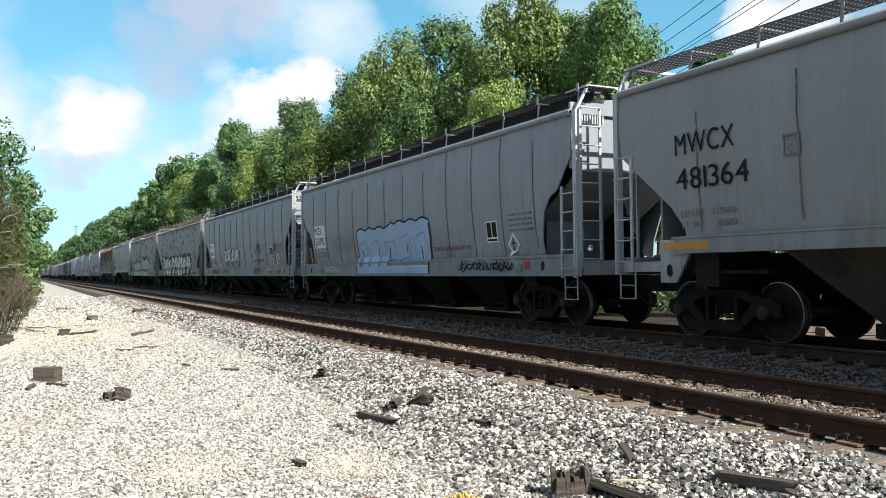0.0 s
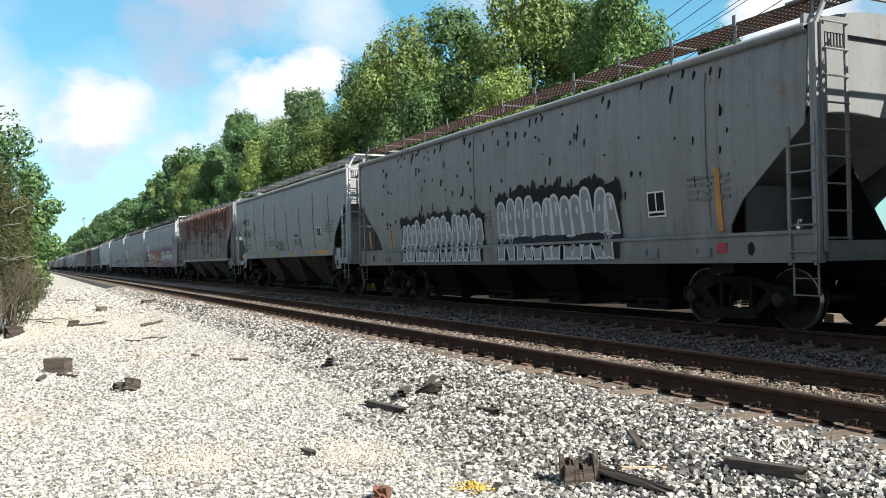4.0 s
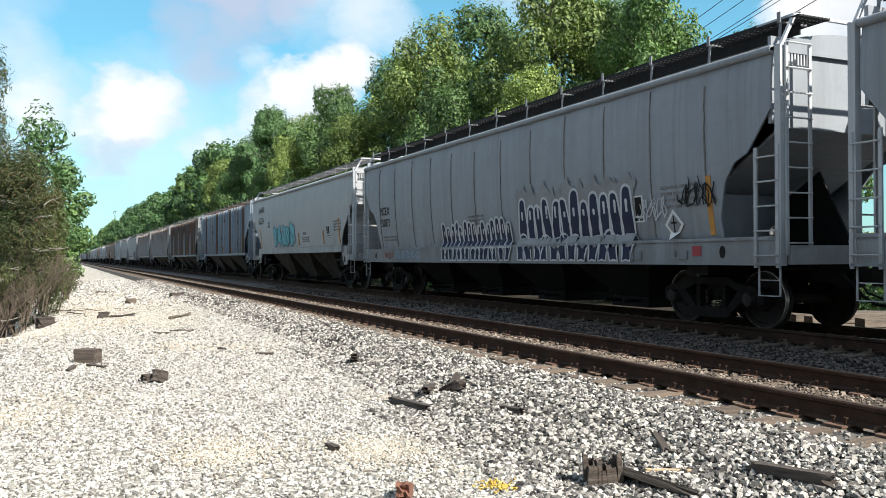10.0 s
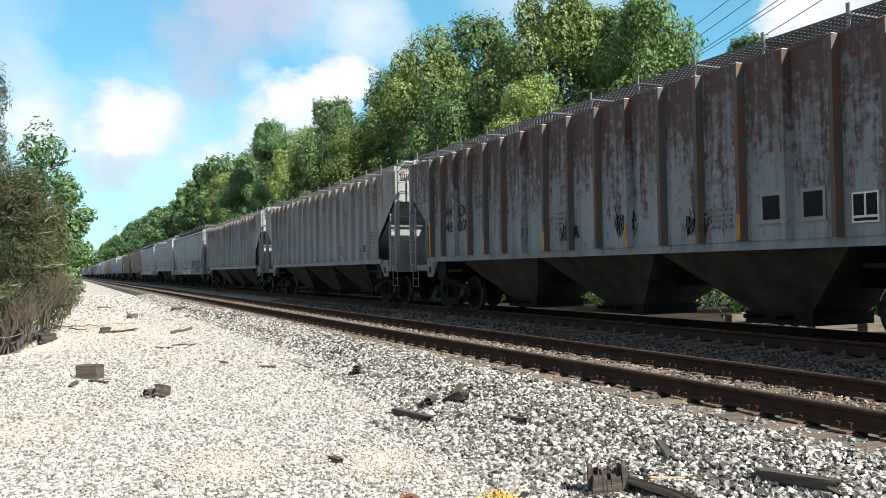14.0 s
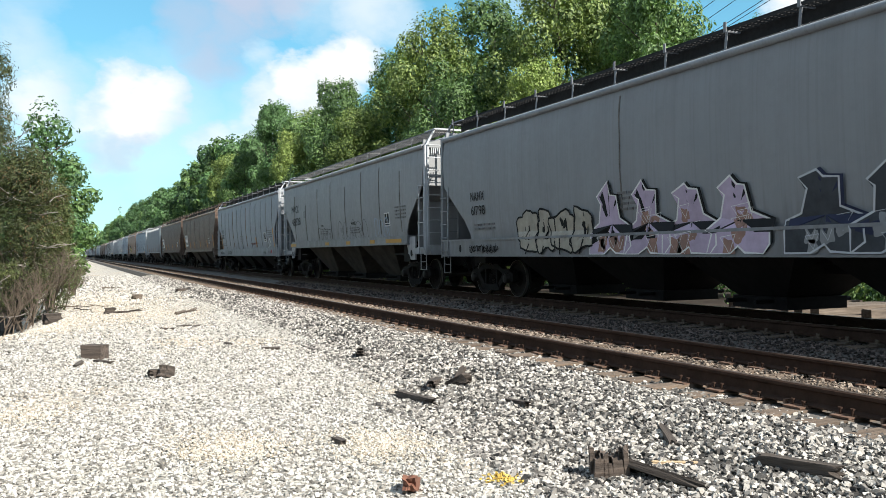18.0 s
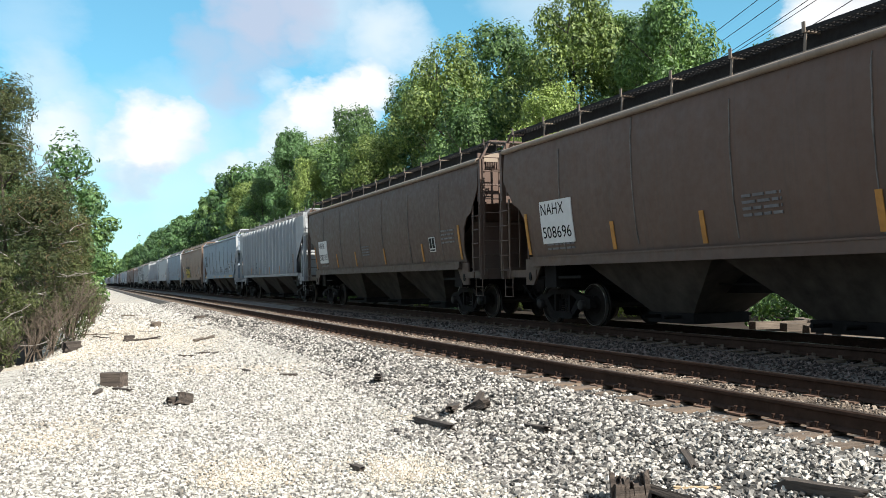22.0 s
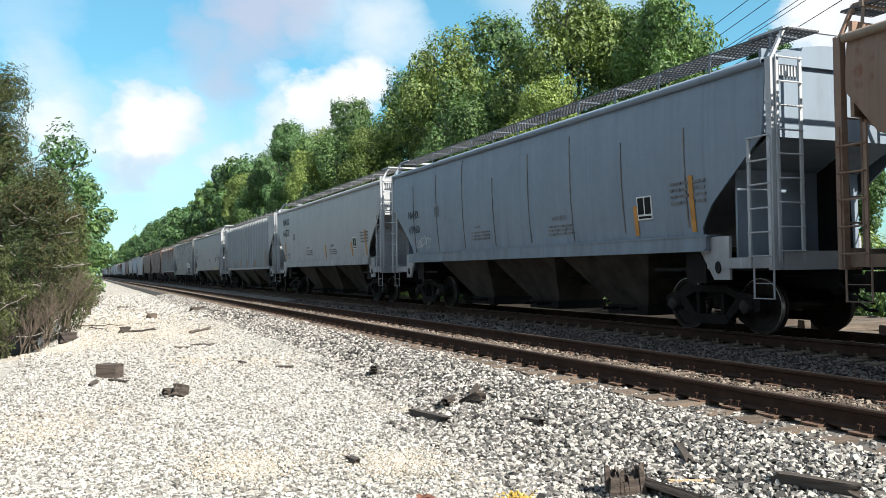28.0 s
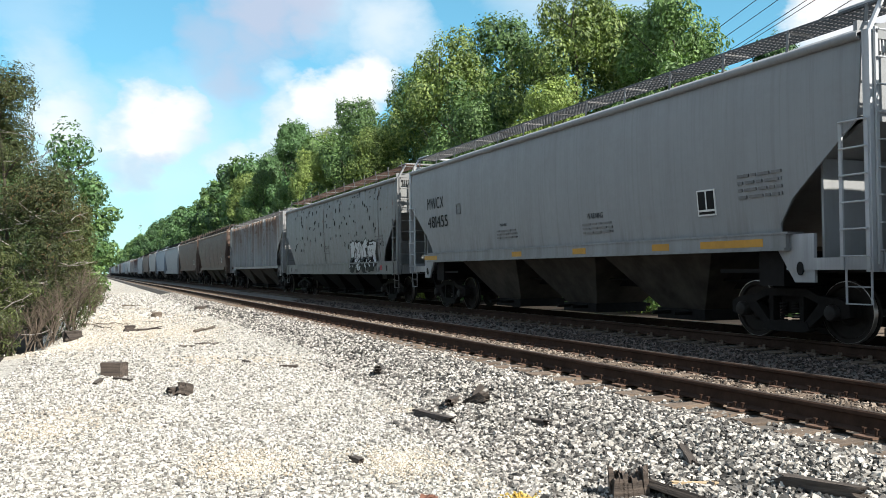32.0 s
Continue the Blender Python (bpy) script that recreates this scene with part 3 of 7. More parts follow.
M_BROWNGRATE = plain("rust_brown_grating", (0.10, 0.06, 0.045), 0.8, 0.3, 12.0)
M_STAIN = plain("seam_grime", (0.175, 0.16, 0.145), 0.8, 0.5, 5.0, relief=0.1)
M_RUSTRUN = plain("rust_run", (0.20, 0.11, 0.055), 0.85, 0.5, 6.0, relief=0.1)
SPRAY = {
    "black": M_INK, "white": M_WHITE,
    "silver": plain("silver_spray", (0.50, 0.52, 0.55), 0.45, 0.12, 5.0, relief=0.03),
    "blue": plain("pale_blue_spray", (0.30, 0.42, 0.60), 0.6, 0.15, 5.0, relief=0.03),
    "navy": plain("navy_spray", (0.03, 0.036, 0.07), 0.6, 0.2, 5.0, relief=0.03),
    "red": plain("red_spray", (0.34, 0.035, 0.045), 0.6, 0.2, 5.0, relief=0.03),
    "violet": plain("violet_spray", (0.17, 0.06, 0.24), 0.6, 0.2, 5.0, relief=0.03),
    "cyan": plain("cyan_spray", (0.10, 0.38, 0.46), 0.6, 0.2, 5.0, relief=0.03),
    "yellow": plain("yellow_spray", (0.62, 0.44, 0.04), 0.6, 0.2, 5.0, relief=0.03),
    "orange": plain("orange_spray", (0.30, 0.095, 0.06), 0.6, 0.2, 5.0, relief=0.03),
    "grey": plain("grey_spray", (0.24, 0.245, 0.25), 0.6, 0.2, 5.0, relief=0.03),
    "teal": plain("teal_spray", (0.03, 0.12, 0.15), 0.6, 0.2, 5.0, relief=0.03),
    "sand": plain("sand_spray", (0.36, 0.33, 0.27), 0.6, 0.25, 5.0, relief=0.03),
    "clay": plain("clay_spray", (0.30, 0.17, 0.13), 0.6, 0.35, 4.0, relief=0.03),
    "slate": plain("slate_spray", (0.055, 0.06, 0.068), 0.6, 0.3, 4.0, relief=0.03),
    "lilac": plain("lilac_spray", (0.45, 0.36, 0.48), 0.6, 0.2, 5.0, relief=0.03),
}
SHARED = {}
POSTS = 18


def post_at(k, end):
    """Where post k stands along the side of a car that ends there; the bays are narrower towards the ends."""
    u = 1 - 2 * k / (POSTS - 1)
    return (end - 1.85) * (1.09 * u - 0.09 * u ** 3)



def shared(key, maker, smooth=False):
    if key not in SHARED:
        SHARED[key] = maker().mesh(key.split(":")[0], None, smooth)
    return SHARED[key]


def side_frame():
    """Cast truck side frame with its two window openings, lying in the y-z plane."""
    s = Solid()
    top = [(-1.16, 0.40), (-1.16, 0.58), (-0.98, 0.66), (-0.62, 0.70), (-0.40, 0.80), (0.40, 0.80), (0.62, 0.70), (0.98, 0.66), (1.16, 0.58), (1.16, 0.40), (1.02, 0.36), (0.98, 0.54), (0.80, 0.54), (0.62, 0.58), (0.36, 0.68), (-0.36, 0.68), (-0.62, 0.58), (-0.80, 0.54), (-0.98, 0.54), (-1.02, 0.36)]
    s.prism(top[:2] + top[2:3] + top[17:20], "x", -0.07, 0.07)
    s.prism([top[6], top[7], top[8], top[9], top[10], top[11], top[12]], "x", -0.07, 0.07)
    s.prism([top[2], top[3], top[4], top[5], top[6], top[12], top[13], top[14], top[15], top[16], top[17]], "x", -0.08, 0.08)
    s.prism([(-0.86, 0.54), (-0.62, 0.58), (-0.30, 0.24), (-0.42, 0.20), (-0.60, 0.34)], "x", -0.07, 0.07)
    s.prism([(0.86, 0.54), (0.62, 0.58), (0.30, 0.24), (0.42, 0.20), (0.60, 0.34)], "x", -0.07, 0.07)
    s.prism([(-0.46, 0.18), (-0.40, 0.30), (0.40, 0.30), (0.46, 0.18), (0.36, 0.14), (-0.36, 0.14)], "x", -0.09, 0.09)
    for y in (-0.34, 0.26):
        s.box(-0.07, 0.07, y, y + 0.08, 0.28, 0.70)
    return s


def wheelset():
    s = Solid()
    for side in (-1, 1):
        prof = [(0.66, 0.10), (0.66, 0.16), (0.70, 0.20), (0.705, 0.36), (0.672, 0.39), (0.672, 0.482), (0.695, 0.487), (0.71, 0.462), (0.80, 0.452), (0.80, 0.39), (0.765, 0.37), (0.755, 0.20), (0.80, 0.15), (0.80, 0.09)]
        s.turn([(side * d, r) for d, r in prof], "x", 28)
    s.rod((-1.02, 0, 0), (1.02, 0, 0), 0.075, 12)
    return s


def tread_ring():
    """The polished outer edge of the near wheel's tread, a thin open ring."""
    s, n = Solid(), 32
    prof = [(-0.735, 0.461), (-0.8025, 0.4555), (-0.8035, 0.447), (-0.79, 0.447), (-0.735, 0.455)]
    verts = [(d, r * math.cos(2 * math.pi * i / n), r * math.sin(2 * math.pi * i / n)) for d, r in prof for i in range(n)]
    k = len(prof)
    return s.add(verts, [(j * n + i, j * n + (i + 1) % n, (j + 1) % k * n + (i + 1) % n, (j + 1) % k * n + i) for j in range(k) for i in range(n)])


def spring(x, y):
    s = Solid()
    for k in range(7):
        s.turn([(0.30 + k * 0.042, 0.062), (0.322 + k * 0.042, 0.062)], "z", 10)
    s.v = [(a + x, b + y, c) for a, b, c in s.v]
    return s


def ladder(width, z0, z1, step=0.36, r=0.014):
    """A ladder in the y-z plane, standing at x = 0, from y = 0 to width."""
    s = Solid()
    for y in (0, width):
        s.box(-0.02, 0.012, y - 0.026, y + 0.026, z0, z1)
    z = z0 + step * 0.5
    while z < z1:
        s.rod((-0.045, 0, z), (-0.045, width, z), r, 6)
        for y in (0, width):
            s.rod((-0.045, y, z), (0, y, z), r, 5)
        z += step
    return s


def stirrup(width, drop):
    s = Solid()
    for y in (0, width):
        s.bar((0, y, 0), (0, y, -drop), 0.03, 0.014, (1, 0, 0))
    s.bar((0, 0, -drop), (0, width, -drop), 0.06, 0.014)
    s.bar((0, 0, -drop * 0.5), (0, width, -drop * 0.5), 0.03, 0.014)
    return s


def grating(length, wide, bars, pitch):
    s = Solid()
    for k in range(bars):
        x = -wide / 2 + wide * k / (bars - 1)
        s.box(x - 0.006, x + 0.006, -length / 2, length / 2, 0, 0.03)
    y = -length / 2
    while y < length / 2:
        s.box(-wide / 2, wide / 2, y, y + 0.022, 0.002, 0.024)
        y += pitch
    return s


def coupler():
    s = Solid()
    s.box(-0.09, 0.09, -0.05, 0.50, -0.11, 0.10)
    s.prism([(-0.17, 0.44), (-0.20, 0.60), (-0.08, 0.78), (0.0, 0.72), (0.05, 0.64), (0.14, 0.76), (0.20, 0.66), (0.17, 0.44)], "z", -0.16, 0.15)
    s.box(-0.24, 0.24, -0.12, 0.0, -0.20, 0.18)
    return s


def hose():
    s = Solid()
    s.path([(0.32, -0.02, 0.02), (0.33, 0.16, -0.10), (0.30, 0.34, -0.30), (0.22, 0.48, -0.42), (0.12, 0.58, -0.44)], 0.026, 7)
    s.path([(0.12, -0.02, 0.12), (0.15, 0.3, -0.26), (0.10, 0.52, -0.34)], 0.016, 6)
    return s


def place_text(words, height, width, y, z, x, material, parent, name="stencil", label=""):
    """Lettering on the camera's side; y is the left edge of the line as one reads it, z its foot."""
    s, at = Solid(), 0.0
    for ch in words:
        if ch == " ":
            at += 0.34
            continue
        verts, faces, wide = GLYPHS[ch]
        s.add([(a + at, b, c) for a, b, c in verts], faces)
        at += wide + 0.10
    high = max(v[1] for v in s.v)
    kx, ky = width / (at - 0.10), height / high
    s.v = [(x - c, y - a * kx, z + b * ky) for a, b, c in s.v]
    return tagged(part(name, s, material, parent, label), kind="stuff")


def ribbon(s, pts, w, x, closed=False):
    """A painted line of width w through points (along, up) on the car's side."""
    n = len(pts)
    left, right = [], []
    for i in range(n):
        a = Vector(pts[(i - 1) % n] if closed or i else pts[i])
        b = Vector(pts[(i + 1) % n] if closed or i < n - 1 else pts[i])
        d = (b - a)
        d = d.normalized() if d.length > 1e-6 else Vector((1, 0))
        k = Vector((-d.y, d.x)) * (w / 2)
        p = Vector(pts[i])
        left.append(p + k)
        right.append(p - k)
    verts = [(x, p.x, p.y) for p in left] + [(x, p.x, p.y) for p in right]
    top = [(x - 0.002, b, c) for x, b, c in verts]
    steps = range(n if closed else n - 1)
    s.add(top, [(i, (i + 1) % n, n + (i + 1) % n, n + i) for i in steps])
    return s


def blob(y, z, w, h, rng, lean=0.0, lumps=14):
    """A rounded letter-like outline, made of bulges that belong to no alphabet."""
    phase = [rng.uniform(0, 6.28) for _ in range(3)]
    out = []
    for i in range(lumps * 2):
        q = 2 * math.pi * i / (lumps * 2)
        r = 1 + 0.13 * math.sin(3 * q + phase[0]) + 0.10 * math.sin(5 * q + phase[1]) + 0.05 * math.sin(8 * q + phase[2])
        sx = math.copysign(abs(math.cos(q)) ** 0.6, math.cos(q))
        sz = math.copysign(abs(math.sin(q)) ** 0.6, math.sin(q))
        out.append((y - sx * w * 0.5 * r + lean * sz * h * 0.3, z + sz * h * 0.5 * r))
    return out


def capsule(y, z0, z1, w0, w1, lean=0.0):
    """A round-topped leg of a swollen shape."""
    h = z1 - z0
    r = min(w1 / 2, h * 0.4)
    out = [(-w0 / 2, 0.0), (-w0 * 0.52, h * 0.25), (-(w0 + w1) / 4, h * 0.55), (-w1 / 2, h - r)]
    out += [(-w1 / 2 * math.cos(q), h - r + r * math.sin(q)) for q in (0.5, 1.0, 1.57, 2.14, 2.64)]
    out += [(w1 / 2, h - r), ((w0 + w1) / 4, h * 0.55), (w0 * 0.52, h * 0.25), (w0 / 2, 0.0), (0.0, h * 0.05)]
    return [(y - a - lean * b, z0 + b) for a, b in out]


def spiked(y, z0, w, h, rng):
    """An angular shape with horns and kicked-out feet."""
    j = lambda: rng.uniform(-0.05, 0.05)
    out = [(-0.5, 0.0), (-0.46 + j(), 0.26), (-0.52, 0.34 + j()), (-0.26 + j(), 0.46), (-0.22 + j(), 0.74), (-0.32, 0.84 + j()), (-0.06 + j(), 1.0 + 2 * j()), (0.0, 0.86), (0.15 + j(), 0.84),
           (0.2 + j(), 0.52), (0.46 + j(), 0.40), (0.5, 0.12), (0.38 + j(), 0.0), (0.1 + j(), 0.02), (0.02, 0.10), (-0.12 + j(), 0.0)]
    return [(y - a * w, z0 + b * h) for a, b in out]


def fill(s, outline, x):
    n = len(outline)
    cy, cz = sum(p[0] for p in outline) / n, sum(p[1] for p in outline) / n
    s.add([(x, p[0], p[1]) for p in outline] + [(x, cy, cz)], [(i, (i + 1) % n, n) for i in range(n)])
    return s


def scribble(s, y, z, length, height, loops, x, rng, w=0.022):
    """A fast line of loops and hooks that spells nothing."""
    for run in range(2):
        pts = []
        n = loops * 9
        ph, f2 = rng.uniform(0, 6.28), rng.uniform(1.6, 2.4)
        amp = 1.0
        for i in range(n + 1):
            q = i / n
            if i % 9 == 0:
                amp = rng.uniform(0.45, 1.0)
            a = q * loops * 6.283 + ph
            u = q + (0.34 / loops) * math.sin(a * 1.0 + 0.9) + 0.10 / loops * math.sin(a * f2)
            v = 0.5 + 0.46 * amp * math.sin(a * (1.0 if run else 1.13)) + 0.08 * math.sin(a * 2.7 + ph)
            pts.append((y - length * (0.04 + 0.92 * u), z + height * v))
        ribbon(s, pts, w * rng.uniform(0.8, 1.3), x)
    for _ in range(loops):
        a, b = rng.uniform(0.02, 0.95), rng.uniform(0.0, 0.6)
        ribbon(s, [(y - length * a, z + height * b), (y - length * (a + 0.04), z + height * (b + rng.uniform(0.15, 0.4))), (y - length * (a + rng.uniform(-0.03, 0.08)), z + height * min(1.1, b + 0.6))], w, x)


def rounded(pts, times=2):
    """Corner-cut line through the points."""
    for _ in range(times):
        out = [pts[0]]
        for (a, b), (c, d) in zip(pts, pts[1:]):
            out += [(a * 0.75 + c * 0.25, b * 0.75 + d * 0.25), (a * 0.25 + c * 0.75, b * 0.25 + d * 0.75)]
        pts = out + [pts[-1]]
    return pts


def loops_of(s, y, z, length, height, letters, x, rng, w=0.02):
    """Unfilled swollen outlines, overlapping."""
    step = length / letters
    r = rng.uniform
    for k in range(letters):
        c = y - step * (k + 0.5)
        lean = r(-0.25, 0.25) * step
        pts = [(c + step * r(0.4, 0.6), z + height * r(0.0, 0.12)), (c + step * r(0.4, 0.65) + lean * 0.3, z + height * r(0.4, 0.6)), (c + step * r(0.3, 0.45) + lean, z + height * r(0.8, 1.0)), (c + step * r(-0.1, 0.1) + lean, z + height * r(0.88, 1.08)),
               (c - step * r(0.2, 0.45) + lean, z + height * r(0.7, 0.95)), (c - step * r(0.1, 0.3), z + height * r(0.4, 0.55)), (c - step * r(0.3, 0.6), z + height * r(0.15, 0.3)), (c - step * r(0.2, 0.4), z + height * r(-0.02, 0.08)), (c + step * r(0.0, 0.2), z + height * r(0.0, 0.14)), (c + step * r(0.1, 0.25), z + height * r(0.25, 0.4))]
        ribbon(s, rounded(pts), w * r(0.8, 1.2), x)
        if r(0, 1) < 0.75:
            a, b = c + step * r(-0.15, 0.2), z + height * r(0.35, 0.6)
            ribbon(s, rounded([(a, b), (a + step * 0.1, b + height * r(0.1, 0.25)), (a - step * 0.12, b + height * r(0.1, 0.2)), (a - step * r(0.0, 0.2), b - height * r(0.0, 0.2))]), w * 0.9, x)


def graffiti(parent, y, z, length, height, letters, face, line, halo, x, seed, style="bubble", low=1.05, face_two=None):
    """A sprayed piece on the side of a car, in one of a few manners; no shape is a letter."""
    rng = random.Random(seed)
    step = length / letters

    def spray(name, solid, colour, label=""):
        if solid.v:
            solid.v = [(a, b, max(c, low)) for a, b, c in solid.v]
            tagged(part(name, solid, SPRAY[colour], parent, label), kind="stuff")

    if style in ("scribble", "loops"):
        s = Solid()
        if style == "loops":
            loops_of(s, y, z, length, height, letters, x, rng)
        else:
            scribble(s, y, z, length, height, letters, x, rng)
        spray("sprayed_scrawl", s, line, f"thin {line} sprayed scrawl")
        return
    # cloud of colour behind the piece, with ragged tongues
    if halo:
        s = Solid()
        n = letters * 5
        tall = 0.80 if style == "spiked" else 0.93
        for k in range(n):
            c = y - length * (k + 0.5) / n
            w = length / n * 1.5
            top = z + height * tall * rng.uniform(0.9, 1.04)
            s.add([(x, c + w / 2, z), (x, c - w / 2, z), (x, c - w / 2, top), (x, c + w / 2, top)], [(0, 1, 2, 3)])
            fill(s, blob(c, top, w * rng.uniform(0.9, 1.6), height * rng.uniform(0.16, 0.30), rng), x - 0.0001)
            if style != "slab":
                fill(s, capsule(c + rng.uniform(-0.1, 0.1), top, top + height * rng.uniform(0.10, 0.26), w * 0.7, w * 0.22, rng.uniform(-0.2, 0.2)), x - 0.0002)
        spray("sprayed_cloud", s, halo)
    edge, body, foot_, shade, spot = Solid(), Solid(), Solid(), Solid(), Solid()
    if style == "panel":
        n = 40
        top = [(y - length * i / n, z + height * (0.86 + 0.06 * abs(math.sin(i * 0.55)) + 0.06 * (i / n > 0.5))) for i in range(n + 1)]
        for (a, za), (b, zb) in zip(top, top[1:]):
            body.add([(x, a, z), (x, b, z), (x, b, zb), (x, a, za)], [(0, 1, 2, 3)])
        ribbon(edge, top, 0.05, x - 0.0006)
        for a, w in ((y, 0.05), (y - length, 0.06)):
            ribbon(edge, [(a, z), (a + rng.uniform(-0.05, 0.05), z + height * 0.35), (a + rng.uniform(-0.06, 0.06), z + height * 0.62), (a, z + height * 0.86)], w, x - 0.0008)
        for k in range(letters):
            c = y - step * (k + 0.5)
            r = rng.uniform
            box_ = [(c + step * 0.42, z + height * r(0.16, 0.24)), (c + step * 0.40, z + height * r(0.52, 0.72)), (c - step * r(0.1, 0.3), z + height * r(0.58, 0.76)), (c - step * 0.36, z + height * r(0.35, 0.5)), (c - step * r(0.05, 0.3), z + height * r(0.12, 0.3))]
            ribbon(edge, box_, 0.016, x - 0.0008, True)
            ribbon(edge, [(c + step * r(-0.2, 0.2), z + height * r(0.25, 0.4)), (c + step * r(-0.2, 0.2), z + height * r(0.45, 0.55))], 0.05, x - 0.0009)
        spray("sprayed_fill", body, face)
        spray("sprayed_outline", edge, line)
        return
    for k in range(letters):
        c = y - step * (k + 0.5)
        d = -0.0008 * (k + 1)
        if style == "spiked":
            o = spiked(c, z, step * 1.2, height * rng.uniform(0.9, 1.05), rng)
            fill(shade, [(a - 0.07, b + 0.03) for a, b in o], x + d)
            fill(body, o, x + d - 0.0003)
            ribbon(edge, o, 0.035, x + d - 0.0005, True)
            for _ in range(4):
                a, b, r = c + step * rng.uniform(-0.3, 0.3), z + height * rng.uniform(0.1, 0.6), step * rng.uniform(0.12, 0.22)
                tri = [(a + r * math.cos(q + 0.4), b + r * math.sin(q + 0.4)) for q in (0, 2.1, 4.2)]
                ribbon(edge, tri, 0.016, x + d - 0.0007, True)
                fill(spot, blob(a, b - 0.1, r * 1.3, r * 1.5, rng), x + d - 0.0004)
        elif style == "slab":
            o = blob(c + step * rng.uniform(-0.15, 0.15), z + height * (0.52 + rng.uniform(-0.05, 0.05)), step * rng.uniform(0.85, 1.3), height * rng.uniform(0.8, 0.95), rng, rng.uniform(-0.4, 0.4))
            if height > 1.1:
                fill(shade, [(a - 0.05, b - 0.03) for a, b in blob(c, z + height * 0.5, step * 1.3, height * 1.0, rng)], x + d)
            fill(body, o, x + d - 0.0003)
            ribbon(edge, o, 0.045, x + d - 0.0005, True)
            w, h = step * 0.5, height * 0.5
            for _ in range(2):
                a, b, r = c + w * rng.uniform(-0.55, 0.55), z + h * rng.uniform(0.5, 1.5), rng.uniform(0.10, 0.22)
                if rng.random() < 0.5:
                    fill(edge, blob(a, b, w * r * 2, h * r * 2.4, rng, rng.uniform(-1, 1), 8), x + d - 0.0005)
                else:
                    fill(edge, [(a + w * 0.25, b), (a + w * rng.uniform(-0.1, 0.1), b + h * rng.uniform(0.25, 0.6)), (a - w * 0.12, b + h * 0.05), (a + w * 0.05, b - h * 0.15)], x + d - 0.0005)
            ribbon(edge, [(c - w * rng.uniform(0.7, 1.0), z + h * rng.uniform(0.5, 1.0)), (c - w * rng.uniform(0.2, 0.4), z + h * rng.uniform(0.7, 1.1)), (c - w * rng.uniform(0.0, 0.3), z + h * rng.uniform(1.2, 1.7))], 0.05, x + d - 0.0005)
            ribbon(edge, [(c + w * 0.2, z), (c + w * rng.uniform(-0.3, 0.3), z + h * rng.uniform(0.3, 0.8))], 0.045, x + d - 0.0005)
            if height > 1.1:
                fill(edge, [(c + w * 0.95, z), (c + w * 0.7, z + h * 0.42), (c + w * 0.45, z)], x + d - 0.0006)
        else:
            legs = 2 if step < 0.75 else 3
            for j in range(legs):
                cc = c + step * (0.5 - (j + 0.5) / legs)
                o = capsule(cc, z + height * 0.30, z + height * rng.uniform(0.82, 1.0), step / legs * 1.1, step / legs * rng.uniform(0.72, 0.9), rng.uniform(-0.1, 0.1))
                ribbon(edge, o, 0.055, x + d, True)
                fill(body, o, x + d - 0.0003)
                t = capsule(cc, z + height * 0.62, z + height * rng.uniform(0.70, 0.84), step / legs * 0.18, step / legs * 0.22)
                fill(edge, t, x + d - 0.0005)
                o = capsule(cc + step * rng.uniform(-0.06, 0.06), z, z + height * rng.uniform(0.30, 0.42), step / legs * 0.7, step / legs * 1.05, rng.uniform(-0.3, 0.3))
                ribbon(edge, o, 0.045, x + d - 0.0003, True)
                fill(foot_, o, x + d - 0.0006)
    spray("sprayed_shade", shade, "navy" if line in ("silver", "navy") else "black")
    spray("sprayed_fill", body, face)
    spray("sprayed_fill", foot_, face_two or face)
    spray("sprayed_mottle", spot, face_two or "grey")
    spray("sprayed_outline", edge, line)


def build_truck(car, y, bright=False):
    truck = part("truck", shared("truck_bolster", lambda: Solid().box(-0.95, 0.95, -0.2, 0.2, 0.42, 0.68).box(-0.25, 0.25, -0.25, 0.25, 0.68, 0.80)
                                 .rod((-0.7, -0.55, 0.42), (0.7, -0.55, 0.42), 0.05).rod((-0.7, 0.55, 0.42), (0.7, 0.55, 0.42), 0.05)), M_TRUCK, car, "grimy black two-axle truck", pose(0, y, 0))
    for side in (-1, 1):
        part("side_frame", shared("side_frame", side_frame), M_TRUCK, truck, at=pose(side * 1.0, 0, 0))
        for k, yy in enumerate((-0.12, 0.12)):
            part("spring", shared("spring", lambda: spring(0, 0)), M_TRUCK, truck, at=pose(side * 1.0, yy, 0))
        for yy in (-0.89, 0.89):
            part("bearing_cap", shared("bearing_cap", lambda: Solid().turn([(-0.10, 0.115), (0.07, 0.12), (0.10, 0.10), (0.115, 0.05)], "x", 14), True), M_CAP, truck, at=pose(side * 1.06, yy, 0.455, 0, 0, 180 if side < 0 else 0))
    for yy in (-0.89, 0.89):
        part("wheelset", shared("wheelset", wheelset, True), M_WHEEL, truck, at=pose(0, yy, 0.455))
        if bright:
            part("wheel_tread", shared("wheel_tread", tread_ring, True), M_TREAD, truck, "polished wheel tread", pose(0, yy, 0.455))
    return truck


KINDS = {
    # sill foot, sill head, eave, half width, bays
    "round": (1.02, 1.40, 4.16, 1.58, 4),
    "flat": (1.38, 1.62, 4.20, 1.58, 3),
    "deep": (1.02, 1.42, 4.18, 1.58, 4),
    "tan": (1.34, 1.52, 4.16, 1.58, 3),
    "rib": (1.34, 1.46, 4.18, 1.50, 3),
}
DEEP = ("round", "deep")


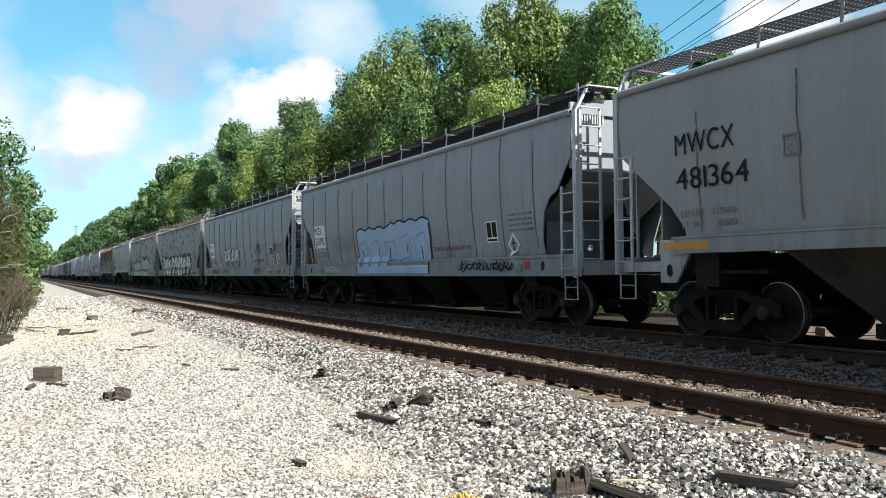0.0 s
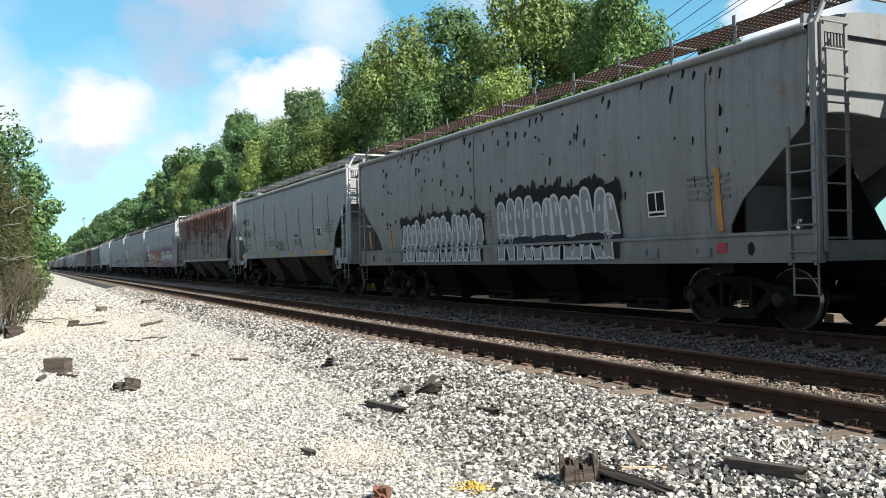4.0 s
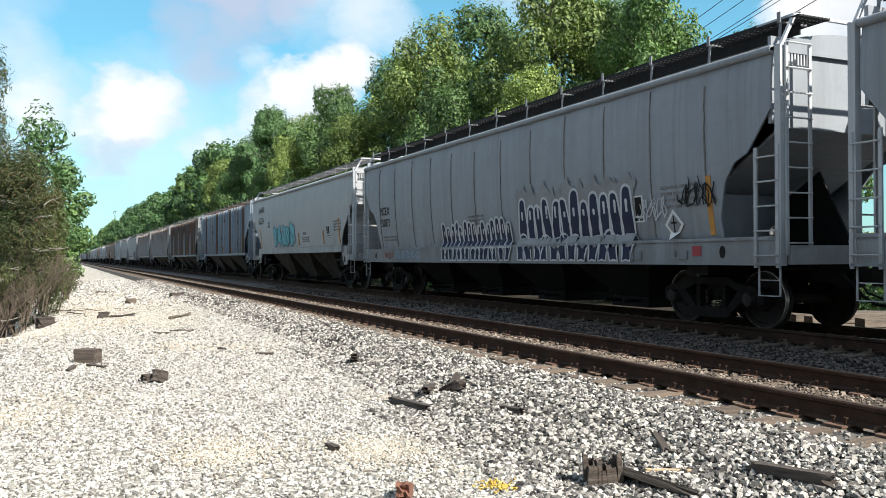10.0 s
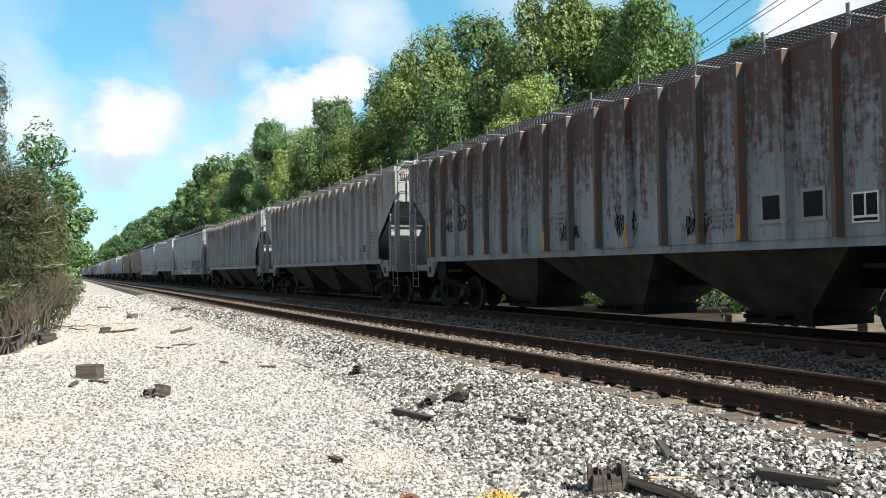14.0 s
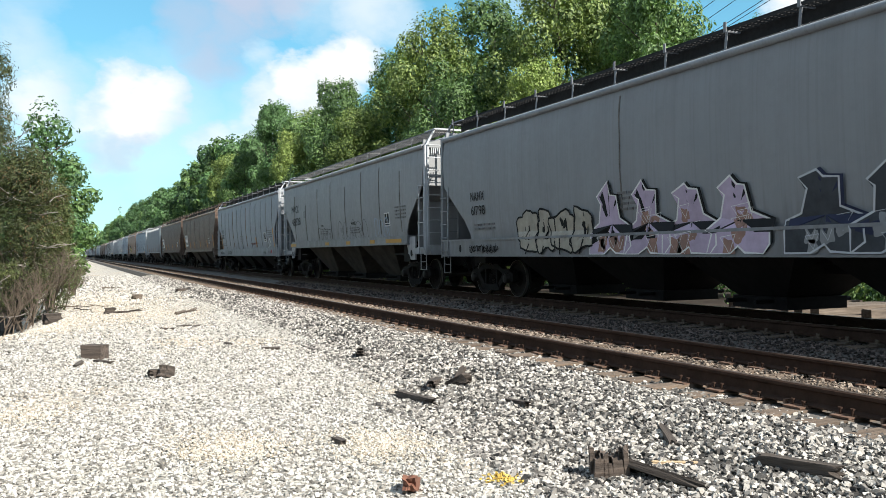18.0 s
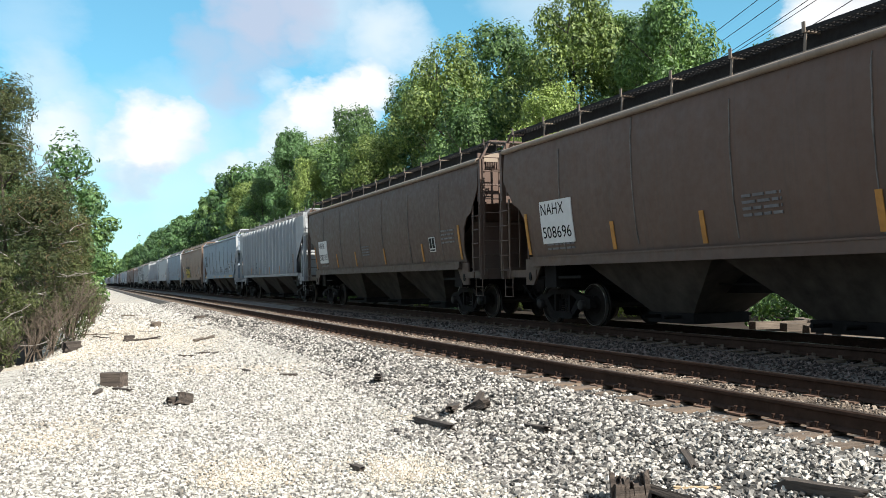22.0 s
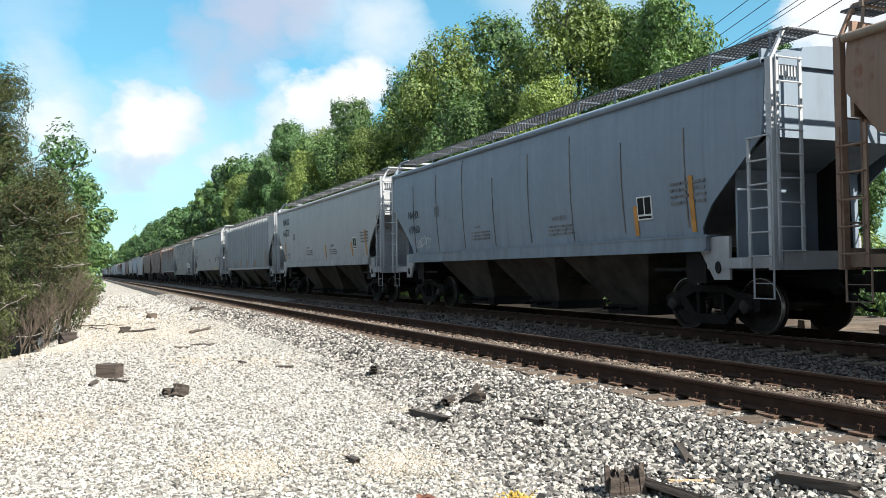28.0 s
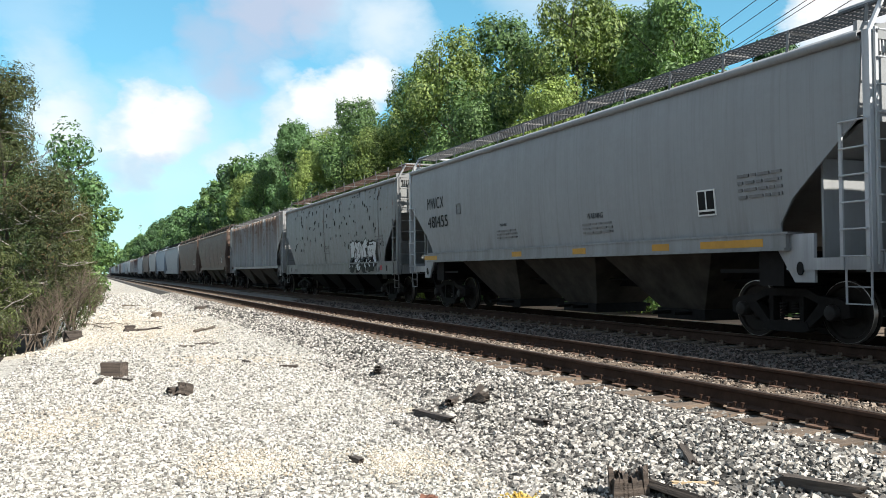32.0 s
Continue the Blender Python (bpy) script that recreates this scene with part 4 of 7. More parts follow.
def side_shape(kind, half, z0, z1):
    """The end cut of the side sheet: for each height how far the sheet reaches along the car."""
    if kind in ("round", "tan"):
        rows = ((z0, half - 1.35), (z0 + 0.35, half - 1.38), (z0 + 0.9, half - 1.22), (z0 + 1.18, half - 1.0), (z0 + 1.3, half - 0.72), (z0 + 1.9, half - 0.25), (z1 - 0.62, half - 0.25), (z1, half - 0.25))
    elif kind in ("flat", "deep"):
        rows = ((z0, half - 1.72), (z0 + 0.14, half - 1.72), (z0 + 0.5, half - 1.45), (z0 + 1.45, half - 0.28), (z0 + 2.0, half - 0.22), (z1, half - 0.22))
    else:
        rows = ((z0, half - 1.76), (z0 + 0.66, half - 1.74), (z0 + 1.78, half - 0.32), (z0 + 1.88, half - 0.22), (z0 + 2.2, half - 0.22), (z1, half - 0.22))
    return rows


def reach(rows, z):
    for (a, ya), (b, yb) in zip(rows, rows[1:]):
        if a <= z <= b:
            return ya + (yb - ya) * (z - a) / (b - a)
    return rows[-1][1]


def tuck(kind):
    """How far the foot of the side curves in below its widest line."""
    return {"rib": 0.0, "round": 0.16, "tan": 0.17}.get(kind, 0.11)


def bulge(kind, q, hw):
    """Distance of the side from the centre line at the part q of its height."""
    if kind == "rib":
        return hw
    low = max(0.0, min(1.0, (0.64 - q) / 0.64))
    return hw - 0.055 * max(0.0, (q - 0.76) / 0.24) ** 2 - tuck(kind) * low ** 2


def hug(car, kind, hw, foot, head, eave):
    """Lay the lettering, strips and spray of a barrel-sided car against its curved sheets."""
    flat_marks = ("reporting_mark", "car_number", "weight_stencil", "clearance", "warning", "small_lettering", "number_panel", "stencil", "hazard", "diamond",
                  "reflective_strip", "paint_patch", "paint_chips", "dark_square", "square_inset", "sprayed", "painted_letter", "caution")
    for ob in list(car.children_recursive):
        if ob.type != "MESH" or not ob.name.startswith(flat_marks):
            continue
        bm = bmesh.new()
        bm.from_mesh(ob.data)
        bmesh.ops.triangulate(bm, faces=bm.faces[:])
        for _ in range(3):
            long = [e for e in bm.edges if abs(e.verts[0].co.z - e.verts[1].co.z) > 0.24]
            if not long:
                break
            bmesh.ops.subdivide_edges(bm, edges=long, cuts=1)
        for v in bm.verts:
            if v.co.z >= head + 0.02:
                v.co.x += hw - bulge(kind, (v.co.z - head) / (eave - head), hw)
            elif kind in DEEP and ob.name.startswith("sprayed"):
                v.co.x += 0.03
        bm.to_mesh(ob.data)
        bm.free()


def build_car(kind, length, colour, label, detail=2, sill_paint=None, roof_paint=None, dark_top=False, seed=0, post_paint=None, board=None, seams=13, panel_bulge=0.016, runs=0, clean=False):
    """One hopper car as a thing with its parts. Returns it; the marks come later."""
    rng = random.Random(seed)
    foot, head, eave, hw, bays = KINDS[kind]
    half = length / 2
    car = thing("hopper_car", pose(TRAIN_C, 0, TRAIN_Z), label, "freight car", "hopper cars of the train")
    rows = side_shape(kind, half, head, eave)
    roof_paint = roof_paint or colour
    end_paint = P_ENDGREY if colour in (P_RUSTY, P_BROWNED, P_RUSTTOP) else colour
    frame_paint = sill_paint or end_paint
    # side sheets: the camera's side panel by panel, the far side in one
    zs = sorted({z for z, _ in rows} | {head + (eave - head) * q for q in (0.05, 0.1, 0.16, 0.23, 0.3, 0.4, 0.5, 0.64, 0.76, 0.84, 0.92)})
    count = seams if detail > 1 else 1
    top_reach = rows[-1][1]
    edges = [-top_reach + 2 * top_reach * k / count for k in range(count + 1)]
    for side in (-1, 1):
        spans = list(zip(edges, edges[1:])) if side < 0 else [(-top_reach, top_reach)]
        for a, b in spans:
            s = Solid()
            cols = 4 if side < 0 and detail > 1 else 1
            verts = []
            keep = []
            for z in zs:
                r = reach(rows, z)
                if min(b, r) - max(a, -r) < 0.01:
                    continue
                keep.append(z)
                lo, hi = max(a, -r), min(b, r)
                q = (z - head) / (eave - head)
                for k in range(cols + 1):
                    u = k / cols
                    puff = panel_bulge * math.sin(math.pi * u) * (1 if detail > 1 and side < 0 and kind != "rib" else 0)
                    verts.append((side * (bulge(kind, q, hw) + puff - 0.012), lo + (hi - lo) * u, z))
            w = cols + 1
            n = len(verts)
            inner = [(x - side * 0.03, y, z) for x, y, z in verts]
            faces = [(j * w + i, j * w + i + 1, (j + 1) * w + i + 1, (j + 1) * w + i) for j in range(len(keep) - 1) for i in range(cols)]
            back = [tuple(n + i for i in reversed(f)) for f in faces]
            rim = []
            for j in range(len(keep) - 1):
                rim += [(j * w, (j + 1) * w, n + (j + 1) * w, n + j * w), (j * w + cols, n + j * w + cols, n + (j + 1) * w + cols, (j + 1) * w + cols)]
            rim += [(i, n + i, n + i + 1, i + 1) for i in range(cols)]
            s.add(verts + inner, faces + back + rim)
            part("side_panel", s, colour, car, smooth=True)
    # grime that has run from the weld seams
    if detail > 1 and kind != "rib" and not clean:
        s, rr = Solid(), Solid()
        for k, y in enumerate(edges[1:-1]):
            r0 = next((z for z in zs if reach(rows, z) > abs(y) + 0.02), eave)
            z = r0 + 0.03
            zt = eave - rng.uniform(0.05, 0.9) if kind == "flat" else eave - rng.uniform(0.03, 0.3)
            pts = []
            zz = z + rng.uniform(0, 0.15)
            while zz < zt:
                pts.append((y + rng.uniform(-0.008, 0.008), zz))
                zz += 0.17
            if kind == "deep" and k % 4:
                continue
            if len(pts) > 2:
                n = len(pts)
                target = rr if k in (runs or ()) else s
                for (ya, za), (yb, zb) in zip(pts, pts[1:]):
                    q1, q2 = (za - head) / (eave - head), (zb - head) / (eave - head)
                    w1 = 0.005 + 0.009 * rng.random()
                    if target is rr:
                        w1 += 0.010
                    x1, x2 = -bulge(kind, q1, hw) - 0.004, -bulge(kind, q2, hw) - 0.004
                    target.add([(x1, ya - w1, za), (x1, ya + w1, za), (x2, yb + w1, zb), (x2, yb - w1, zb), (x1 + 0.02, ya - w1, za), (x1 + 0.02, ya + w1, za), (x2 + 0.02, yb + w1, zb), (x2 + 0.02, yb - w1, zb)],
                               [(0, 1, 2, 3), (0, 4, 5, 1), (1, 5, 6, 2), (2, 6, 7, 3), (3, 7, 4, 0)])
        if s.v:
            tagged(part("weld_seams", s, M_STAIN, car, "grime-streaked weld seams"), kind="stuff")
        if rr.v:
            tagged(part("rust_runs", rr, M_RUSTRUN, car, "orange rust runs down the seams"), kind="stuff")
    # posts of the outside-braced cars
    if kind == "rib":
        n = POSTS
        for k in range(n):
            y = post_at(k, half)
            r0 = next((z for z in [head + 0.02 * i for i in range(150)] if reach(rows, z) > abs(y) + 0.03), head)
            for side in (-1,):
                s = Solid()
                w, d = 0.036, 0.115
                s.prism([(side * (hw - 0.012), y - w - 0.03), (side * (hw - 0.012), y + w + 0.03), (side * (hw + d), y + w), (side * (hw + d), y - w)], "z", r0, eave - 0.012)
                mine = post_paint[k % len(post_paint)] if post_paint else colour
                post = part("side_post", s, mine, car)
                # cap is coloured pale to show sun catching the post's top
                part("post_cap", Solid().box(side * (hw + d + 0.004), side * (hw - 0.006), y - w - 0.012, y + w + 0.012, eave - 0.012, eave - 0.002), P_CAP, post)
        s = Solid()
        for side in (-1, 1):
            s.box(side * (hw - 0.03) - 0.025, side * (hw - 0.03) + 0.025, -top_reach, top_reach, eave - 0.03, eave + 0.03)
        part("top_chord", s, roof_paint, car)
    # roof sheet, eave bead and hatches
    crown = eave + (0.20 if kind == "rib" else 0.34)
    ends = half - 0.22
    n = 10
    lip = -0.012 if kind == "rib" else 0.02
    arc = [(-hw - lip + (2 * hw + 2 * lip) * i / n, eave + (crown - eave) * math.sin(math.pi * i / n) ** 0.75) for i in range(n + 1)]
    s = Solid()
    s.prism(arc + [(hw + lip, eave - 0.03), (-hw - lip, eave - 0.03)], "y", -ends, ends)
    roof = part("roof", s, roof_paint, car, smooth=True)
    if kind != "rib":
        for side in (-1, 1):
            s = Solid()
            s.rod((side * (hw - 0.03), -ends, eave - 0.01), (side * (hw - 0.03), ends, eave - 0.01), 0.062, 10)
            part("eave_rail", s, roof_paint, roof, smooth=True)
    lids = 10 if detail > 1 else 1
    for k in range(lids):
        y0 = -ends + 0.8 + (2 * ends - 1.6) * k / lids
        y1 = y0 + (2 * ends - 1.6) / lids - 0.03
        part("hatch_lid", Solid().prism([(-0.38, crown - 0.03), (-0.38, crown + 0.10), (-0.30, crown + 0.15), (0.30, crown + 0.15), (0.38, crown + 0.10), (0.38, crown - 0.03)], "y", y0, y1), M_DARKGRATE if dark_top else roof_paint, roof)
    # running boards on their brackets
    board_z = crown + (0.10 if kind != "rib" else 0.08)
    # on dark-topped cars the board's black is shade put into its colour
    board_m = M_DARKGRATE if dark_top else M_BROWNGRATE if board == "brown" else M_GRATE
    for side in (-1, 1):
        if detail > 1 and side < 0:
            b = part("running_board", grating(2 * ends + 0.5, 0.60, 9, 0.13), board_m, car, "open steel grating walkway", pose(side * 0.98, 0, board_z))
        else:
            b = part("running_board", Solid().box(-0.3, 0.3, -ends - 0.25, ends + 0.25, 0, 0.03), board_m, car, "open steel grating walkway", pose(side * 0.98, 0, board_z))
        posts = 13
        for k in range(posts if detail > 1 else 0):
            y = -ends + 0.1 + (2 * ends - 0.2) * k / (posts - 1)
            s = Solid().bar((side * 0.30, y, 0.02), (side * 0.34, y, eave + 0.08 - board_z), 0.05, 0.012, (1, 0, 0)).bar((-side * 0.2, y, 0.0), (side * 0.32, y, 0.0), 0.04, 0.03)
            if kind != "flat":
                s.bar((side * 0.34, y, -0.02), (side * 0.34, y, 0.14), 0.06, 0.016, (1, 0, 0))
            part("board_bracket", s, roof_paint if kind != "rib" else colour, b)
    # black fascia of the trough cars, behind their walkway posts
    if dark_top:
        for side in (-1, 1):
            part("walkway_fascia", Solid().box(side * 1.0 - 0.012, side * 1.0 + 0.012, -ends, ends, crown - 0.08, board_z + 0.16), M_DARKGRATE, roof)
    # ends: upright head sheet, then the long slope sheet down to the hoppers
    for d in (-1, 1):
        zc = eave - (0.86 if kind == "rib" else 1.08)
        run = 2.7 if kind == "rib" else 3.4
        fall = (zc - head + 0.14) / (run - 0.28)
        x = hw - 0.06
        y = d * (half - 0.28)
        s = Solid()
        out = [(y, zc), (y, eave + 0.2), (y - d * 0.06, eave + 0.2), (y - d * 0.06, zc)]
        s.prism(out, "x", -x, x)
        part("end_sheet", s, end_paint, car)
        s = Solid()
        y2 = d * (half - run)
        s.prism([(y, zc), (y - d * 0.05, zc - 0.02), (y2 - d * 0.05, head - 0.12), (y2, head - 0.16), (y + d * 0.0, zc - 0.05)], "x", -x + tuck(kind) + 0.06, x - tuck(kind) - 0.06)
        part("slope_sheet", s, end_paint, car)
        if detail > 1:
            back = 1.75 if kind in DEEP else 1.05
            yb = d * (half - back)
            part("bolster_web", Solid().box(-1.12 if kind in DEEP else -1.36, 1.3, yb - 0.02, yb + 0.02, 1.09, zc - (back - 0.28) * fall - 0.06), end_paint, car, "upright web sheet below the slope sheet")
            inner = half - (0.45 if kind not in DEEP else 1.1)
            # added black sheet that blocks the bright view under the end slope
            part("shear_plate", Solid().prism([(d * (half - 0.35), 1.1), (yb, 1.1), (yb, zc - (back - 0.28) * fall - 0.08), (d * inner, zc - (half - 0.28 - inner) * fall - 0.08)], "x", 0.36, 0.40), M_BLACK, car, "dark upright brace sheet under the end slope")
            fins = Solid()
            for j in range(9):
                fx = -hw + 0.30 + 0.062 * j
                fins.box(fx - 0.014, fx + 0.014, y + d * 0.02, y + d * 0.05, eave - 0.20, eave + 0.10)
            fins.box(-hw + 0.26, -hw + 0.84, y + d * 0.015, y + d * 0.055, eave + 0.09, eave + 0.13)
            tagged(part("walkway_bracket", fins, frame_paint, car, "comb of upright bracket bars under the walkway end"), kind="stuff")
        # end frame: corner posts, cross sills, ladders, steps, coupler
        yc = d * (half - 0.12)
        part("end_sill", Solid().box(-1.42, 1.42, yc - 0.10, yc + 0.10, foot if kind in DEEP else 1.05, (foot if kind in DEEP else 1.05) + 0.28), frame_paint, car)
        # platform runs far inwards and black, to keep out light from behind
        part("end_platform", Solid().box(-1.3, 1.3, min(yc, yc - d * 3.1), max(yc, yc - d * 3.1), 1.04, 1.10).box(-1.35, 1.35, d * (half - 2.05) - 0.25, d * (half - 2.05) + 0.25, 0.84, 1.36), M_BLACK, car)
        for side in (-1, 1):
            px = side * (hw - 0.07)
            part("corner_post", Solid().box(px - 0.06, px + 0.05, yc - 0.055, yc + 0.055, foot - 0.02 if kind in DEEP else 1.05, eave + 0.02), frame_paint, car)
            lad = 0.42
            z_hi = head + (1.35 if kind == "round" else 1.45)
            if detail > 1 or side < 0:
                part("side_ladder", shared(f"ladder:{lad}{kind}", lambda: ladder(lad, foot - 0.05 if kind in DEEP else 1.08, z_hi)), frame_paint, car, "", pose(side * (hw - 0.01), yc - (lad if d > 0 else 0), 0, 0, 0, 0) if side < 0 else pose(side * (hw - 0.01), yc + (0 if d > 0 else lad), 0, 0, 0, 180))
                part("step", shared("stirrup", lambda: stirrup(0.40, 0.46)), frame_paint, car, "hanging sill step", pose(px, yc - (0.42 if d > 0 else -0.02), foot if kind in DEEP else 1.08))
            if d < 0 or detail > 1:
                part("end_ladder", shared(f"end_ladder:{kind}", lambda: ladder(0.46, 1.15, eave + 0.05)), frame_paint, car, "", pose(side * (hw - 0.10) - (0.46 if side > 0 else 0), yc + d * 0.08, 0, 0, 0, -90) if d > 0 else pose(side * (hw - 0.10) - (0.46 if side > 0 else 0) + 0.46, yc + d * 0.08, 0, 0, 0, 90))
            if kind not in DEEP:
                jx = side * (hw - 0.13)
                part("sill_stub", Solid().box(jx - 0.03, jx + 0.03, min(d * (half - 1.62), d * (half - 0.06)), max(d * (half - 1.62), d * (half - 0.06)), 1.08, 1.25), frame_paint, car)
                part("jacking_pad", Solid().prism([(d * (half - 1.95), head - 0.02), (d * (half - 1.12), head - 0.02), (d * (half - 1.12), 0.90), (d * (half - 1.48), 0.90)], "x", jx - 0.025 - 0.012 * side, jx + 0.025 - 0.012 * side), frame_paint, car, "pale jacking pad with a round hole")
                if side < 0 and detail > 1:
                    ring = [(d * (half - 1.36) + 0.06 * math.cos(q * 0.524), 1.10 + 0.10 * math.sin(q * 0.524)) for q in range(12)]
                    # a black disc laid on the pad paints the shade in its hole
                    part("pad_hole", Solid().prism(ring, "x", jx - 0.045, jx - 0.02), M_INK, car, "dark hole in the jacking pad")
        part("roof_grab", Solid().bar((-hw + 0.08, yc, eave + 0.02), (-hw + 0.35, yc, board_z + 0.06), 0.05).bar((hw - 0.08, yc, eave + 0.02), (hw - 0.35, yc, board_z + 0.06), 0.05)
             .bar((-hw + 0.35, yc, board_z + 0.06), (hw - 0.35, yc, board_z + 0.06), 0.05).bar((-hw + 0.35, yc, board_z + 0.06), (-hw + 0.35, yc - d * 0.7, board_z + 0.05), 0.045).bar((hw - 0.35, yc, board_z + 0.06), (hw - 0.35, yc - d * 0.7, board_z + 0.05), 0.045), frame_paint, car, "end handrail over the walkway")
        part("coupler", shared("coupler", coupler), M_TRUCK, car, "rusty knuckle coupler", pose(0, d * (half - 0.14), 0.86, 0, 0, 0 if d > 0 else 180))
        if detail > 1:
            part("brake_hose", shared("brake_hose", hose), M_BLACK, car, "", pose(0, d * (half - 0.1), 0.86, 0, 0, 0 if d > 0 else 180))
            if d > 0:
                part("hand_brake_wheel", shared("brake_wheel", lambda: Solid().path([(0.28 * math.cos(q * 0.524), 0, 0.28 * math.sin(q * 0.524)) for q in range(13)], 0.014, 6).bar((-0.28, 0, 0), (0.28, 0, 0), 0.02).bar((0, 0, -0.28), (0, 0, 0.28), 0.02)), M_TRUCK, car, "", pose(0.62, yc + 0.14, 2.35))
                part("brake_reservoir", Solid().rod((0.3, yc - 0.9, 1.40), (0.95, yc - 0.9, 1.40), 0.2, 12), M_BLACK, car)
    # side sills
    for side in (-1, 1):
        x = side * (hw - 0.06)
        e = half - (0.1 if kind in DEEP else 1.55)
        lipped = [(x - 0.07, foot - 0.015), (x + 0.07, foot - 0.015), (x + 0.07, foot + 0.02), (x + 0.035, foot + 0.02)]
        lipped += [(x + 0.035, head - 0.02), (x + 0.06, head - 0.02), (x + 0.06, head + 0.03), (x - 0.06, head + 0.03), (x - 0.06, head - 0.02), (x - 0.035, head - 0.02)] if kind in DEEP else [(x + 0.035, head + 0.02), (x - 0.035, head + 0.02)]
        s = Solid().prism(lipped + [(x - 0.035, foot + 0.02), (x - 0.07, foot + 0.02)], "y", -e, e)
        part("side_sill", s, colour, car)
        if kind != "rib":
            part("sill_ledge", Solid().box(side * (hw - 0.32), side * (hw - 0.01), -half + 1.5, half - 1.5, head - 0.012, head + 0.018), colour, car)
    part("centre_sill", Solid().box(-0.26, 0.26, -half + 0.1, half - 0.1, 0.74, 1.06), M_BLACK, car)
    # hopper bays with their outlet gates
    span = 2 * (half - 3.3)
    for k in range(bays):
        c = -span / 2 + span * (k + 0.5) / bays
        w = span / bays
        zt, zb = (head - 0.1, 0.36) if kind not in DEEP else (foot + 0.2, 0.36)
        a, b = w / 2 - 0.02, 0.62 if bays == 3 else 0.52
        xt, xb = hw - 0.10 - tuck(kind), 0.60
        s = Solid()
        s.add([(-xt, c - a, zt), (xt, c - a, zt), (xt, c + a, zt), (-xt, c + a, zt), (-xb, c - b, zb), (xb, c - b, zb), (xb, c + b, zb), (-xb, c + b, zb)],
              [(0, 1, 2, 3), (7, 6, 5, 4), (0, 4, 5, 1), (1, 5, 6, 2), (2, 6, 7, 3), (3, 7, 4, 0)])
        # deep-sill bays are black, the shade under the car put into colour
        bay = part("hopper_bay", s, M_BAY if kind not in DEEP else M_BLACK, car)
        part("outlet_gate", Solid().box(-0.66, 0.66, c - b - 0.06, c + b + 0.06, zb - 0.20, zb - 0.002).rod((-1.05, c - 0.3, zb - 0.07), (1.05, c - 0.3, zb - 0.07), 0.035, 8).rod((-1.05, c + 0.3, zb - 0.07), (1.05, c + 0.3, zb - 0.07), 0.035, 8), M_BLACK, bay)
    if detail > 1:
        part("brake_pipe", Solid().path([(-0.55, -half + 0.4, 0.95), (-0.6, -half + 3, 0.9), (-0.6, half - 3, 0.9), (-0.5, half - 0.4, 0.95)], 0.022, 6), M_BLACK, car)
    for d in (-1, 1):
        if detail > 0:
            build_truck(car, d * (half - 2.05), detail > 1)
        else:
            part("truck", shared("far_truck", lambda: Solid().box(-1.05, 1.05, -1.15, 1.15, 0.3, 0.72).rod((-0.8, -0.89, 0.455), (0.8, -0.89, 0.455), 0.455, 14).rod((-0.8, 0.89, 0.455), (0.8, 0.89, 0.455), 0.455, 14)), M_TRUCK, car, "", pose(0, d * (half - 2.05), 0))
    return car


# the train, in the order in which its cars go by
P_LIGHT = paint("light_grey_car_paint", (0.272, 0.286, 0.299), 0.12, 0.32)
P_MID = paint("mid_grey_car_paint", (0.245, 0.248, 0.248), 0.06, 0.22)
P_FLAT = paint("warm_grey_car_paint", (0.272, 0.272, 0.265), 0.05, 0.22)
P_WORN = paint("worn_grey_car_paint", (0.224, 0.224, 0.214), 0.38, 0.5)
P_WHITE = paint("off_white_car_paint", (0.381, 0.384, 0.377), 0.05, 0.2)
P_BLUE = paint("blue_grey_car_paint", (0.215, 0.262, 0.305), 0.1, 0.25)
P_RUSTY = paint("heavily_rusted_grey_paint", (0.33, 0.32, 0.30), 0.85, 0.6, (0.12, 0.045, 0.028), top=0.5)
P_BROWNED = paint("rust_browned_blue_grey_paint", (0.26, 0.28, 0.29), 0.8, 0.6, (0.075, 0.036, 0.026), top=0.6)
P_RUSTTOP = paint("grey_paint_with_rust_runs", (0.345, 0.342, 0.33), 0.42, 0.35, (0.13, 0.07, 0.04), top=0.5)
P_ENDGREY = paint("weathered_pale_end_paint", (0.30, 0.295, 0.285), 0.25, 0.45)
P_TAN = paint("tan_brown_car_paint", (0.122, 0.070, 0.046), 0.25, 0.4, (0.10, 0.05, 0.03))
P_DARKTAN = paint("dark_brown_car_paint", (0.098, 0.055, 0.038), 0.25, 0.4, (0.06, 0.035, 0.025))
P_CHORD = paint("rusted_chord_paint", (0.088, 0.068, 0.058), 0.7, 0.5)
P_ROOFTAN = paint("sandy_roof_paint", (0.286, 0.224, 0.170), 0.15, 0.3)
# pale tone standing for sunlight on the post tops
P_CAP = paint("pale_post_cap_paint", (0.62, 0.60, 0.56), 0.2, 0.3)
P_POSTBLUE = paint("rust_streaked_blue_post_paint", (0.23, 0.25, 0.27), 0.6, 0.4, (0.085, 0.045, 0.035))
P_SILLWHITE = paint("white_end_paint", (0.47, 0.47, 0.465), 0.08, 0.2)

M_DULLRED = plain("dull_red_stencil", (0.20, 0.07, 0.06), 0.7, 0.3, 8.0, relief=0.03)

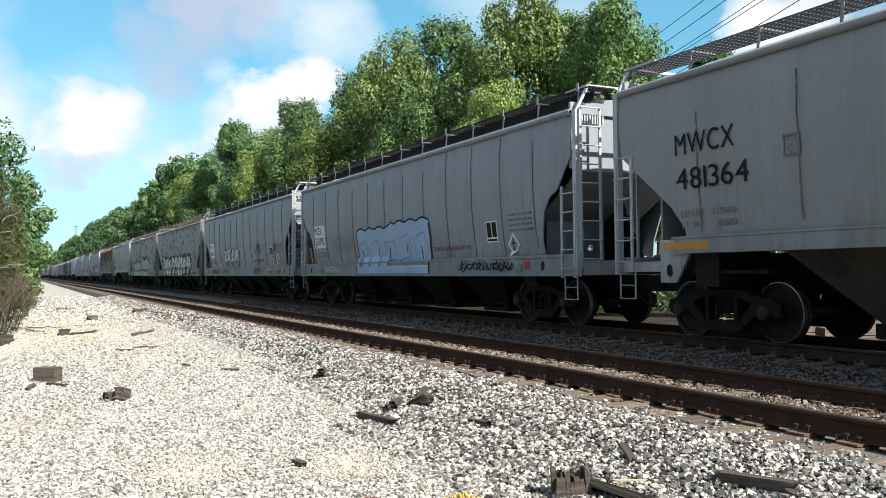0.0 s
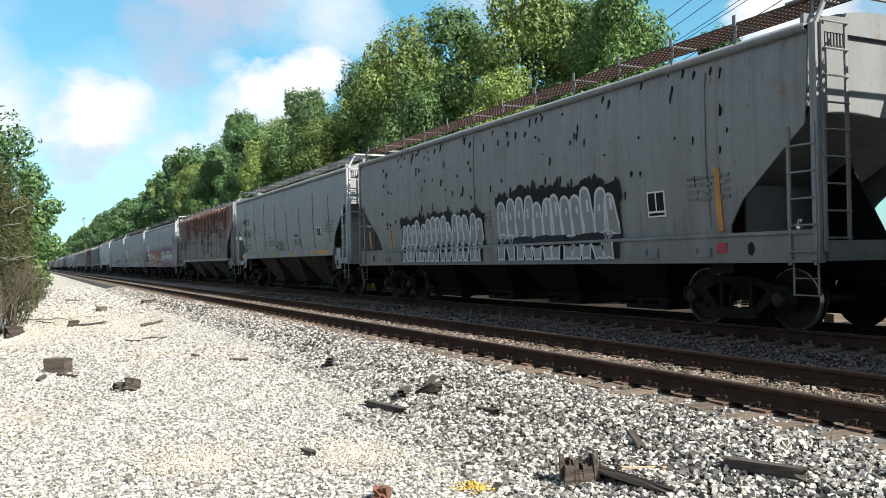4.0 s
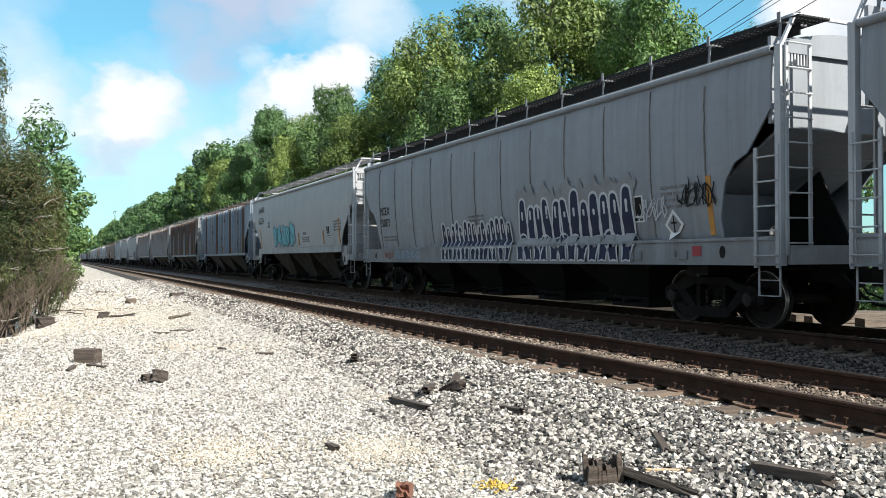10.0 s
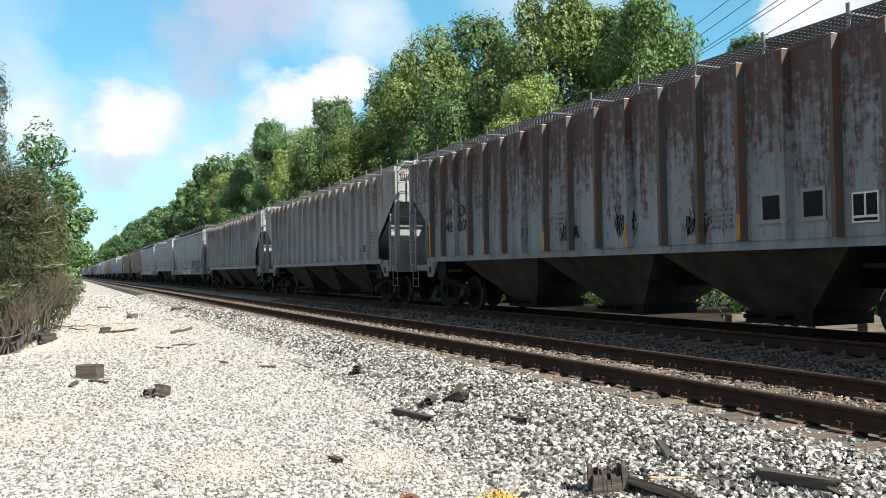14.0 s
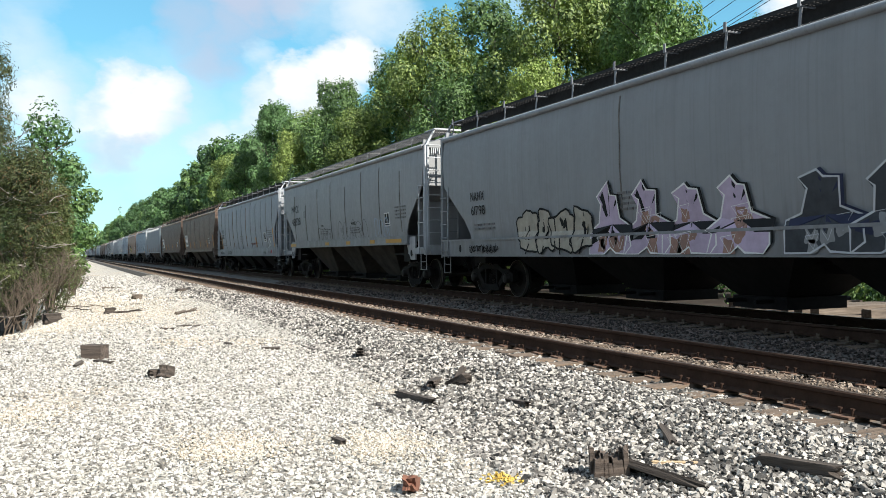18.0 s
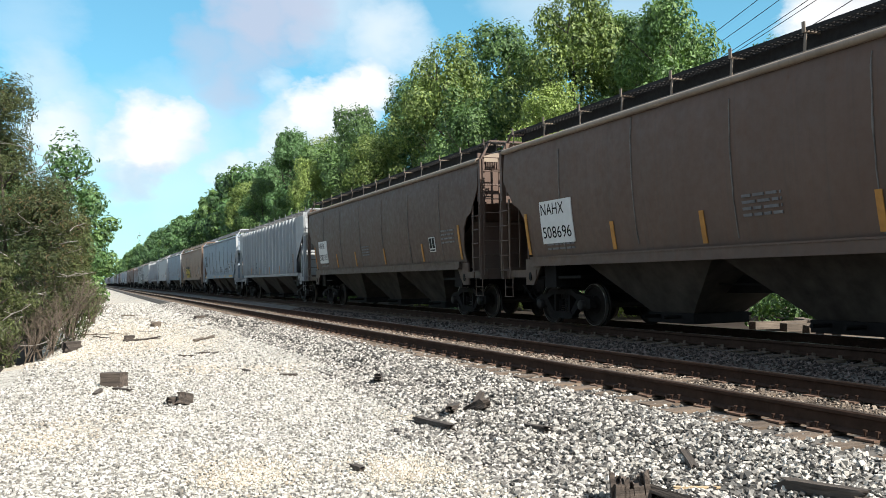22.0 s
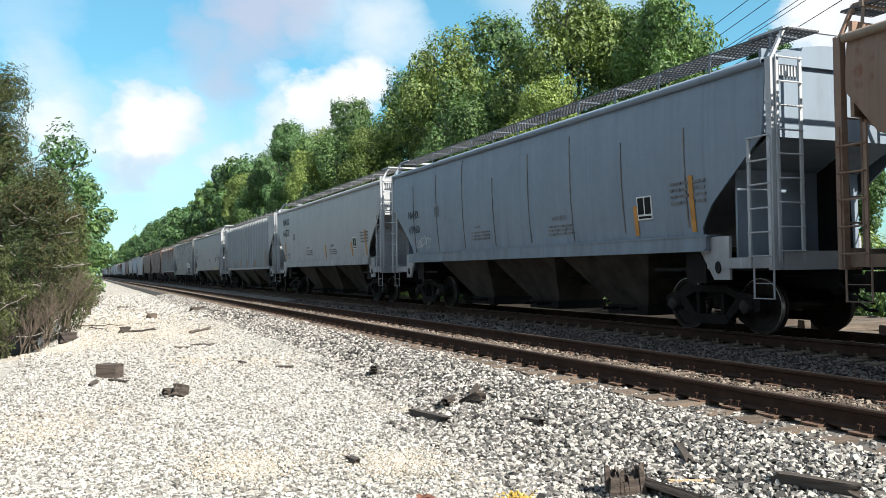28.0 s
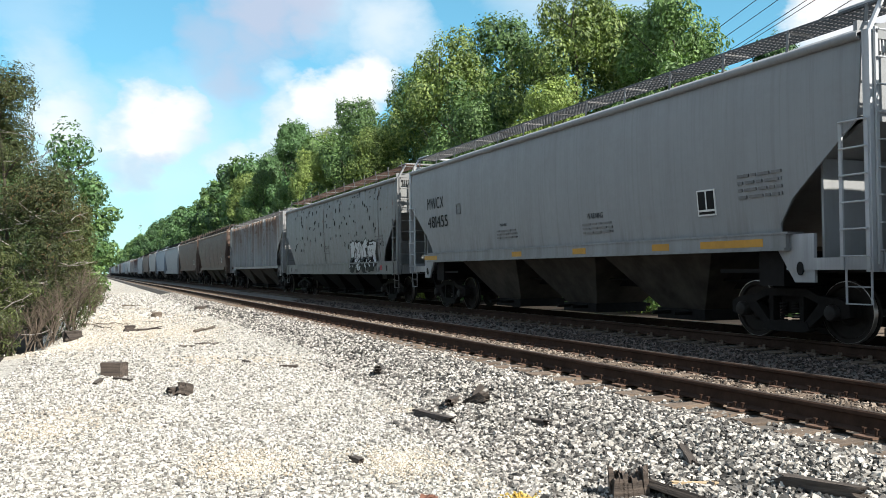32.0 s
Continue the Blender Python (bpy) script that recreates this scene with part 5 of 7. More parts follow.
# tail end of each car along the train, its form, paint, walkway and marks
CARS = [
    (-6.97, None), 
    (11.43, dict(kind="flat", paint=P_FLAT, marks="MWCX", number="481364", mark="black", yellow=True, load=("LD LMT  225600", "LT WT     60600"), label="warm grey three-bay hopper car with yellow sill stripes")),
    (30.00, dict(kind="round", paint=P_LIGHT, marks="MCEX", number="350792", plate=True, dark=True, amber=(0.75, 1.55, 5.2), art=[(5.6, 1.08, 5.2, 1.5, 5, "blue", "black", None, "panel"), (10.6, 1.5, 2.2, 0.6, 4, None, "grey", None, "loops"), (3.2, 1.8, 2.0, 0.6, 6, None, "grey", None), (2.6, 1.1, 1.5, 0.25, 6, None, "silver", None), (12.4, 1.1, 2.6, 0.26, 8, None, "black", None)], label="light grey round-sided hopper car with a pale blue sprayed piece")),
    (48.77, dict(kind="round", paint=P_LIGHT, marks="MCEX", number="350851", plate=True, dark=True, sill_marks=True, art=[(5.05, 1.62, 3.2, 0.74, 4, "silver", "black", None, "slab"), (2.0, 1.10, 2.0, 0.27, 6, None, "black", None), (5.0, 1.12, 1.2, 0.24, 4, None, "navy", None), (11.46, 1.95, 1.0, 0.5, 4, None, "black", None), (14.42, 1.95, 0.6, 0.48, 3, None, "black", None), (11.3, 1.1, 1.2, 0.28, 4, None, "black", None)], label="light grey round-sided hopper car with silver sprayed letters")),
    (67.36, dict(kind="deep", paint=P_WORN, marks="FURX", number="846361", size=1.15, offset=(0, -0.12), board="brown", sill_marks=True, art=[(2.8, 1.0, 11.0, 1.32, 9, "silver", "black", "navy", "slab")], label="worn grey hopper car under a long silver and black sprayed piece")),
    (85.73, dict(kind="deep", paint=P_WORN, marks="", number="", board="brown", amber=(0.6, 2.2, 16.4), art=[(3.2, 1.1, 4.6, 1.15, 5, "grey", "silver", "black"), (8.6, 1.1, 4.2, 1.4, 4, "grey", "silver", "black")], label="scuffed grey hopper car with faded sprayed pieces")),
    (103.45, dict(kind="flat", paint=P_FLAT, marks="MWCX", number="481363", yellow=True, load=("LD LMT  225400", "LT WT     60600"), art=[(3.1, 1.4, 1.9, 1.0, 6, None, "silver", None, "loops"), (7.4, 1.6, 1.15, 0.45, 5, None, "black", None, "loops"), (0.25, 2.62, 0.85, 0.66, 3, None, "red", None)], label="warm grey three-bay hopper car with white outline scrawl")),
    (122.55, dict(kind="rib", paint=P_RUSTY, marks="GA   CX", number="95   48", mark="black", amber_posts=True, load=("LD LMT  223000", "LT WT     63 00"), art=[(5.6, 2.6, 1.0, 0.7, 3, None, "navy", None)], label="heavily rusted grey ribbed hopper car")),
    (141.76, dict(kind="round", paint=P_LIGHT, marks="MCEX", number="350889", plate=True, dark=True, art=[(0.05, 1.05, 2.5, 0.36, 4, "violet", "red", None, "bubble"), (2.75, 1.05, 3.4, 1.2, 5, "orange", "silver", "red", "bubble", "navy"), (6.15, 1.05, 4.1, 1.42, 4, "orange", "silver", "red", "spiked", "grey"), (10.25, 1.05, 5.6, 1.35, 5, "silver", "navy", "violet", "bubble", "orange"), (16.6, 2.7, 0.9, 0.7, 4, None, "navy", None)], label="light grey round-sided hopper car with long red and blue sprayed piece")),
    (160.98, dict(kind="round", paint=P_LIGHT, marks="MCEX", number="350838", plate=True, dark=True, runs=(9, 7), art=[(8.9, 1.7, 2.3, 0.75, 5, None, "grey", None, "loops"), (11.2, 1.75, 0.8, 0.6, 2, None, "navy", None), (13.35, 1.12, 2.1, 1.2, 5, None, "black", None, "loops"), (15.3, 2.0, 0.9, 0.5, 3, None, "black", None), (4.2, 1.4, 2.2, 0.55, 4, None, "orange", None, "loops"), (2.9, 1.1, 1.7, 0.27, 7, None, "black", None), (5.9, 1.1, 1.1, 0.27, 4, None, "red", None)], label="light grey round-sided hopper car with black scrawl")),
    (180.32, dict(kind="round", paint=P_LIGHT, marks="MCEX", number="350870", dark=True, amber=(18.1,), art=[(6.2, 1.06, 3.8, 1.05, 5, "navy", "silver", None, "bubble"), (10.4, 1.06, 4.15, 1.45, 4, "navy", "silver", "grey", "bubble"), (15.8, 1.9, 0.9, 0.5, 4, None, "black", None), (1.7, 1.1, 0.9, 0.26, 4, None, "orange", None), (2.7, 1.1, 2.0, 0.28, 5, None, "blue", None), (14.7, 1.75, 0.8, 0.45, 3, None, "silver", None)], label="light grey round-sided hopper car with dark blue and silver sprayed letters")),
    (198.66, dict(kind="flat", paint=P_WHITE, marks="NAHX", number="66224", offset=(0.05, 0.53), mark="black", amber=(1.6, 9.2, 13.0, 18.0), art=[(4.7, 1.66, 3.8, 1.02, 5, "cyan", "teal", None, "slab")], label="off-white three-bay hopper car with a cyan outline piece")),
    (218.37, dict(kind="rib", paint=P_BLUE, chord=P_CHORD, posts=(P_POSTBLUE, P_BLUE, P_CHORD, P_BLUE, P_POSTBLUE), marks="  CX", number="  468", mark="white", board="brown", amber_posts=True, patches=True, art=[(4.45, 1.57, 0.9, 0.5, 4, None, "black", None), (6.35, 1.75, 0.7, 0.45, 3, None, "black", None), (8.1, 1.55, 0.85, 0.5, 4, None, "black", None), (8.95, 1.6, 0.9, 0.5, 3, None, "black", None), (15.1, 1.57, 1.1, 0.58, 4, None, "black", None, "loops")], label="blue-grey ribbed hopper car with a rusty top chord")),
    (238.06, dict(kind="rib", paint=P_BROWNED, posts=(P_CHORD, P_CHORD, P_BROWNED, P_CHORD), squares=(13.65, 14.4), marks="AW   CX", number="46   07", mark="black", amber_posts=True, art=[(8.15, 1.6, 0.7, 0.42, 4, None, "black", None), (10.05, 1.6, 0.7, 0.6, 4, None, "black", None), (12.0, 1.55, 0.55, 0.45, 3, None, "black", None)], label="rust-browned ribbed hopper car")),
    (257.65, dict(kind="rib", paint=P_RUSTTOP, marks="GA   CX", number="98   32", mark="black", amber_posts=True, label="grey ribbed hopper car with rust running from its top")),
    (277.65, dict(kind="rib", paint=P_RUSTTOP, marks="MC   EX", number="95   7", mark="black", amber_posts=True, label="grey ribbed hopper car streaked with grime")),
    (297.13, dict(kind="deep", paint=P_MID, marks="NAHX", number="61798", size=0.92, offset=(0, -0.1), mark="black", dark=True, roof=P_LIGHT, art=[(1.55, 1.08, 1.6, 0.22, 8, None, "black", None), (4.15, 1.05, 2.9, 0.95, 4, "sand", "black", None, "slab"), (7.1, 1.05, 4.4, 1.28, 4, "lilac", "white", None, "spiked", "clay"), (12.0, 1.06, 4.4, 1.25, 4, "slate", "silver", None, "spiked", "grey")], label="grey deep-sill hopper car with a lilac and white sprayed piece")),
    (315.55, dict(kind="flat", paint=P_FLAT, marks="MWCX", number="481328", yellow=True, art=[(5.6, 1.35, 1.9, 0.8, 3, None, "black", None, "loops"), (8.4, 1.35, 3.6, 0.95, 5, None, "black", None, "loops"), (12.6, 1.4, 1.4, 0.9, 3, None, "blue", None, "loops")], label="warm grey three-bay hopper car with faint looping scrawl")),
    (335.09, dict(kind="round", paint=P_LIGHT, marks="MCEX", number="350815", dark=True, runs=(5, 8), amber=(1.6, 12.3, 17.8), art=[(3.9, 1.06, 1.4, 0.26, 4, None, "black", None), (1.0, 1.06, 0.9, 0.26, 4, None, "black", None)], label="light grey round-sided hopper car with rust-run seams")),
    (354.90, dict(kind="tan", paint=P_TAN, roof=P_ROOFTAN, dark=True, marks="NAHX", number="508696", plate=True, amber=(1.0, 4.4, 7.0, 10.4, 14.0, 18.4), label="brown four-bay hopper car with a white number panel")),
    (374.63, dict(kind="tan", paint=P_DARKTAN, roof=P_ROOFTAN, dark=True, marks="NAHX", number="508775", plate=True, amber=(1.0, 4.4, 7.0, 10.4, 14.0, 18.4), label="dark brown hopper car with a white number panel")),
    (394.10, dict(kind="rib", paint=P_WHITE, marks="MC   EX", number="95  323", mark="black", amber_posts=True, load=("LD LMT   222700", "LT WT     63300"), words=(("M", 11.7, 1.56, 0.30, 0.26, "navy"), ("O", 12.7, 1.74, 0.32, 0.24, "navy"), ("N", 13.55, 1.72, 0.36, 0.24, "navy"), ("G", 14.4, 1.70, 0.36, 0.28, "navy"), ("L", 15.25, 2.03, 0.42, 0.22, "navy")), art=[(3.9, 1.46, 2.5, 0.86, 4, None, "navy", None)], label="off-white ribbed hopper car with dark blue scrawl")),
    (413.40, dict(kind="flat", paint=P_BLUE, marks="MFCX", number="851354", mark="black", yellow=True, art=[(5.0, 1.34, 8.0, 0.58, 10, None, "black", None, "loops"), (12.5, 1.75, 1.3, 0.42, 5, None, "black", None)], label="pale blue-grey three-bay hopper car with thin black scrawl")),
    (432.80, dict(kind="tan", paint=paint("rust_tan_car_paint", (0.26, 0.165, 0.115), 0.5, 0.4), roof=P_ROOFTAN, marks="NAHX", number="521", mark="white", art=[(4.4, 1.5, 3.4, 1.1, 4, "yellow", "black", "black")], label="sun-faded rust-brown hopper car with a yellow sprayed piece")),
    (450.58, dict(kind="flat", paint=P_BLUE, marks="NAHX", number="69060", offset=(0.0, -0.22), mark="black", size=0.7, amber=(13.0, 17.0), art=[(1.8, 1.75, 1.2, 0.4, 3, None, "silver", None)], label="pale blue-grey three-bay hopper car with faded marks")),
    (468.55, dict(kind="flat", paint=P_WHITE, marks="NAHX", number="66221", offset=(0.0, 0.54), mark="black", amber=(1.6, 9.2, 13.0, 17.8), load=("LD LMT  224800", "LT WT     61200"), label="off-white three-bay hopper car with amber strips")),
    (487.32, dict(kind="rib", paint=P_WHITE, marks="MC   EX", number="95  349", mark="black", amber_posts=True, load=("LD LMT   222600", "LT WT     63400"), label="off-white ribbed hopper car")),
    (505.48, dict(kind="flat", paint=P_FLAT, marks="MWCX", number="481455", yellow=True, clean=True, label="warm grey three-bay hopper car, clean sided")),
    (523.70, dict(kind="deep", paint=P_WORN, board="brown", marks="", number="", art=[(11.4, 1.1, 3.0, 1.15, 4, "silver", "black", None, "slab")], label="worn grey deep-sill hopper car with silver sprayed letters")),
    (543.10, dict(kind="rib", paint=P_RUSTTOP, marks="", number="", label="pale ribbed hopper car with rust runs")),
    (562.10, dict(kind="tan", paint=P_DARKTAN, roof=P_ROOFTAN, dark=True, marks="", number="", label="dark brown hopper car")),
    (581.10, dict(kind="tan", paint=P_DARKTAN, roof=P_ROOFTAN, dark=True, marks="", number="", label="dark brown hopper car")),
]
FAR = [("round", P_LIGHT, "light grey round-sided hopper car"), ("rib", P_BROWNED, "rust-browned ribbed hopper car"), ("flat", P_FLAT, "warm grey three-bay hopper car"), ("flat", P_WHITE, "off-white three-bay hopper car"),
       ("round", P_LIGHT, "light grey round-sided hopper car"), ("flat", P_BLUE, "pale blue-grey three-bay hopper car"), ("rib", P_RUSTTOP, "grey ribbed hopper car"), ("tan", P_DARKTAN, "dark brown hopper car")]
while CARS[-1][0] < 970:
    k = len(CARS)
    kind, colour, label = FAR[(k * 5) % 8]
    CARS.append((CARS[-1][0] + (17.6 if kind == "flat" else 19.0), dict(kind=kind, paint=colour, marks="", number="", far=True, dark=kind in ("round", "tan"), label=label)))

TRAIN = []


def consolidated_plate(car, y, z, x, k=1.0):
    p = part("stencil_panel", Solid().box(x - 0.002, x + 0.02, y - 0.25 * k, y + 0.25 * k, z, z + 0.5 * k), M_WHITE, car, "white-edged lubrication stencil panel")
    part("stencil_square", Solid().box(x - 0.004, x, y + 0.02 * k, y + 0.22 * k, z + 0.12 * k, z + 0.47 * k), M_INK, p)
    part("stencil_square", Solid().box(x - 0.004, x, y - 0.22 * k, y - 0.02 * k, z + 0.12 * k, z + 0.47 * k), M_INK, p)
    part("stencil_line", Solid().box(x - 0.004, x, y - 0.22 * k, y + 0.22 * k, z + 0.03 * k, z + 0.08 * k), M_INK, p)


def bars(car, y, z, x, rows, width, material, gap=0.1, height=0.045):
    """Small lettering too fine to read: plain bars."""
    rng = random.Random(int(abs(y) * 100))
    s = Solid()
    for k in range(rows):
        at = y
        while at > y - width:
            w = rng.uniform(0.08, 0.3)
            s.box(x - 0.002, x + 0.02, max(at - w, y - width), at, z - k * gap, z - k * gap + height)
            at -= w + 0.05
    tagged(part("small_lettering", s, material, car), kind="stuff")


for k in range(1, len(CARS)):
    tail, c = CARS[k]
    nose = CARS[k - 1][0]
    kind = c["kind"]
    length = tail - nose - 1.0
    half = length / 2
    foot, head, eave, hw, _ = KINDS[kind]
    far = c.get("far", False)
    x = -hw - (0.006 if kind == "rib" else 0.010)
    car = build_car(kind, length, c["paint"], c["label"], 1 if far and k < 36 else 0 if far else 2, seed=k, dark_top=c.get("dark", False), roof_paint=c.get("roof") or c.get("chord"),
                    sill_paint=P_SILLWHITE if kind in ("round", "flat") and not far else None, runs=c.get("runs", 0), post_paint=c.get("posts"), board=c.get("board"), clean=c["paint"] == P_WHITE or c.get("clean", False), seams=13 if kind == "round" else 9 if kind != "tan" else 7, panel_bulge=0.016 if kind == "round" else 0.006)
    TRAIN.append((car, (tail + nose) / 2))
    if far:
        continue
    left = half - 0.26          # where the side sheet begins, as one reads the car
    ink = {"black": M_INK, "white": M_WHITE, "faded": M_FADED}[c.get("mark", "black")]
    if c["marks"]:
        y = left - {"flat": 1.38, "round": 1.44, "deep": 1.66, "tan": 1.80, "rib": 1.95}[kind]
        if c.get("plate"):
            wide = 1.0 if kind == "round" else 1.2
            part("number_panel", Solid().box(x - 0.003, x + 0.02, y - wide - 0.06, y + 0.06, 1.98 if kind == "round" else 1.82, 2.76), M_WHITE, car, "white number panel")
            place_text(c["marks"], 0.25, wide * 0.80, y, 2.45, x - 0.006, M_INK, car, "reporting_mark")
            place_text(c["number"], 0.25, wide * 0.98, y, 2.09 if kind == "round" else 1.94, x - 0.006, M_INK, car, "car_number")
        else:
            big = kind in ("flat", "rib")
            h = 0.33 if kind == "flat" else 0.28 if big else 0.25
            z1 = 2.93 if kind == "flat" else 2.5
            wide = 1.24 if kind == "flat" else 1.6 if kind == "rib" else 0.82
            h, wide = h * c.get("size", 1.0), wide * c.get("size", 1.0)
            y, z1 = y + c.get("offset", (0, 0))[0], z1 + c.get("offset", (0, 0))[1]
            if kind == "rib":        # the lettering is parted by the posts, a piece to a bay
                lines = [(c["marks"], h, z1, "reporting_mark"), (c["number"], h, z1 - h - 0.12, "car_number")]
                lines += [(words, 0.10, 1.82 - 0.18 * j, "weight_stencil") for j, words in enumerate(c.get("load", ()))]
                for words, tall, foot_z, name in lines:
                    pieces = words.rsplit(None, 1) if words.strip() == words else ["", words.strip()]
                    for j, piece in enumerate(pieces):
                        if piece:
                            place_text(piece, tall, min(0.56, tall * 0.88 * len(piece)), post_at(1 + j, half) - 0.10, foot_z, x - 0.002, ink, car, name)
            else:
                place_text(c["marks"].strip(), h, wide, y, z1, x - 0.002, ink, car, "reporting_mark")
                place_text(c["number"].strip(), h, wide * (1.2 if len(c["number"]) > 5 and kind == "flat" else 1.0), y, z1 - h - (0.22 if kind == "flat" else 0.12), x - 0.002, ink, car, "car_number")
        if kind in ("flat", "rib"):
            for j, words in enumerate(c.get("load", ()) if kind == "flat" else ()):
                place_text(words, 0.10, 1.15, y - 0.05, (1.95 if kind == "flat" else 1.82) - 0.18 * j, x - 0.002, M_FADED if kind == "flat" else ink, car, "weight_stencil")
            yy = y - 2.25 if kind == "flat" else (post_at(3, half) + post_at(4, half)) / 2
            part("clearance_box", Solid().box(x - 0.002, x + 0.01, yy - 0.14, yy + 0.14, 2.66, 2.69).box(x - 0.002, x + 0.01, yy - 0.14, yy + 0.14, 2.93, 2.96).box(x - 0.002, x + 0.01, yy - 0.14, yy - 0.115, 2.66, 2.96).box(x - 0.002, x + 0.01, yy + 0.115, yy + 0.14, 2.66, 2.96), M_FADED, car, "small outlined square with a letter")
            place_text("C", 0.11, 0.09, yy + 0.045, 2.70, x - 0.002, M_FADED, car, "clearance_letter")
            place_text("PLATE", 0.04, 0.17, yy + 0.085, 2.86, x - 0.002, M_FADED, car, "clearance_word")
        else:
            bars(car, y - 0.1, 1.78, x, 2, 1.1, M_FADED)
    # lubrication panel, hazard diamond, small lettering
    if kind == "rib":
        consolidated_plate(car, (post_at(15, half) + post_at(16, half)) / 2, head + 0.17, x, 0.8)
    else:
        consolidated_plate(car, -half * 0.62, head + 0.36, x, 0.86 if kind != "round" else 0.95)
    bars(car, -half * 0.62 - 0.75, head + 0.9, x, 4, 0.9, M_FADED, 0.11)
    if kind != "flat":
        bars(car, half * 0.12, head + 0.75, x, 4, 0.8, M_FADED, 0.1)
    if kind == "round":
        d = -half + 2.45
        part("hazard_diamond", Solid().prism([(d, head + 0.02), (d + 0.24, head + 0.28), (d, head + 0.54), (d - 0.24, head + 0.28)], "x", x - 0.012, x - 0.004), M_WHITE, car, "white diamond placard holder")
        part("diamond_inset", Solid().prism([(d, head + 0.09), (d + 0.17, head + 0.28), (d, head + 0.47), (d - 0.17, head + 0.28)], "x", x - 0.015, x - 0.0125), c["paint"], car)
        part("hazard_mark", Solid().box(x - 0.018, x - 0.0155, d - 0.015, d + 0.015, head + 0.13, head + 0.43).box(x - 0.018, x - 0.0155, d - 0.07, d + 0.07, head + 0.3, head + 0.33), M_INK, car)
        place_text("DO NOT HAMMER SIDES OF CAR", 0.10, 1.95, left - 10.95, head + 0.24, x - 0.004, M_DULLRED, car, "caution_stencil")
    if kind == "flat":
        for y, z, tall in ((left - 6.1, 2.19, 0.07), (left - 10.05, 2.14, 0.11)):
            place_text("WARNING", tall, tall * 5.2, y, z, x - 0.002, M_INK if c.get("yellow") else M_FADED, car, "warning_word")
            bars(car, y + 0.2, z - 0.13, x, 3, 1.05, M_FADED, 0.085, 0.04)
    for word, y, z, tall, wide, colour in c.get("words", ()):
        place_text(word, tall, wide, left - y, z, x - 0.004, SPRAY[colour], car, "painted_letter")
    if kind == "rib" and not c.get("words"):
        bars(car, -half * 0.35, head + 0.5, x, 4, 0.7, M_DULLRED if c["paint"] == P_WHITE else M_FADED, 0.09)
    # black discs for the shade in lightening holes, door brackets and a small red plate along the sill
    if kind in DEEP:
        web = -(hw - 0.06) - 0.036
        for y in (half - 1.25, -half + 1.25):
            ring = [(y + 0.065 * math.cos(q * 0.524), foot + 0.19 + 0.10 * math.sin(q * 0.524)) for q in range(12)]
            part("sill_hole", Solid().prism(ring, "x", web - 0.003, web + 0.01), M_INK, car, "dark oval hole in the sill")
        part("sill_plate", Solid().box(web - 0.012, web, -half + 1.72, -half + 1.92, foot + 0.13, foot + 0.29), SPRAY["red"], car, "small red placard on the sill")
        for y in (-half + 2.2, -half + 3.4, half - 2.4):
            part("sill_bracket", Solid().box(web - 0.03, web, y - 0.16, y + 0.16, foot + 0.08, foot + 0.11).box(web - 0.03, web, y - 0.16, y - 0.13, foot + 0.11, foot + 0.22).box(web - 0.03, web, y + 0.13, y + 0.16, foot + 0.11, foot + 0.22), c["paint"], car)
    # reflective strips
    sx = -(hw - 0.06) - 0.037
    if c.get("yellow"):
        for y, w in ((left - 1.05, 0.98), (left - 6.75, 0.48), (left - 9.5, 0.5), (left - 12.2, 0.48), (-half + 3.4, 1.4)):
            part("reflective_strip", Solid().box(sx - 0.004, sx + 0.01, y - w, y, foot + 0.05, foot + 0.17), M_YELLOW, car, "yellow reflective strip")
    if c.get("sill_marks"):
        for y in (left - 0.1, left - 3.2, left - 6.6, left - 10.4, left - 13.8, -half + 1.8):
            part("reflective_strip", Solid().box(sx - 0.004, sx + 0.01, y - 0.45, y, foot + 0.2, foot + 0.32), M_YELLOW, car, "yellow reflective strip")
    for y in c.get("amber", (1.6, 4.3, 7.9, 11.6, 16.6) if kind == "round" else ()):
        z0 = head + 0.08
        tall = 0.95 if y in (1.6, 1.0) or y > 16 else 0.55
        y = 1.2 if kind == "round" and y == 1.6 else y
        part("reflective_strip", Solid().box(x - 0.003, x + 0.01, max(left - y, -half + (1.62 if kind in ("round", "tan") else 1.95)) - 0.11, max(left - y, -half + (1.62 if kind in ("round", "tan") else 1.95)), z0, z0 + tall), M_AMBER, car, "faded amber reflective strip")
    if c.get("amber_posts"):
        for j in (0, 4, 7, 10, 13, POSTS - 1):
            y = post_at(j, half)
            r0 = next(z for z in [head + 0.02 * i for i in range(150)] if reach(side_shape(kind, half, head, eave), z) > abs(y) + 0.03)
            part("reflective_strip", Solid().box(-hw - 0.122, -hw - 0.112, y - 0.04, y + 0.04, r0 + 0.03, r0 + (0.95 if j in (0, POSTS - 1) else 0.42)), M_AMBER, car, "faded amber reflective strip")
    if c.get("patches"):
        for y in (left - 4.0, left - 5.05):
            part("paint_patch", Solid().box(x - 0.003, x + 0.01, y - 0.72, y, 2.05, 2.42), M_DARKGRATE, car, "dark grey overpainted patch")
    if c["paint"] == P_WORN:
        chip_rng = random.Random(k)
        s = Solid()
        for _ in range(110):
            y, z = chip_rng.uniform(-half + 1.6, half - 2.0), eave - 0.1 - 2.0 * chip_rng.random() ** 1.6
            w, h = chip_rng.uniform(0.008, 0.028), chip_rng.uniform(0.02, 0.13)
            s.prism([(y - w, z), (y + w * 0.6, z - h), (y + w, z - h * 0.3), (y + w * 0.4, z + h * 0.5), (y - w * 0.5, z + h * 0.4)], "x", x - 0.001, x + 0.02)
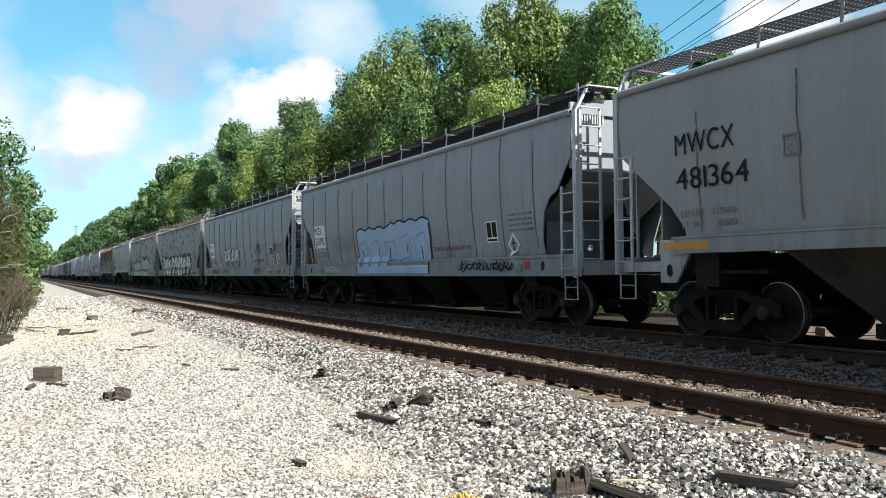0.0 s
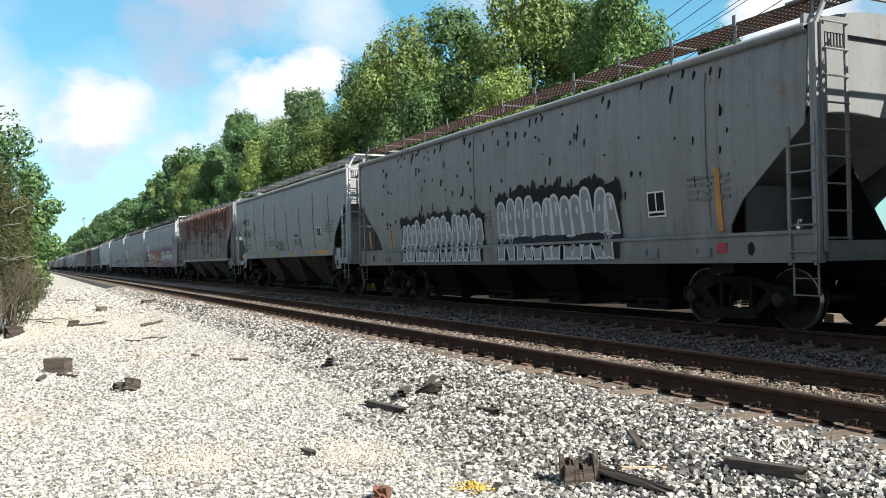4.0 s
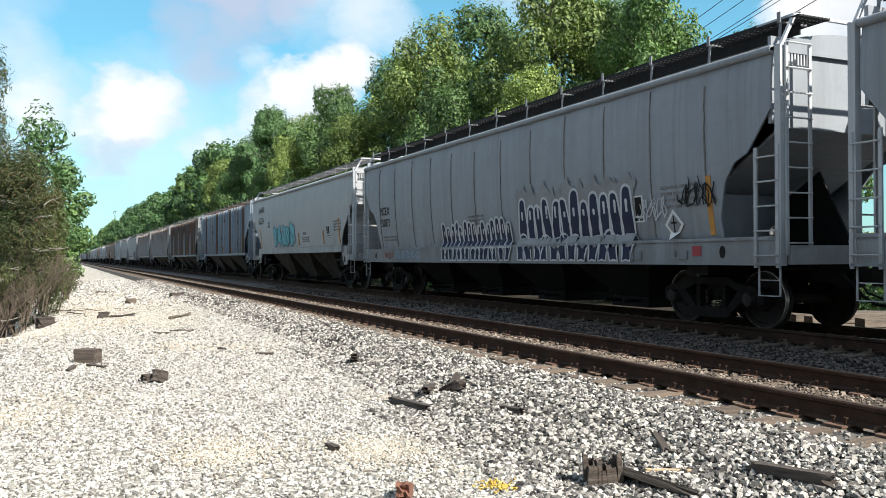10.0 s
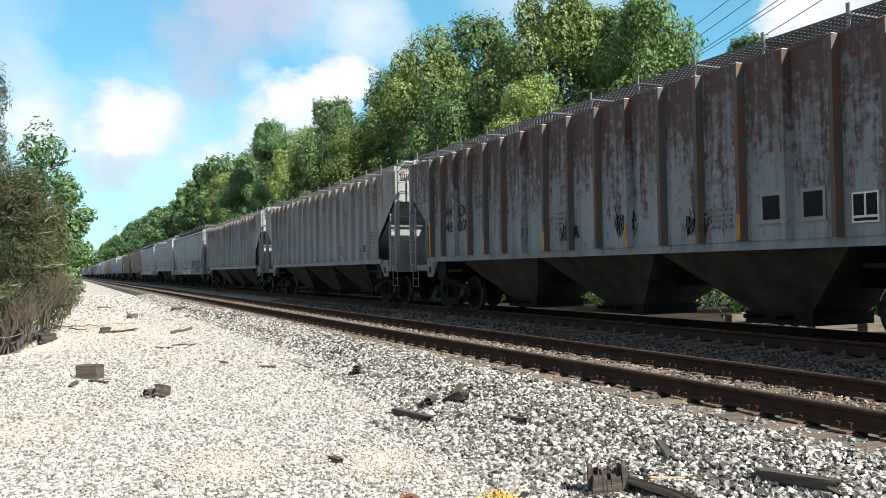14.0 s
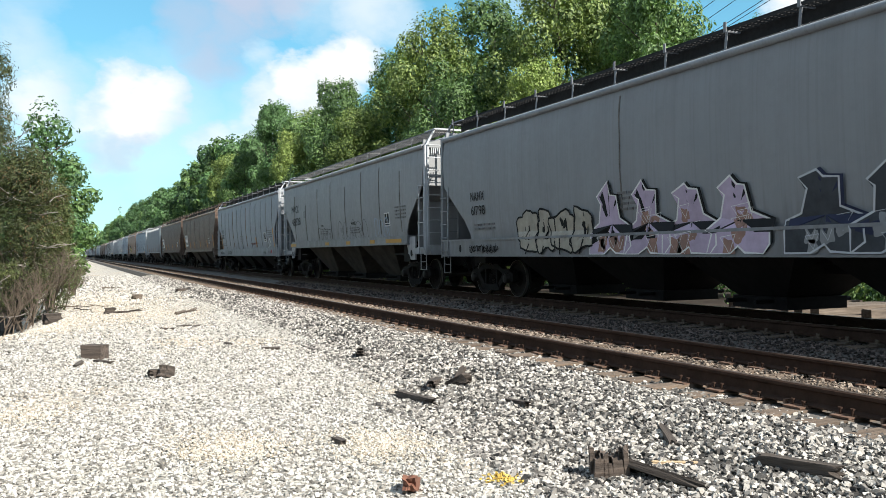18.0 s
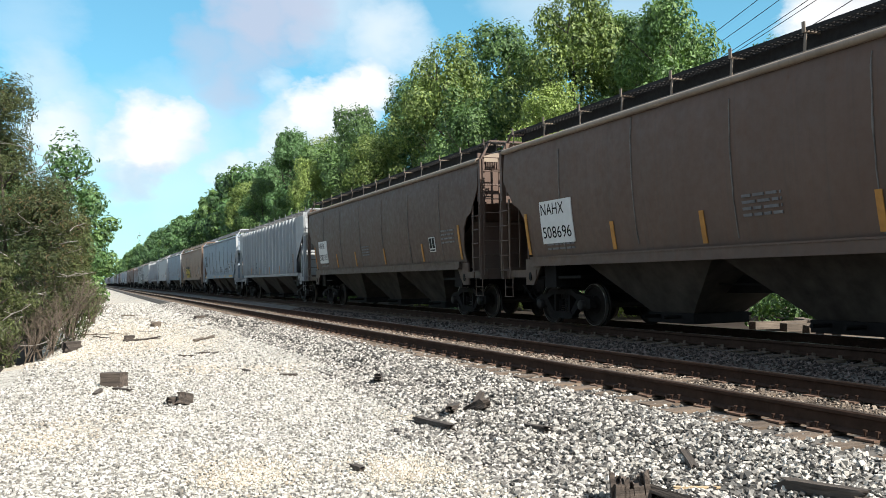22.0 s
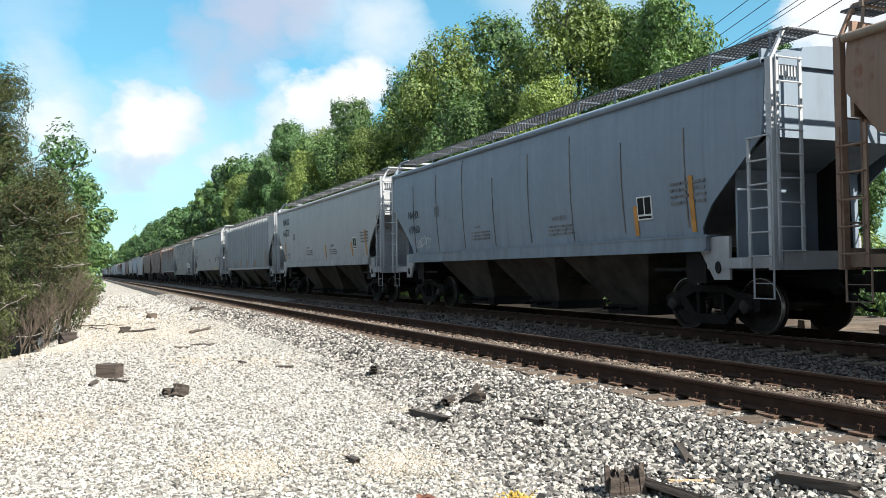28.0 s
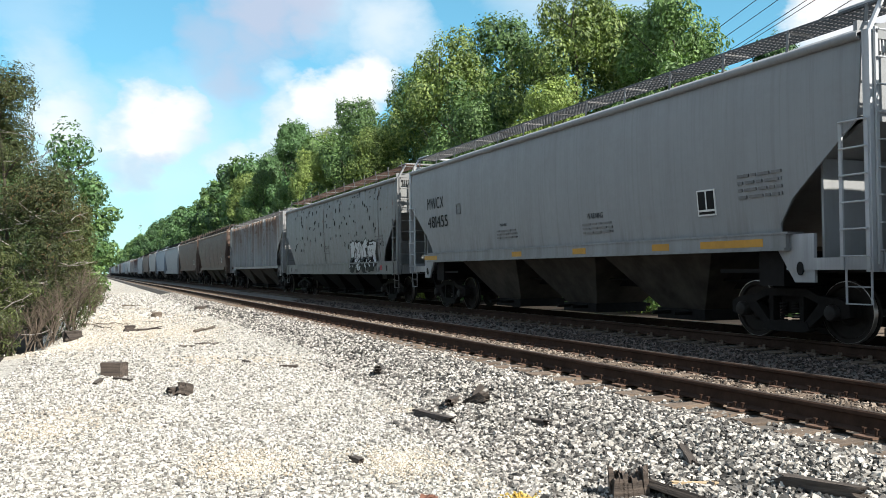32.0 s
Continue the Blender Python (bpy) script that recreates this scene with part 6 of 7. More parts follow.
        tagged(part("paint_chips", s, M_INK, car, "dark chips in the paint"), kind="stuff")
    for y in c.get("squares", ()):
        part("dark_square", Solid().box(x - 0.003, x + 0.02, left - y - 0.42, left - y, 1.70, 2.16), SPRAY["grey"], car, "pale-framed dark stencil square")
        part("square_inset", Solid().box(x - 0.006, x - 0.0035, left - y - 0.37, left - y - 0.05, 1.76, 2.11), M_INK, car)
    for j, spec in enumerate(c.get("art", ())):
        y, z, w, h, n, face, line, halo, style, second = (tuple(spec) + (None,) * 2)[:10]
        graffiti(car, left - y, z, min(w, 2 * half - y - 1.0), h, n, face or "silver", line, halo, x - 0.016 if kind in ("round", "deep") else x - 0.006, 100 * k + j, style or ("bubble" if face else "scribble"), (foot if kind in DEEP else head) + 0.03, second)
    if kind != "rib":
        hug(car, kind, hw, foot, head, eave)


def motions():
    times = [0.0, 4.0, 8.0, 12.0, 16.0, 20.0, 24.0, 28.0, 32.0]
    for car, middle in TRAIN:
        walk(car, [(t, pose(TRAIN_C, middle - travelled(t), TRAIN_Z)) for t in times])


# trees
def crown_mesh(name, lobes, leaf_count, leaf, material, seed, droop=0.0, slim=1.0):
    """A crown of single leaf sprays set over overlapping lobes, thick at the skin and open inside."""
    rng = np.random.default_rng(seed)
    vol = np.array([(a * b * c) ** (2 / 3) for _, _, _, a, b, c in lobes])
    pick = rng.choice(len(lobes), leaf_count, p=vol / vol.sum())
    L = np.array(lobes)[pick]
    d = rng.normal(size=(leaf_count, 3))
    d /= np.linalg.norm(d, axis=1)[:, None]
    bump_ = 1 + 0.22 * np.sin(d[:, 0] * 7 + L[:, 0] * 3) * np.sin(d[:, 1] * 6 + L[:, 1] * 5) + 0.12 * np.sin(d[:, 2] * 9 + L[:, 2])
    r = (rng.uniform(0.3, 1.0, leaf_count) ** 0.25) * bump_
    centre = L[:, :3] + d * L[:, 3:] * r[:, None]
    size = leaf * rng.uniform(0.6, 1.35, leaf_count)
    nrm = d * 1.5 + rng.normal(0, 0.42, (leaf_count, 3)) + np.array([0, 0, 0.35])
    nrm /= np.linalg.norm(nrm, axis=1)[:, None]
    t = np.cross(nrm, rng.normal(size=(leaf_count, 3)))
    t /= np.linalg.norm(t, axis=1)[:, None]
    b = np.cross(nrm, t)
    t, b = t * size[:, None], b * (size * rng.uniform(0.45, 0.75, leaf_count) * slim)[:, None]
    fold = nrm * (size * 0.22)[:, None]
    v = np.stack([centre - t, centre + b + fold, centre + t - fold * droop, centre - b + fold], 1)
    base = np.array([(0, 1, 2), (0, 2, 3)])
    f = (base[None] + 4 * np.arange(leaf_count)[:, None, None]).reshape(-1, 3)
    return bulk(name, v.reshape(-1, 3), f, material)


def lobes_of(height, width, seed, base=0.25, count=13, small=1.0):
    rng = random.Random(seed)
    out = []
    for k in range(count):
        q = rng.uniform(0, 1)
        z = height * (base + (0.93 - base) * q)
        spread = width * 0.5 * (0.25 + 0.75 * math.sin(math.pi * min(1, 0.18 + q * 0.80))) 
        a = rng.uniform(0, 6.283)
        off = spread * (rng.uniform(0.35, 0.8) if small == 1.0 else rng.uniform(0.5, 0.98))
        rad = width * rng.uniform(0.13, 0.22) * small
        out.append((off * math.cos(a), off * math.sin(a), z, rad, rad, rad * rng.uniform(0.8, 1.2)))
    out.append((0, 0, height * 0.86, width * 0.22, width * 0.22, height * 0.13))
    out.append((0, 0, height * 0.55, width * 0.24, width * 0.24, height * 0.26))
    return out


def trunk_mesh(height, seed, r=0.22, limbs=9, spread=0.28, lean=0.0):
    rng = random.Random(seed)
    s = Solid()
    p, rad = Vector((0, 0, -0.3)), r
    line = [p.copy()]
    for k in range(7):
        q = p + Vector((rng.uniform(-0.12, 0.12) + lean, rng.uniform(-0.12, 0.12), height * 0.125))
        s.rod(p, q, rad, 8, rad * 0.84)
        p, rad = q, rad * 0.84
        line.append(p.copy())
    for k in range(limbs):
        o = line[2 + k % 5]
        a = rng.uniform(0, 6.283)
        m = o + Vector((math.cos(a), math.sin(a), 0.9)) * height * min(0.10, spread * 0.55)
        e = m + Vector((math.cos(a + 0.4), math.sin(a + 0.4), 0.7)) * height * spread * 0.5
        s.rod(o, m, r * 0.34, 6, r * 0.24)
        s.rod(m, e, r * 0.24, 5, r * 0.07)
        s.rod(m, m + Vector((math.cos(a - 0.9), math.sin(a - 0.9), 0.5)) * height * spread * 0.35, r * 0.15, 5, r * 0.05)
    return s.mesh("trunk", M_BARK)


TREE_KINDS = []
for k, (h, w, mat_) in enumerate(((15.5, 9.0, M_LEAF), (14.0, 8.0, M_LEAF_B), (16.5, 9.5, M_LEAF_Y), (13.0, 7.5, M_LEAF), (15.0, 7.0, M_LEAF_B), (16.0, 10.0, M_LEAF))):
    TREE_KINDS.append((h, trunk_mesh(h, 40 + k, spread=0.16), crown_mesh("crown", lobes_of(h, w, 60 + k, count=52, small=0.60), 29000, 0.112, mat_, 80 + k), mat_))
LOW = [(h, tr, crown_mesh("crown", lobes_of(h, 8.5, 90 + k, count=34, small=0.66), 5200, 0.27, m, 95 + k), m) for k, (h, tr, m) in enumerate((h, tr, M_LEAF if j == 2 else M_LEAF_B) for j, (h, tr, _, _) in enumerate(TREE_KINDS[:4]))]
LABELS = {M_LEAF: "tall green broadleaf tree in full summer leaf", M_LEAF_B: "dark green broadleaf tree with a dense crown", M_LEAF_Y: "tall sunlit yellow-green broadleaf tree"}


def plant(kinds, k, x, y, scale, rng, z=None):
    h, tr, cr, m = kinds[k % len(kinds)]
    t = thing("tree", pose(x, y, land(x, y) if z is None else z, 0, 0, rng.uniform(0, 360)), LABELS[m], "tree", "woods beyond the railway")
    t.scale = (scale * rng.uniform(0.80, 0.94), scale * rng.uniform(0.80, 0.94), scale * 1.03)
    part("trunk", tr, None, t)
    part("crown", cr, None, t)
    return t


rng_t = random.Random(77)
FRONT = [  # distance out, along, scale, kind: the near edge of the wood
    (26.0, 32.5, 0.92, 0), (25.0, 39.5, 1.06, 2), (29.5, 36.5, 1.02, 1), (24.5, 47.0, 1.12, 0), (30.0, 44.0, 1.10, 5), (24.0, 55.0, 1.12, 2), (30.5, 52.0, 1.12, 3), (24.0, 63.0, 1.10, 1),
    (29.0, 60.0, 1.12, 4), (21.5, 70.0, 1.05, 0), (27.0, 70.0, 1.2, 5), (20.5, 79.0, 1.10, 3), (27.0, 79.0, 1.14, 1), (20.0, 88.0, 1.15, 4), (26.0, 90.0, 1.12, 0), (20.0, 98.0, 1.12, 1), (26.0, 100.0, 1.12, 2),
    (33.0, 33.0, 0.86, 4), (28.2, 37.0, 1.0, 0), (35.0, 40.0, 0.9, 1), (36.0, 31.5, 0.74, 3)]
for x, y, s, k in FRONT:
    plant(TREE_KINDS, k, x, y, s * (1.02 if y < 36 else 1.0 if y < 66 else 1.01), rng_t)
# younger trees along the wood's sunny edge
for k, (x, y, s) in enumerate(((20.6, 35.0, 0.66), (19.6, 42.0, 0.70), (20.8, 50.0, 0.76), (19.4, 58.5, 0.74), (20.4, 66.0, 0.78), (18.6, 74.5, 0.76), (18.2, 83.5, 0.78), (17.8, 93.0, 0.82), (17.8, 104.0, 0.84))):
    plant(TREE_KINDS, (2, 0, 3, 2, 0, 2, 3, 0, 2)[k], x, y, s, rng_t)
y = 111.0
while y < 640:
    for x in ((20.0, 26.0) if y < 330 else (20.0,)):
        plant(LOW, rng_t.randrange(4), x + rng_t.uniform(-1.5, 1.5), y + rng_t.uniform(-2, 2), rng_t.uniform(1.0, 1.2), rng_t, -0.3)
    y += 9.0 + y * 0.012
for k in range(14):
    plant(LOW, k, 14 - k * 3.0 + rng_t.uniform(-2, 2), 690 + rng_t.uniform(0, 60), rng_t.uniform(0.6, 0.9), rng_t, -0.3)

# undergrowth at the foot of the wood, beyond the train
SHRUBS = [crown_mesh("foliage", [(0, 0, 0.7, 1.0, 1.0, 0.7), (0.8, 0.3, 0.5, 0.7, 0.7, 0.5), (-0.8, -0.2, 0.55, 0.8, 0.7, 0.55), (0.1, 0.7, 1.1, 0.5, 0.5, 0.5)], 3000, 0.055, m, 130 + j) for j, m in enumerate((M_LEAF, M_LEAF_Y, M_LEAF_B))]
STEMS = Solid()
for j in range(7):
    a = j * 0.9
    STEMS.rod((0, 0, -0.1), (0.6 * math.cos(a), 0.6 * math.sin(a), 0.9), 0.02, 5, 0.008)
STEMS = STEMS.mesh("stems", M_BARK)
for j in range(34):
    x, y = 18.5 + rng_t.uniform(-1.0, 4.0), 6 + j * 3.1 + rng_t.uniform(-1, 1)
    t = thing("shrub", pose(x, y, land(x, y), 0, 0, rng_t.uniform(0, 360)), "leafy green lineside shrub", "shrub", "undergrowth beyond the railway")
    t.scale = (1.5, 1.5, rng_t.uniform(1.0, 2.0))
    part("stems", STEMS, None, t)
    part("foliage", SHRUBS[j % 3], None, t)

# the thicket on the camera's side of the line
def thicket_tree(x, y, h, w, mat_, seed, label, leafs=9000, leaf=0.085, dry=0.0):
    t = thing("thicket_tree", pose(x, y, land(x, y)), label, "tree", "thicket beside the gravel")
    part("trunk", trunk_mesh(h, seed, 0.10, 10, 0.10), None, t)
    lobes = lobes_of(h, w, seed + 1, 0.12, 20)
    shaggy = mat_ is M_CEDAR
    part("crown", crown_mesh("crown", lobes, int(leafs * (1.7 if shaggy else 1.2)), leaf * (0.9 if shaggy else 0.85), mat_, seed + 2, slim=0.45 if shaggy else 0.9), None, t)
    if dry:
        part("dead_leaves", crown_mesh("dead_leaves", lobes[:9], int(leafs * dry), leaf * 0.8, M_DRY, seed + 3, slim=0.5), None, t, "patch of dead brown leaves")
    # bare twigs that stand out of the foliage
    rng = random.Random(seed)
    s = Solid()
    for j in range(26):
        o = Vector((rng.uniform(-0.36, 0.36) * w, rng.uniform(-0.3, 0.3) * w, rng.uniform(0.2, 0.75) * h))
        a = rng.uniform(0, 6.283)
        d = Vector((math.cos(a), math.sin(a), rng.uniform(-0.1, 0.5)))
        p = o
        for q in range(3):
            e = p + d * 0.095 * w + Vector((0, 0, rng.uniform(-0.1, 0.1)))
            s.rod(p, e, 0.014 - 0.003 * q, 4)
            side = e + Vector((rng.uniform(-1, 1), rng.uniform(-1, 1), rng.uniform(-0.3, 0.6))) * 0.09 * w
            s.rod(e, side, 0.006, 4)
            p = e
    if mat_ is M_CEDAR:
        tagged(part("twig_spray", s, M_DEADTWIG, t, "bare silvery dead twigs"), kind="stuff")
    return t


thicket_tree(-2.3, 29.0, 9.2, 3.4, M_CEDAR, 301, "tall shaggy lineside cedar with browned tips", 14000, 0.065, 0.07)
thicket_tree(-0.75, 32.0, 7.3, 2.7, M_LEAF_B, 311, "airy broadleaf sapling at the thicket's edge", 3600, 0.10)
thicket_tree(-1.35, 27.4, 5.4, 3.0, M_CEDAR, 321, "dense olive-green cedar thicket with dead leaves", 13000, 0.06, 0.10)
thicket_tree(0.05, 35.5, 5.6, 2.2, M_LEAF, 331, "bright green sapling clump at the thicket's edge", 5000, 0.10)
thicket_tree(-0.55, 29.6, 4.6, 2.2, M_CEDAR, 341, "rounded cedar bush with rusty dead sprays", 9000, 0.06, 0.16)
thicket_tree(-2.4, 24.6, 3.4, 2.4, M_CEDAR, 351, "low leafy bush below the cedars", 6000, 0.07)
thicket_tree(-3.4, 38.0, 8.6, 4.4, M_LEAF_B, 355, "dark leafy thicket tree", 8000, 0.11)
for j in range(9):
    thicket_tree(-3.2 - (j % 3) * 2.2, 46 + j * 9.0, 7.4 + (j % 4) * 0.8, 5.0, M_LEAF_B if j % 2 else M_LEAF, 361 + 10 * j, "leafy thicket tree along the line", 3500, 0.17)


def dry_bush(x, y, h, seed):
    rng = random.Random(seed)
    t = thing("dry_bush", pose(x, y, land(x, y)), "leafless grey-brown twiggy bush", "bush", "dead brush by the gravel")
    s, stems = Solid(), Solid()

    def grow(p, d, length, r, depth):
        e = p + d * length
        (stems if depth > 2 else s).rod(p, e, r, 5, r * 0.65)
        if depth:
            for _ in range(3):
                nd = (d + Vector((rng.uniform(-0.7, 0.7), rng.uniform(-0.7, 0.7), rng.uniform(-0.25, 0.35)))).normalized()
                grow(p + d * length * rng.uniform(0.55, 1.0), nd, length * rng.uniform(0.55, 0.8), r * 0.55, depth - 1)
    for k in range(5):
        a = rng.uniform(0, 6.283)
        grow(Vector((rng.uniform(-0.2, 0.2), rng.uniform(-0.2, 0.2), -0.05)), Vector((0.45 * math.cos(a), 0.45 * math.sin(a), 1)).normalized(), h * 0.42, 0.022, 4)
    part("stems", stems, M_TWIG, t)
    tagged(part("twig_mass", s, M_TWIG, t, "fine grey-brown twigs"), kind="stuff")
    return t


for j, (x, y, h) in enumerate(((-0.62, 26.3, 2.3), (-1.1, 25.6, 2.0), (-0.30, 27.6, 1.9), (-1.6, 24.9, 1.9), (-0.95, 27.0, 2.6), (-2.0, 24.2, 1.6))):
    dry_bush(x, y, h, 5 + j)

# unseen trees added behind the camera to cut skylight on the train's side
for k in range(11):
    plant(LOW, k, -13.0 + rng_t.uniform(-2, 2), 14.0 - k * 7.0, rng_t.uniform(0.7, 0.9), rng_t, -0.9)


# loose things on the gravel
def rough_block(sx, sy, sz, seed, cuts=3, jag=0.08):
    rng = random.Random(seed)
    bm = bmesh.new()
    bmesh.ops.create_cube(bm, size=1)
    bmesh.ops.subdivide_edges(bm, edges=bm.edges[:], cuts=cuts, use_grid_fill=True)
    for v in bm.verts:
        j = jag * (0.4 if abs(v.co.x) < 0.49 else 1.0)
        v.co = Vector(((v.co.x + rng.uniform(-j, j)) * sx, (v.co.y + rng.uniform(-j, j) * 0.6) * sy, (v.co.z + rng.uniform(-j, j) * 0.6) * sz))
    bmesh.ops.triangulate(bm, faces=bm.faces[:])
    me = bpy.data.meshes.new("wood")
    bm.to_mesh(me)
    bm.free()
    return me


def lump(name, x, y, size, turn, seed, material, label, category, tilt=(0, 0), jag=0.08, sink=0.02):
    me = rough_block(*size, seed, jag=jag)
    me.materials.append(material)
    ob = new(name, me)
    ob.matrix_basis = pose(x, y, land(x, y) + size[2] / 2 - sink + 0.02, tilt[0], tilt[1], turn)
    return tagged(ob, label, category, "debris on the gravel")


lump("wood_block", 0.34, 14.15, (0.34, 0.22, 0.22), -34, 1, M_SPLIT, "sawn-off dark tie end lying on white gravel", "wood block", jag=0.03)
lump("wood_chunk", 1.02, 11.62, (0.16, 0.12, 0.10), 20, 2, M_CHAR, "broken dark tie chunk on white gravel", "wood chunk", jag=0.16)
lump("wood_chunk", 1.15, 11.52, (0.18, 0.14, 0.15), 55, 3, M_CHAR, "broken dark tie chunk leaning on another", "wood chunk", (0, 18), 0.12)
lump("tie_splinter", 3.42, 8.42, (0.80, 0.10, 0.07), 93, 4, M_CHAR, "long dark tie splinter at the ballast's foot", "wood splinter", (4, 3), 0.12)
lump("tie_splinter", 3.92, 9.02, (0.62, 0.10, 0.07), 60, 5, M_CHAR, "dark forked tie splinter on the ballast", "wood splinter", (0, 5), 0.14)
lump("tie_splinter", 4.10, 8.72, (0.26, 0.14, 0.11), 115, 6, M_CHAR, "stubby dark tie splinter on the ballast", "wood splinter", (0, 24), 0.16)
lump("tie_splinter", 4.22, 9.05, (0.42, 0.07, 0.05), 40, 7, M_CHAR, "thin dark tie splinter sticking up from the ballast", "wood splinter", (0, -32), 0.1)
def split_stump(x, y, wide, tall, seed):
    """A butt of tie wood split from above into standing splinters."""
    rng = random.Random(seed)
    s = Solid()
    cols = 7
    for i in range(cols):
        for j in range(3):
            u, v = (i - (cols - 1) / 2) / cols * wide, (j - 1) / 3 * wide * 0.7
            h = tall * (0.78 + 0.16 * abs(i - 3) / 3 + rng.uniform(-0.16, 0.12))
            w, d = wide / cols * 0.56, wide * 0.13
            lean = rng.uniform(-0.02, 0.02)
            s.add([(u - w, v - d, 0), (u + w, v - d, 0), (u + w, v + d, 0), (u - w, v + d, 0),
                   (u - w * 0.8 + lean, v - d, h * rng.uniform(0.84, 1)), (u + w * 0.8 + lean, v - d, h * rng.uniform(0.84, 1)), (u + w * 0.7 + lean, v + d * 0.8, h * rng.uniform(0.8, 1)), (u - w * 0.7 + lean, v + d * 0.8, h * rng.uniform(0.8, 1))],
                  [(3, 2, 1, 0), (4, 5, 6, 7), (0, 1, 5, 4), (1, 2, 6, 5), (2, 3, 7, 6), (3, 0, 4, 7)])
    ob = new("tie_stump", s.mesh("tie_stump", M_SPLIT))
    ob.matrix_basis = pose(x, y, land(x, y) - 0.05, 4, -3, -24)
    tagged(ob, "split grey-brown tie stump standing in ballast", "wood block", "debris on the gravel")


split_stump(3.58, 5.06, 0.27, 0.28, 8)
lump("tie_slab", 3.78, 4.74, (0.8, 0.2, 0.06), 104, 10, M_CHAR, "dark curved slab of split tie wood", "wood slab", (26, -4), 0.08)
lump("tie_splinter", 4.48, 4.18, (0.62, 0.10, 0.08), 98, 11, M_CHAR, "weathered grey tie splinter half sunk in ballast", "wood splinter", (3, 4), 0.1)
lump("wood_lath", 4.08, 4.93, (0.34, 0.05, 0.02), 150, 12, plain("pale_fresh_wood", (0.45, 0.33, 0.2), 0.8, 0.2, 9.0), "pale yellow lath on the ballast", "wood splinter", jag=0.05)
lump("wood_chip", 2.05, 6.75, (0.17, 0.06, 0.05), 100, 13, M_CHAR, "small dark wood chip on gravel", "wood chip", jag=0.12)
lump("wood_chip", 2.10, 5.25, (0.22, 0.09, 0.10), 60, 14, plain("red_brown_wood", (0.16, 0.07, 0.045), 0.85, 0.3, 9.0), "red-brown wood shard on gravel", "wood chip", (0, 20), 0.12)
lump("tie_splinter", 4.02, 12.1, (0.60, 0.10, 0.09), 70, 15, M_CHAR, "dark tie splinter on the ballast slope", "wood splinter", (0, 10), 0.14)
lump("tie_splinter", 4.08, 7.36, (0.40, 0.07, 0.05), 95, 16, M_CHAR, "dark tie splinter on the ballast slope", "wood splinter", (0, 4), 0.12)
lump("tie_splinter", 4.42, 5.45, (0.42, 0.06, 0.05), 62, 17, M_CHAR, "dark tie splinter leaning in the ballast", "wood splinter", (0, -6), 0.12)
lump("flat_stone", 4.2, 36.0, (0.4, 0.3, 0.14), 20, 18, M_CHAR, "dark flat chunk on pale gravel", "wood chunk", jag=0.12)
def fallen_branch(points, r, material, label, seed):
    """A crooked stick with a fork or two, lying on the gravel."""
    rng = random.Random(seed)
    s = Solid()
    (ax, ay), (bx, by) = points
    line = []
    for i in range(8):
        q = i / 7
        x, y = ax + (bx - ax) * q + rng.uniform(-0.05, 0.05), ay + (by - ay) * q + rng.uniform(-0.10, 0.10)
        line.append(Vector((x, y, land(x, y) + 0.035 + rng.uniform(0, 0.05))))
    for i, (u, v) in enumerate(zip(line, line[1:])):
        s.rod(u, v, r * (1 - 0.09 * i), 6, r * (1 - 0.09 * (i + 1)))
        if i in (2, 4):
            s.rod(v, v + Vector((rng.uniform(-0.3, 0.4), rng.uniform(-0.3, 0.3), 0.05)), r * 0.5, 5, r * 0.2)
    tagged(new("fallen_branch", s.mesh("fallen_branch", material)), label, "branch", "debris on the gravel")


fallen_branch(((-0.33, 28.0), (1.09, 27.8)), 0.022, M_TWIG, "long grey fallen branch on pale gravel", 1)
fallen_branch(((0.06, 27.1), (0.62, 24.9)), 0.02, M_CHAR, "thin dark fallen branch on pale gravel", 2)
fallen_branch(((0.85, 24.1), (1.85, 24.7)), 0.045, M_CHAR, "dark fallen branch on pale gravel", 3)
fallen_branch(((2.58, 23.2), (3.32, 24.9)), 0.05, M_OLDTIE, "pale broken branch on gravel", 4)
fallen_branch(((1.36, 42.7), (2.27, 43.3)), 0.04, M_TWIG, "grey fallen branch on pale gravel", 5)
lump("wood_chunk", 2.18, 31.6, (0.34, 0.24, 0.20), 25, 31, M_OLDTIE, "brown broken chunk on pale gravel", "wood chunk", jag=0.16)
lump("wood_chunk", 0.98, 24.4, (0.24, 0.18, 0.18), 10, 22, M_CHAR, "small dark chunk on pale gravel", "wood chunk", jag=0.14)
lump("wood_chunk", -0.42, 22.5, (0.36, 0.26, 0.26), 30, 23, M_CHAR, "small dark chunk on pale gravel", "wood chunk", jag=0.16)
for j, (x, y, w) in enumerate(((-1.3, 20.3, 0.3), (-0.9, 20.4, 0.25), (0.1, 13.3, 0.5), (0.45, 13.5, 0.4), (1.9, 18.6, 0.3), (2.3, 19.3, 0.35), (2.55, 19.2, 0.3), (2.6, 15.4, 0.3), (3.1, 14.1, 0.28), (1.75, 28.6, 0.5), (0.9, 33.5, 0.8))):
    lump("wood_chip", x, y, (w, 0.07, 0.04), 40 * j, 40 + j, M_CHAR, "small dark wood chip on gravel", "wood chip", jag=0.14)

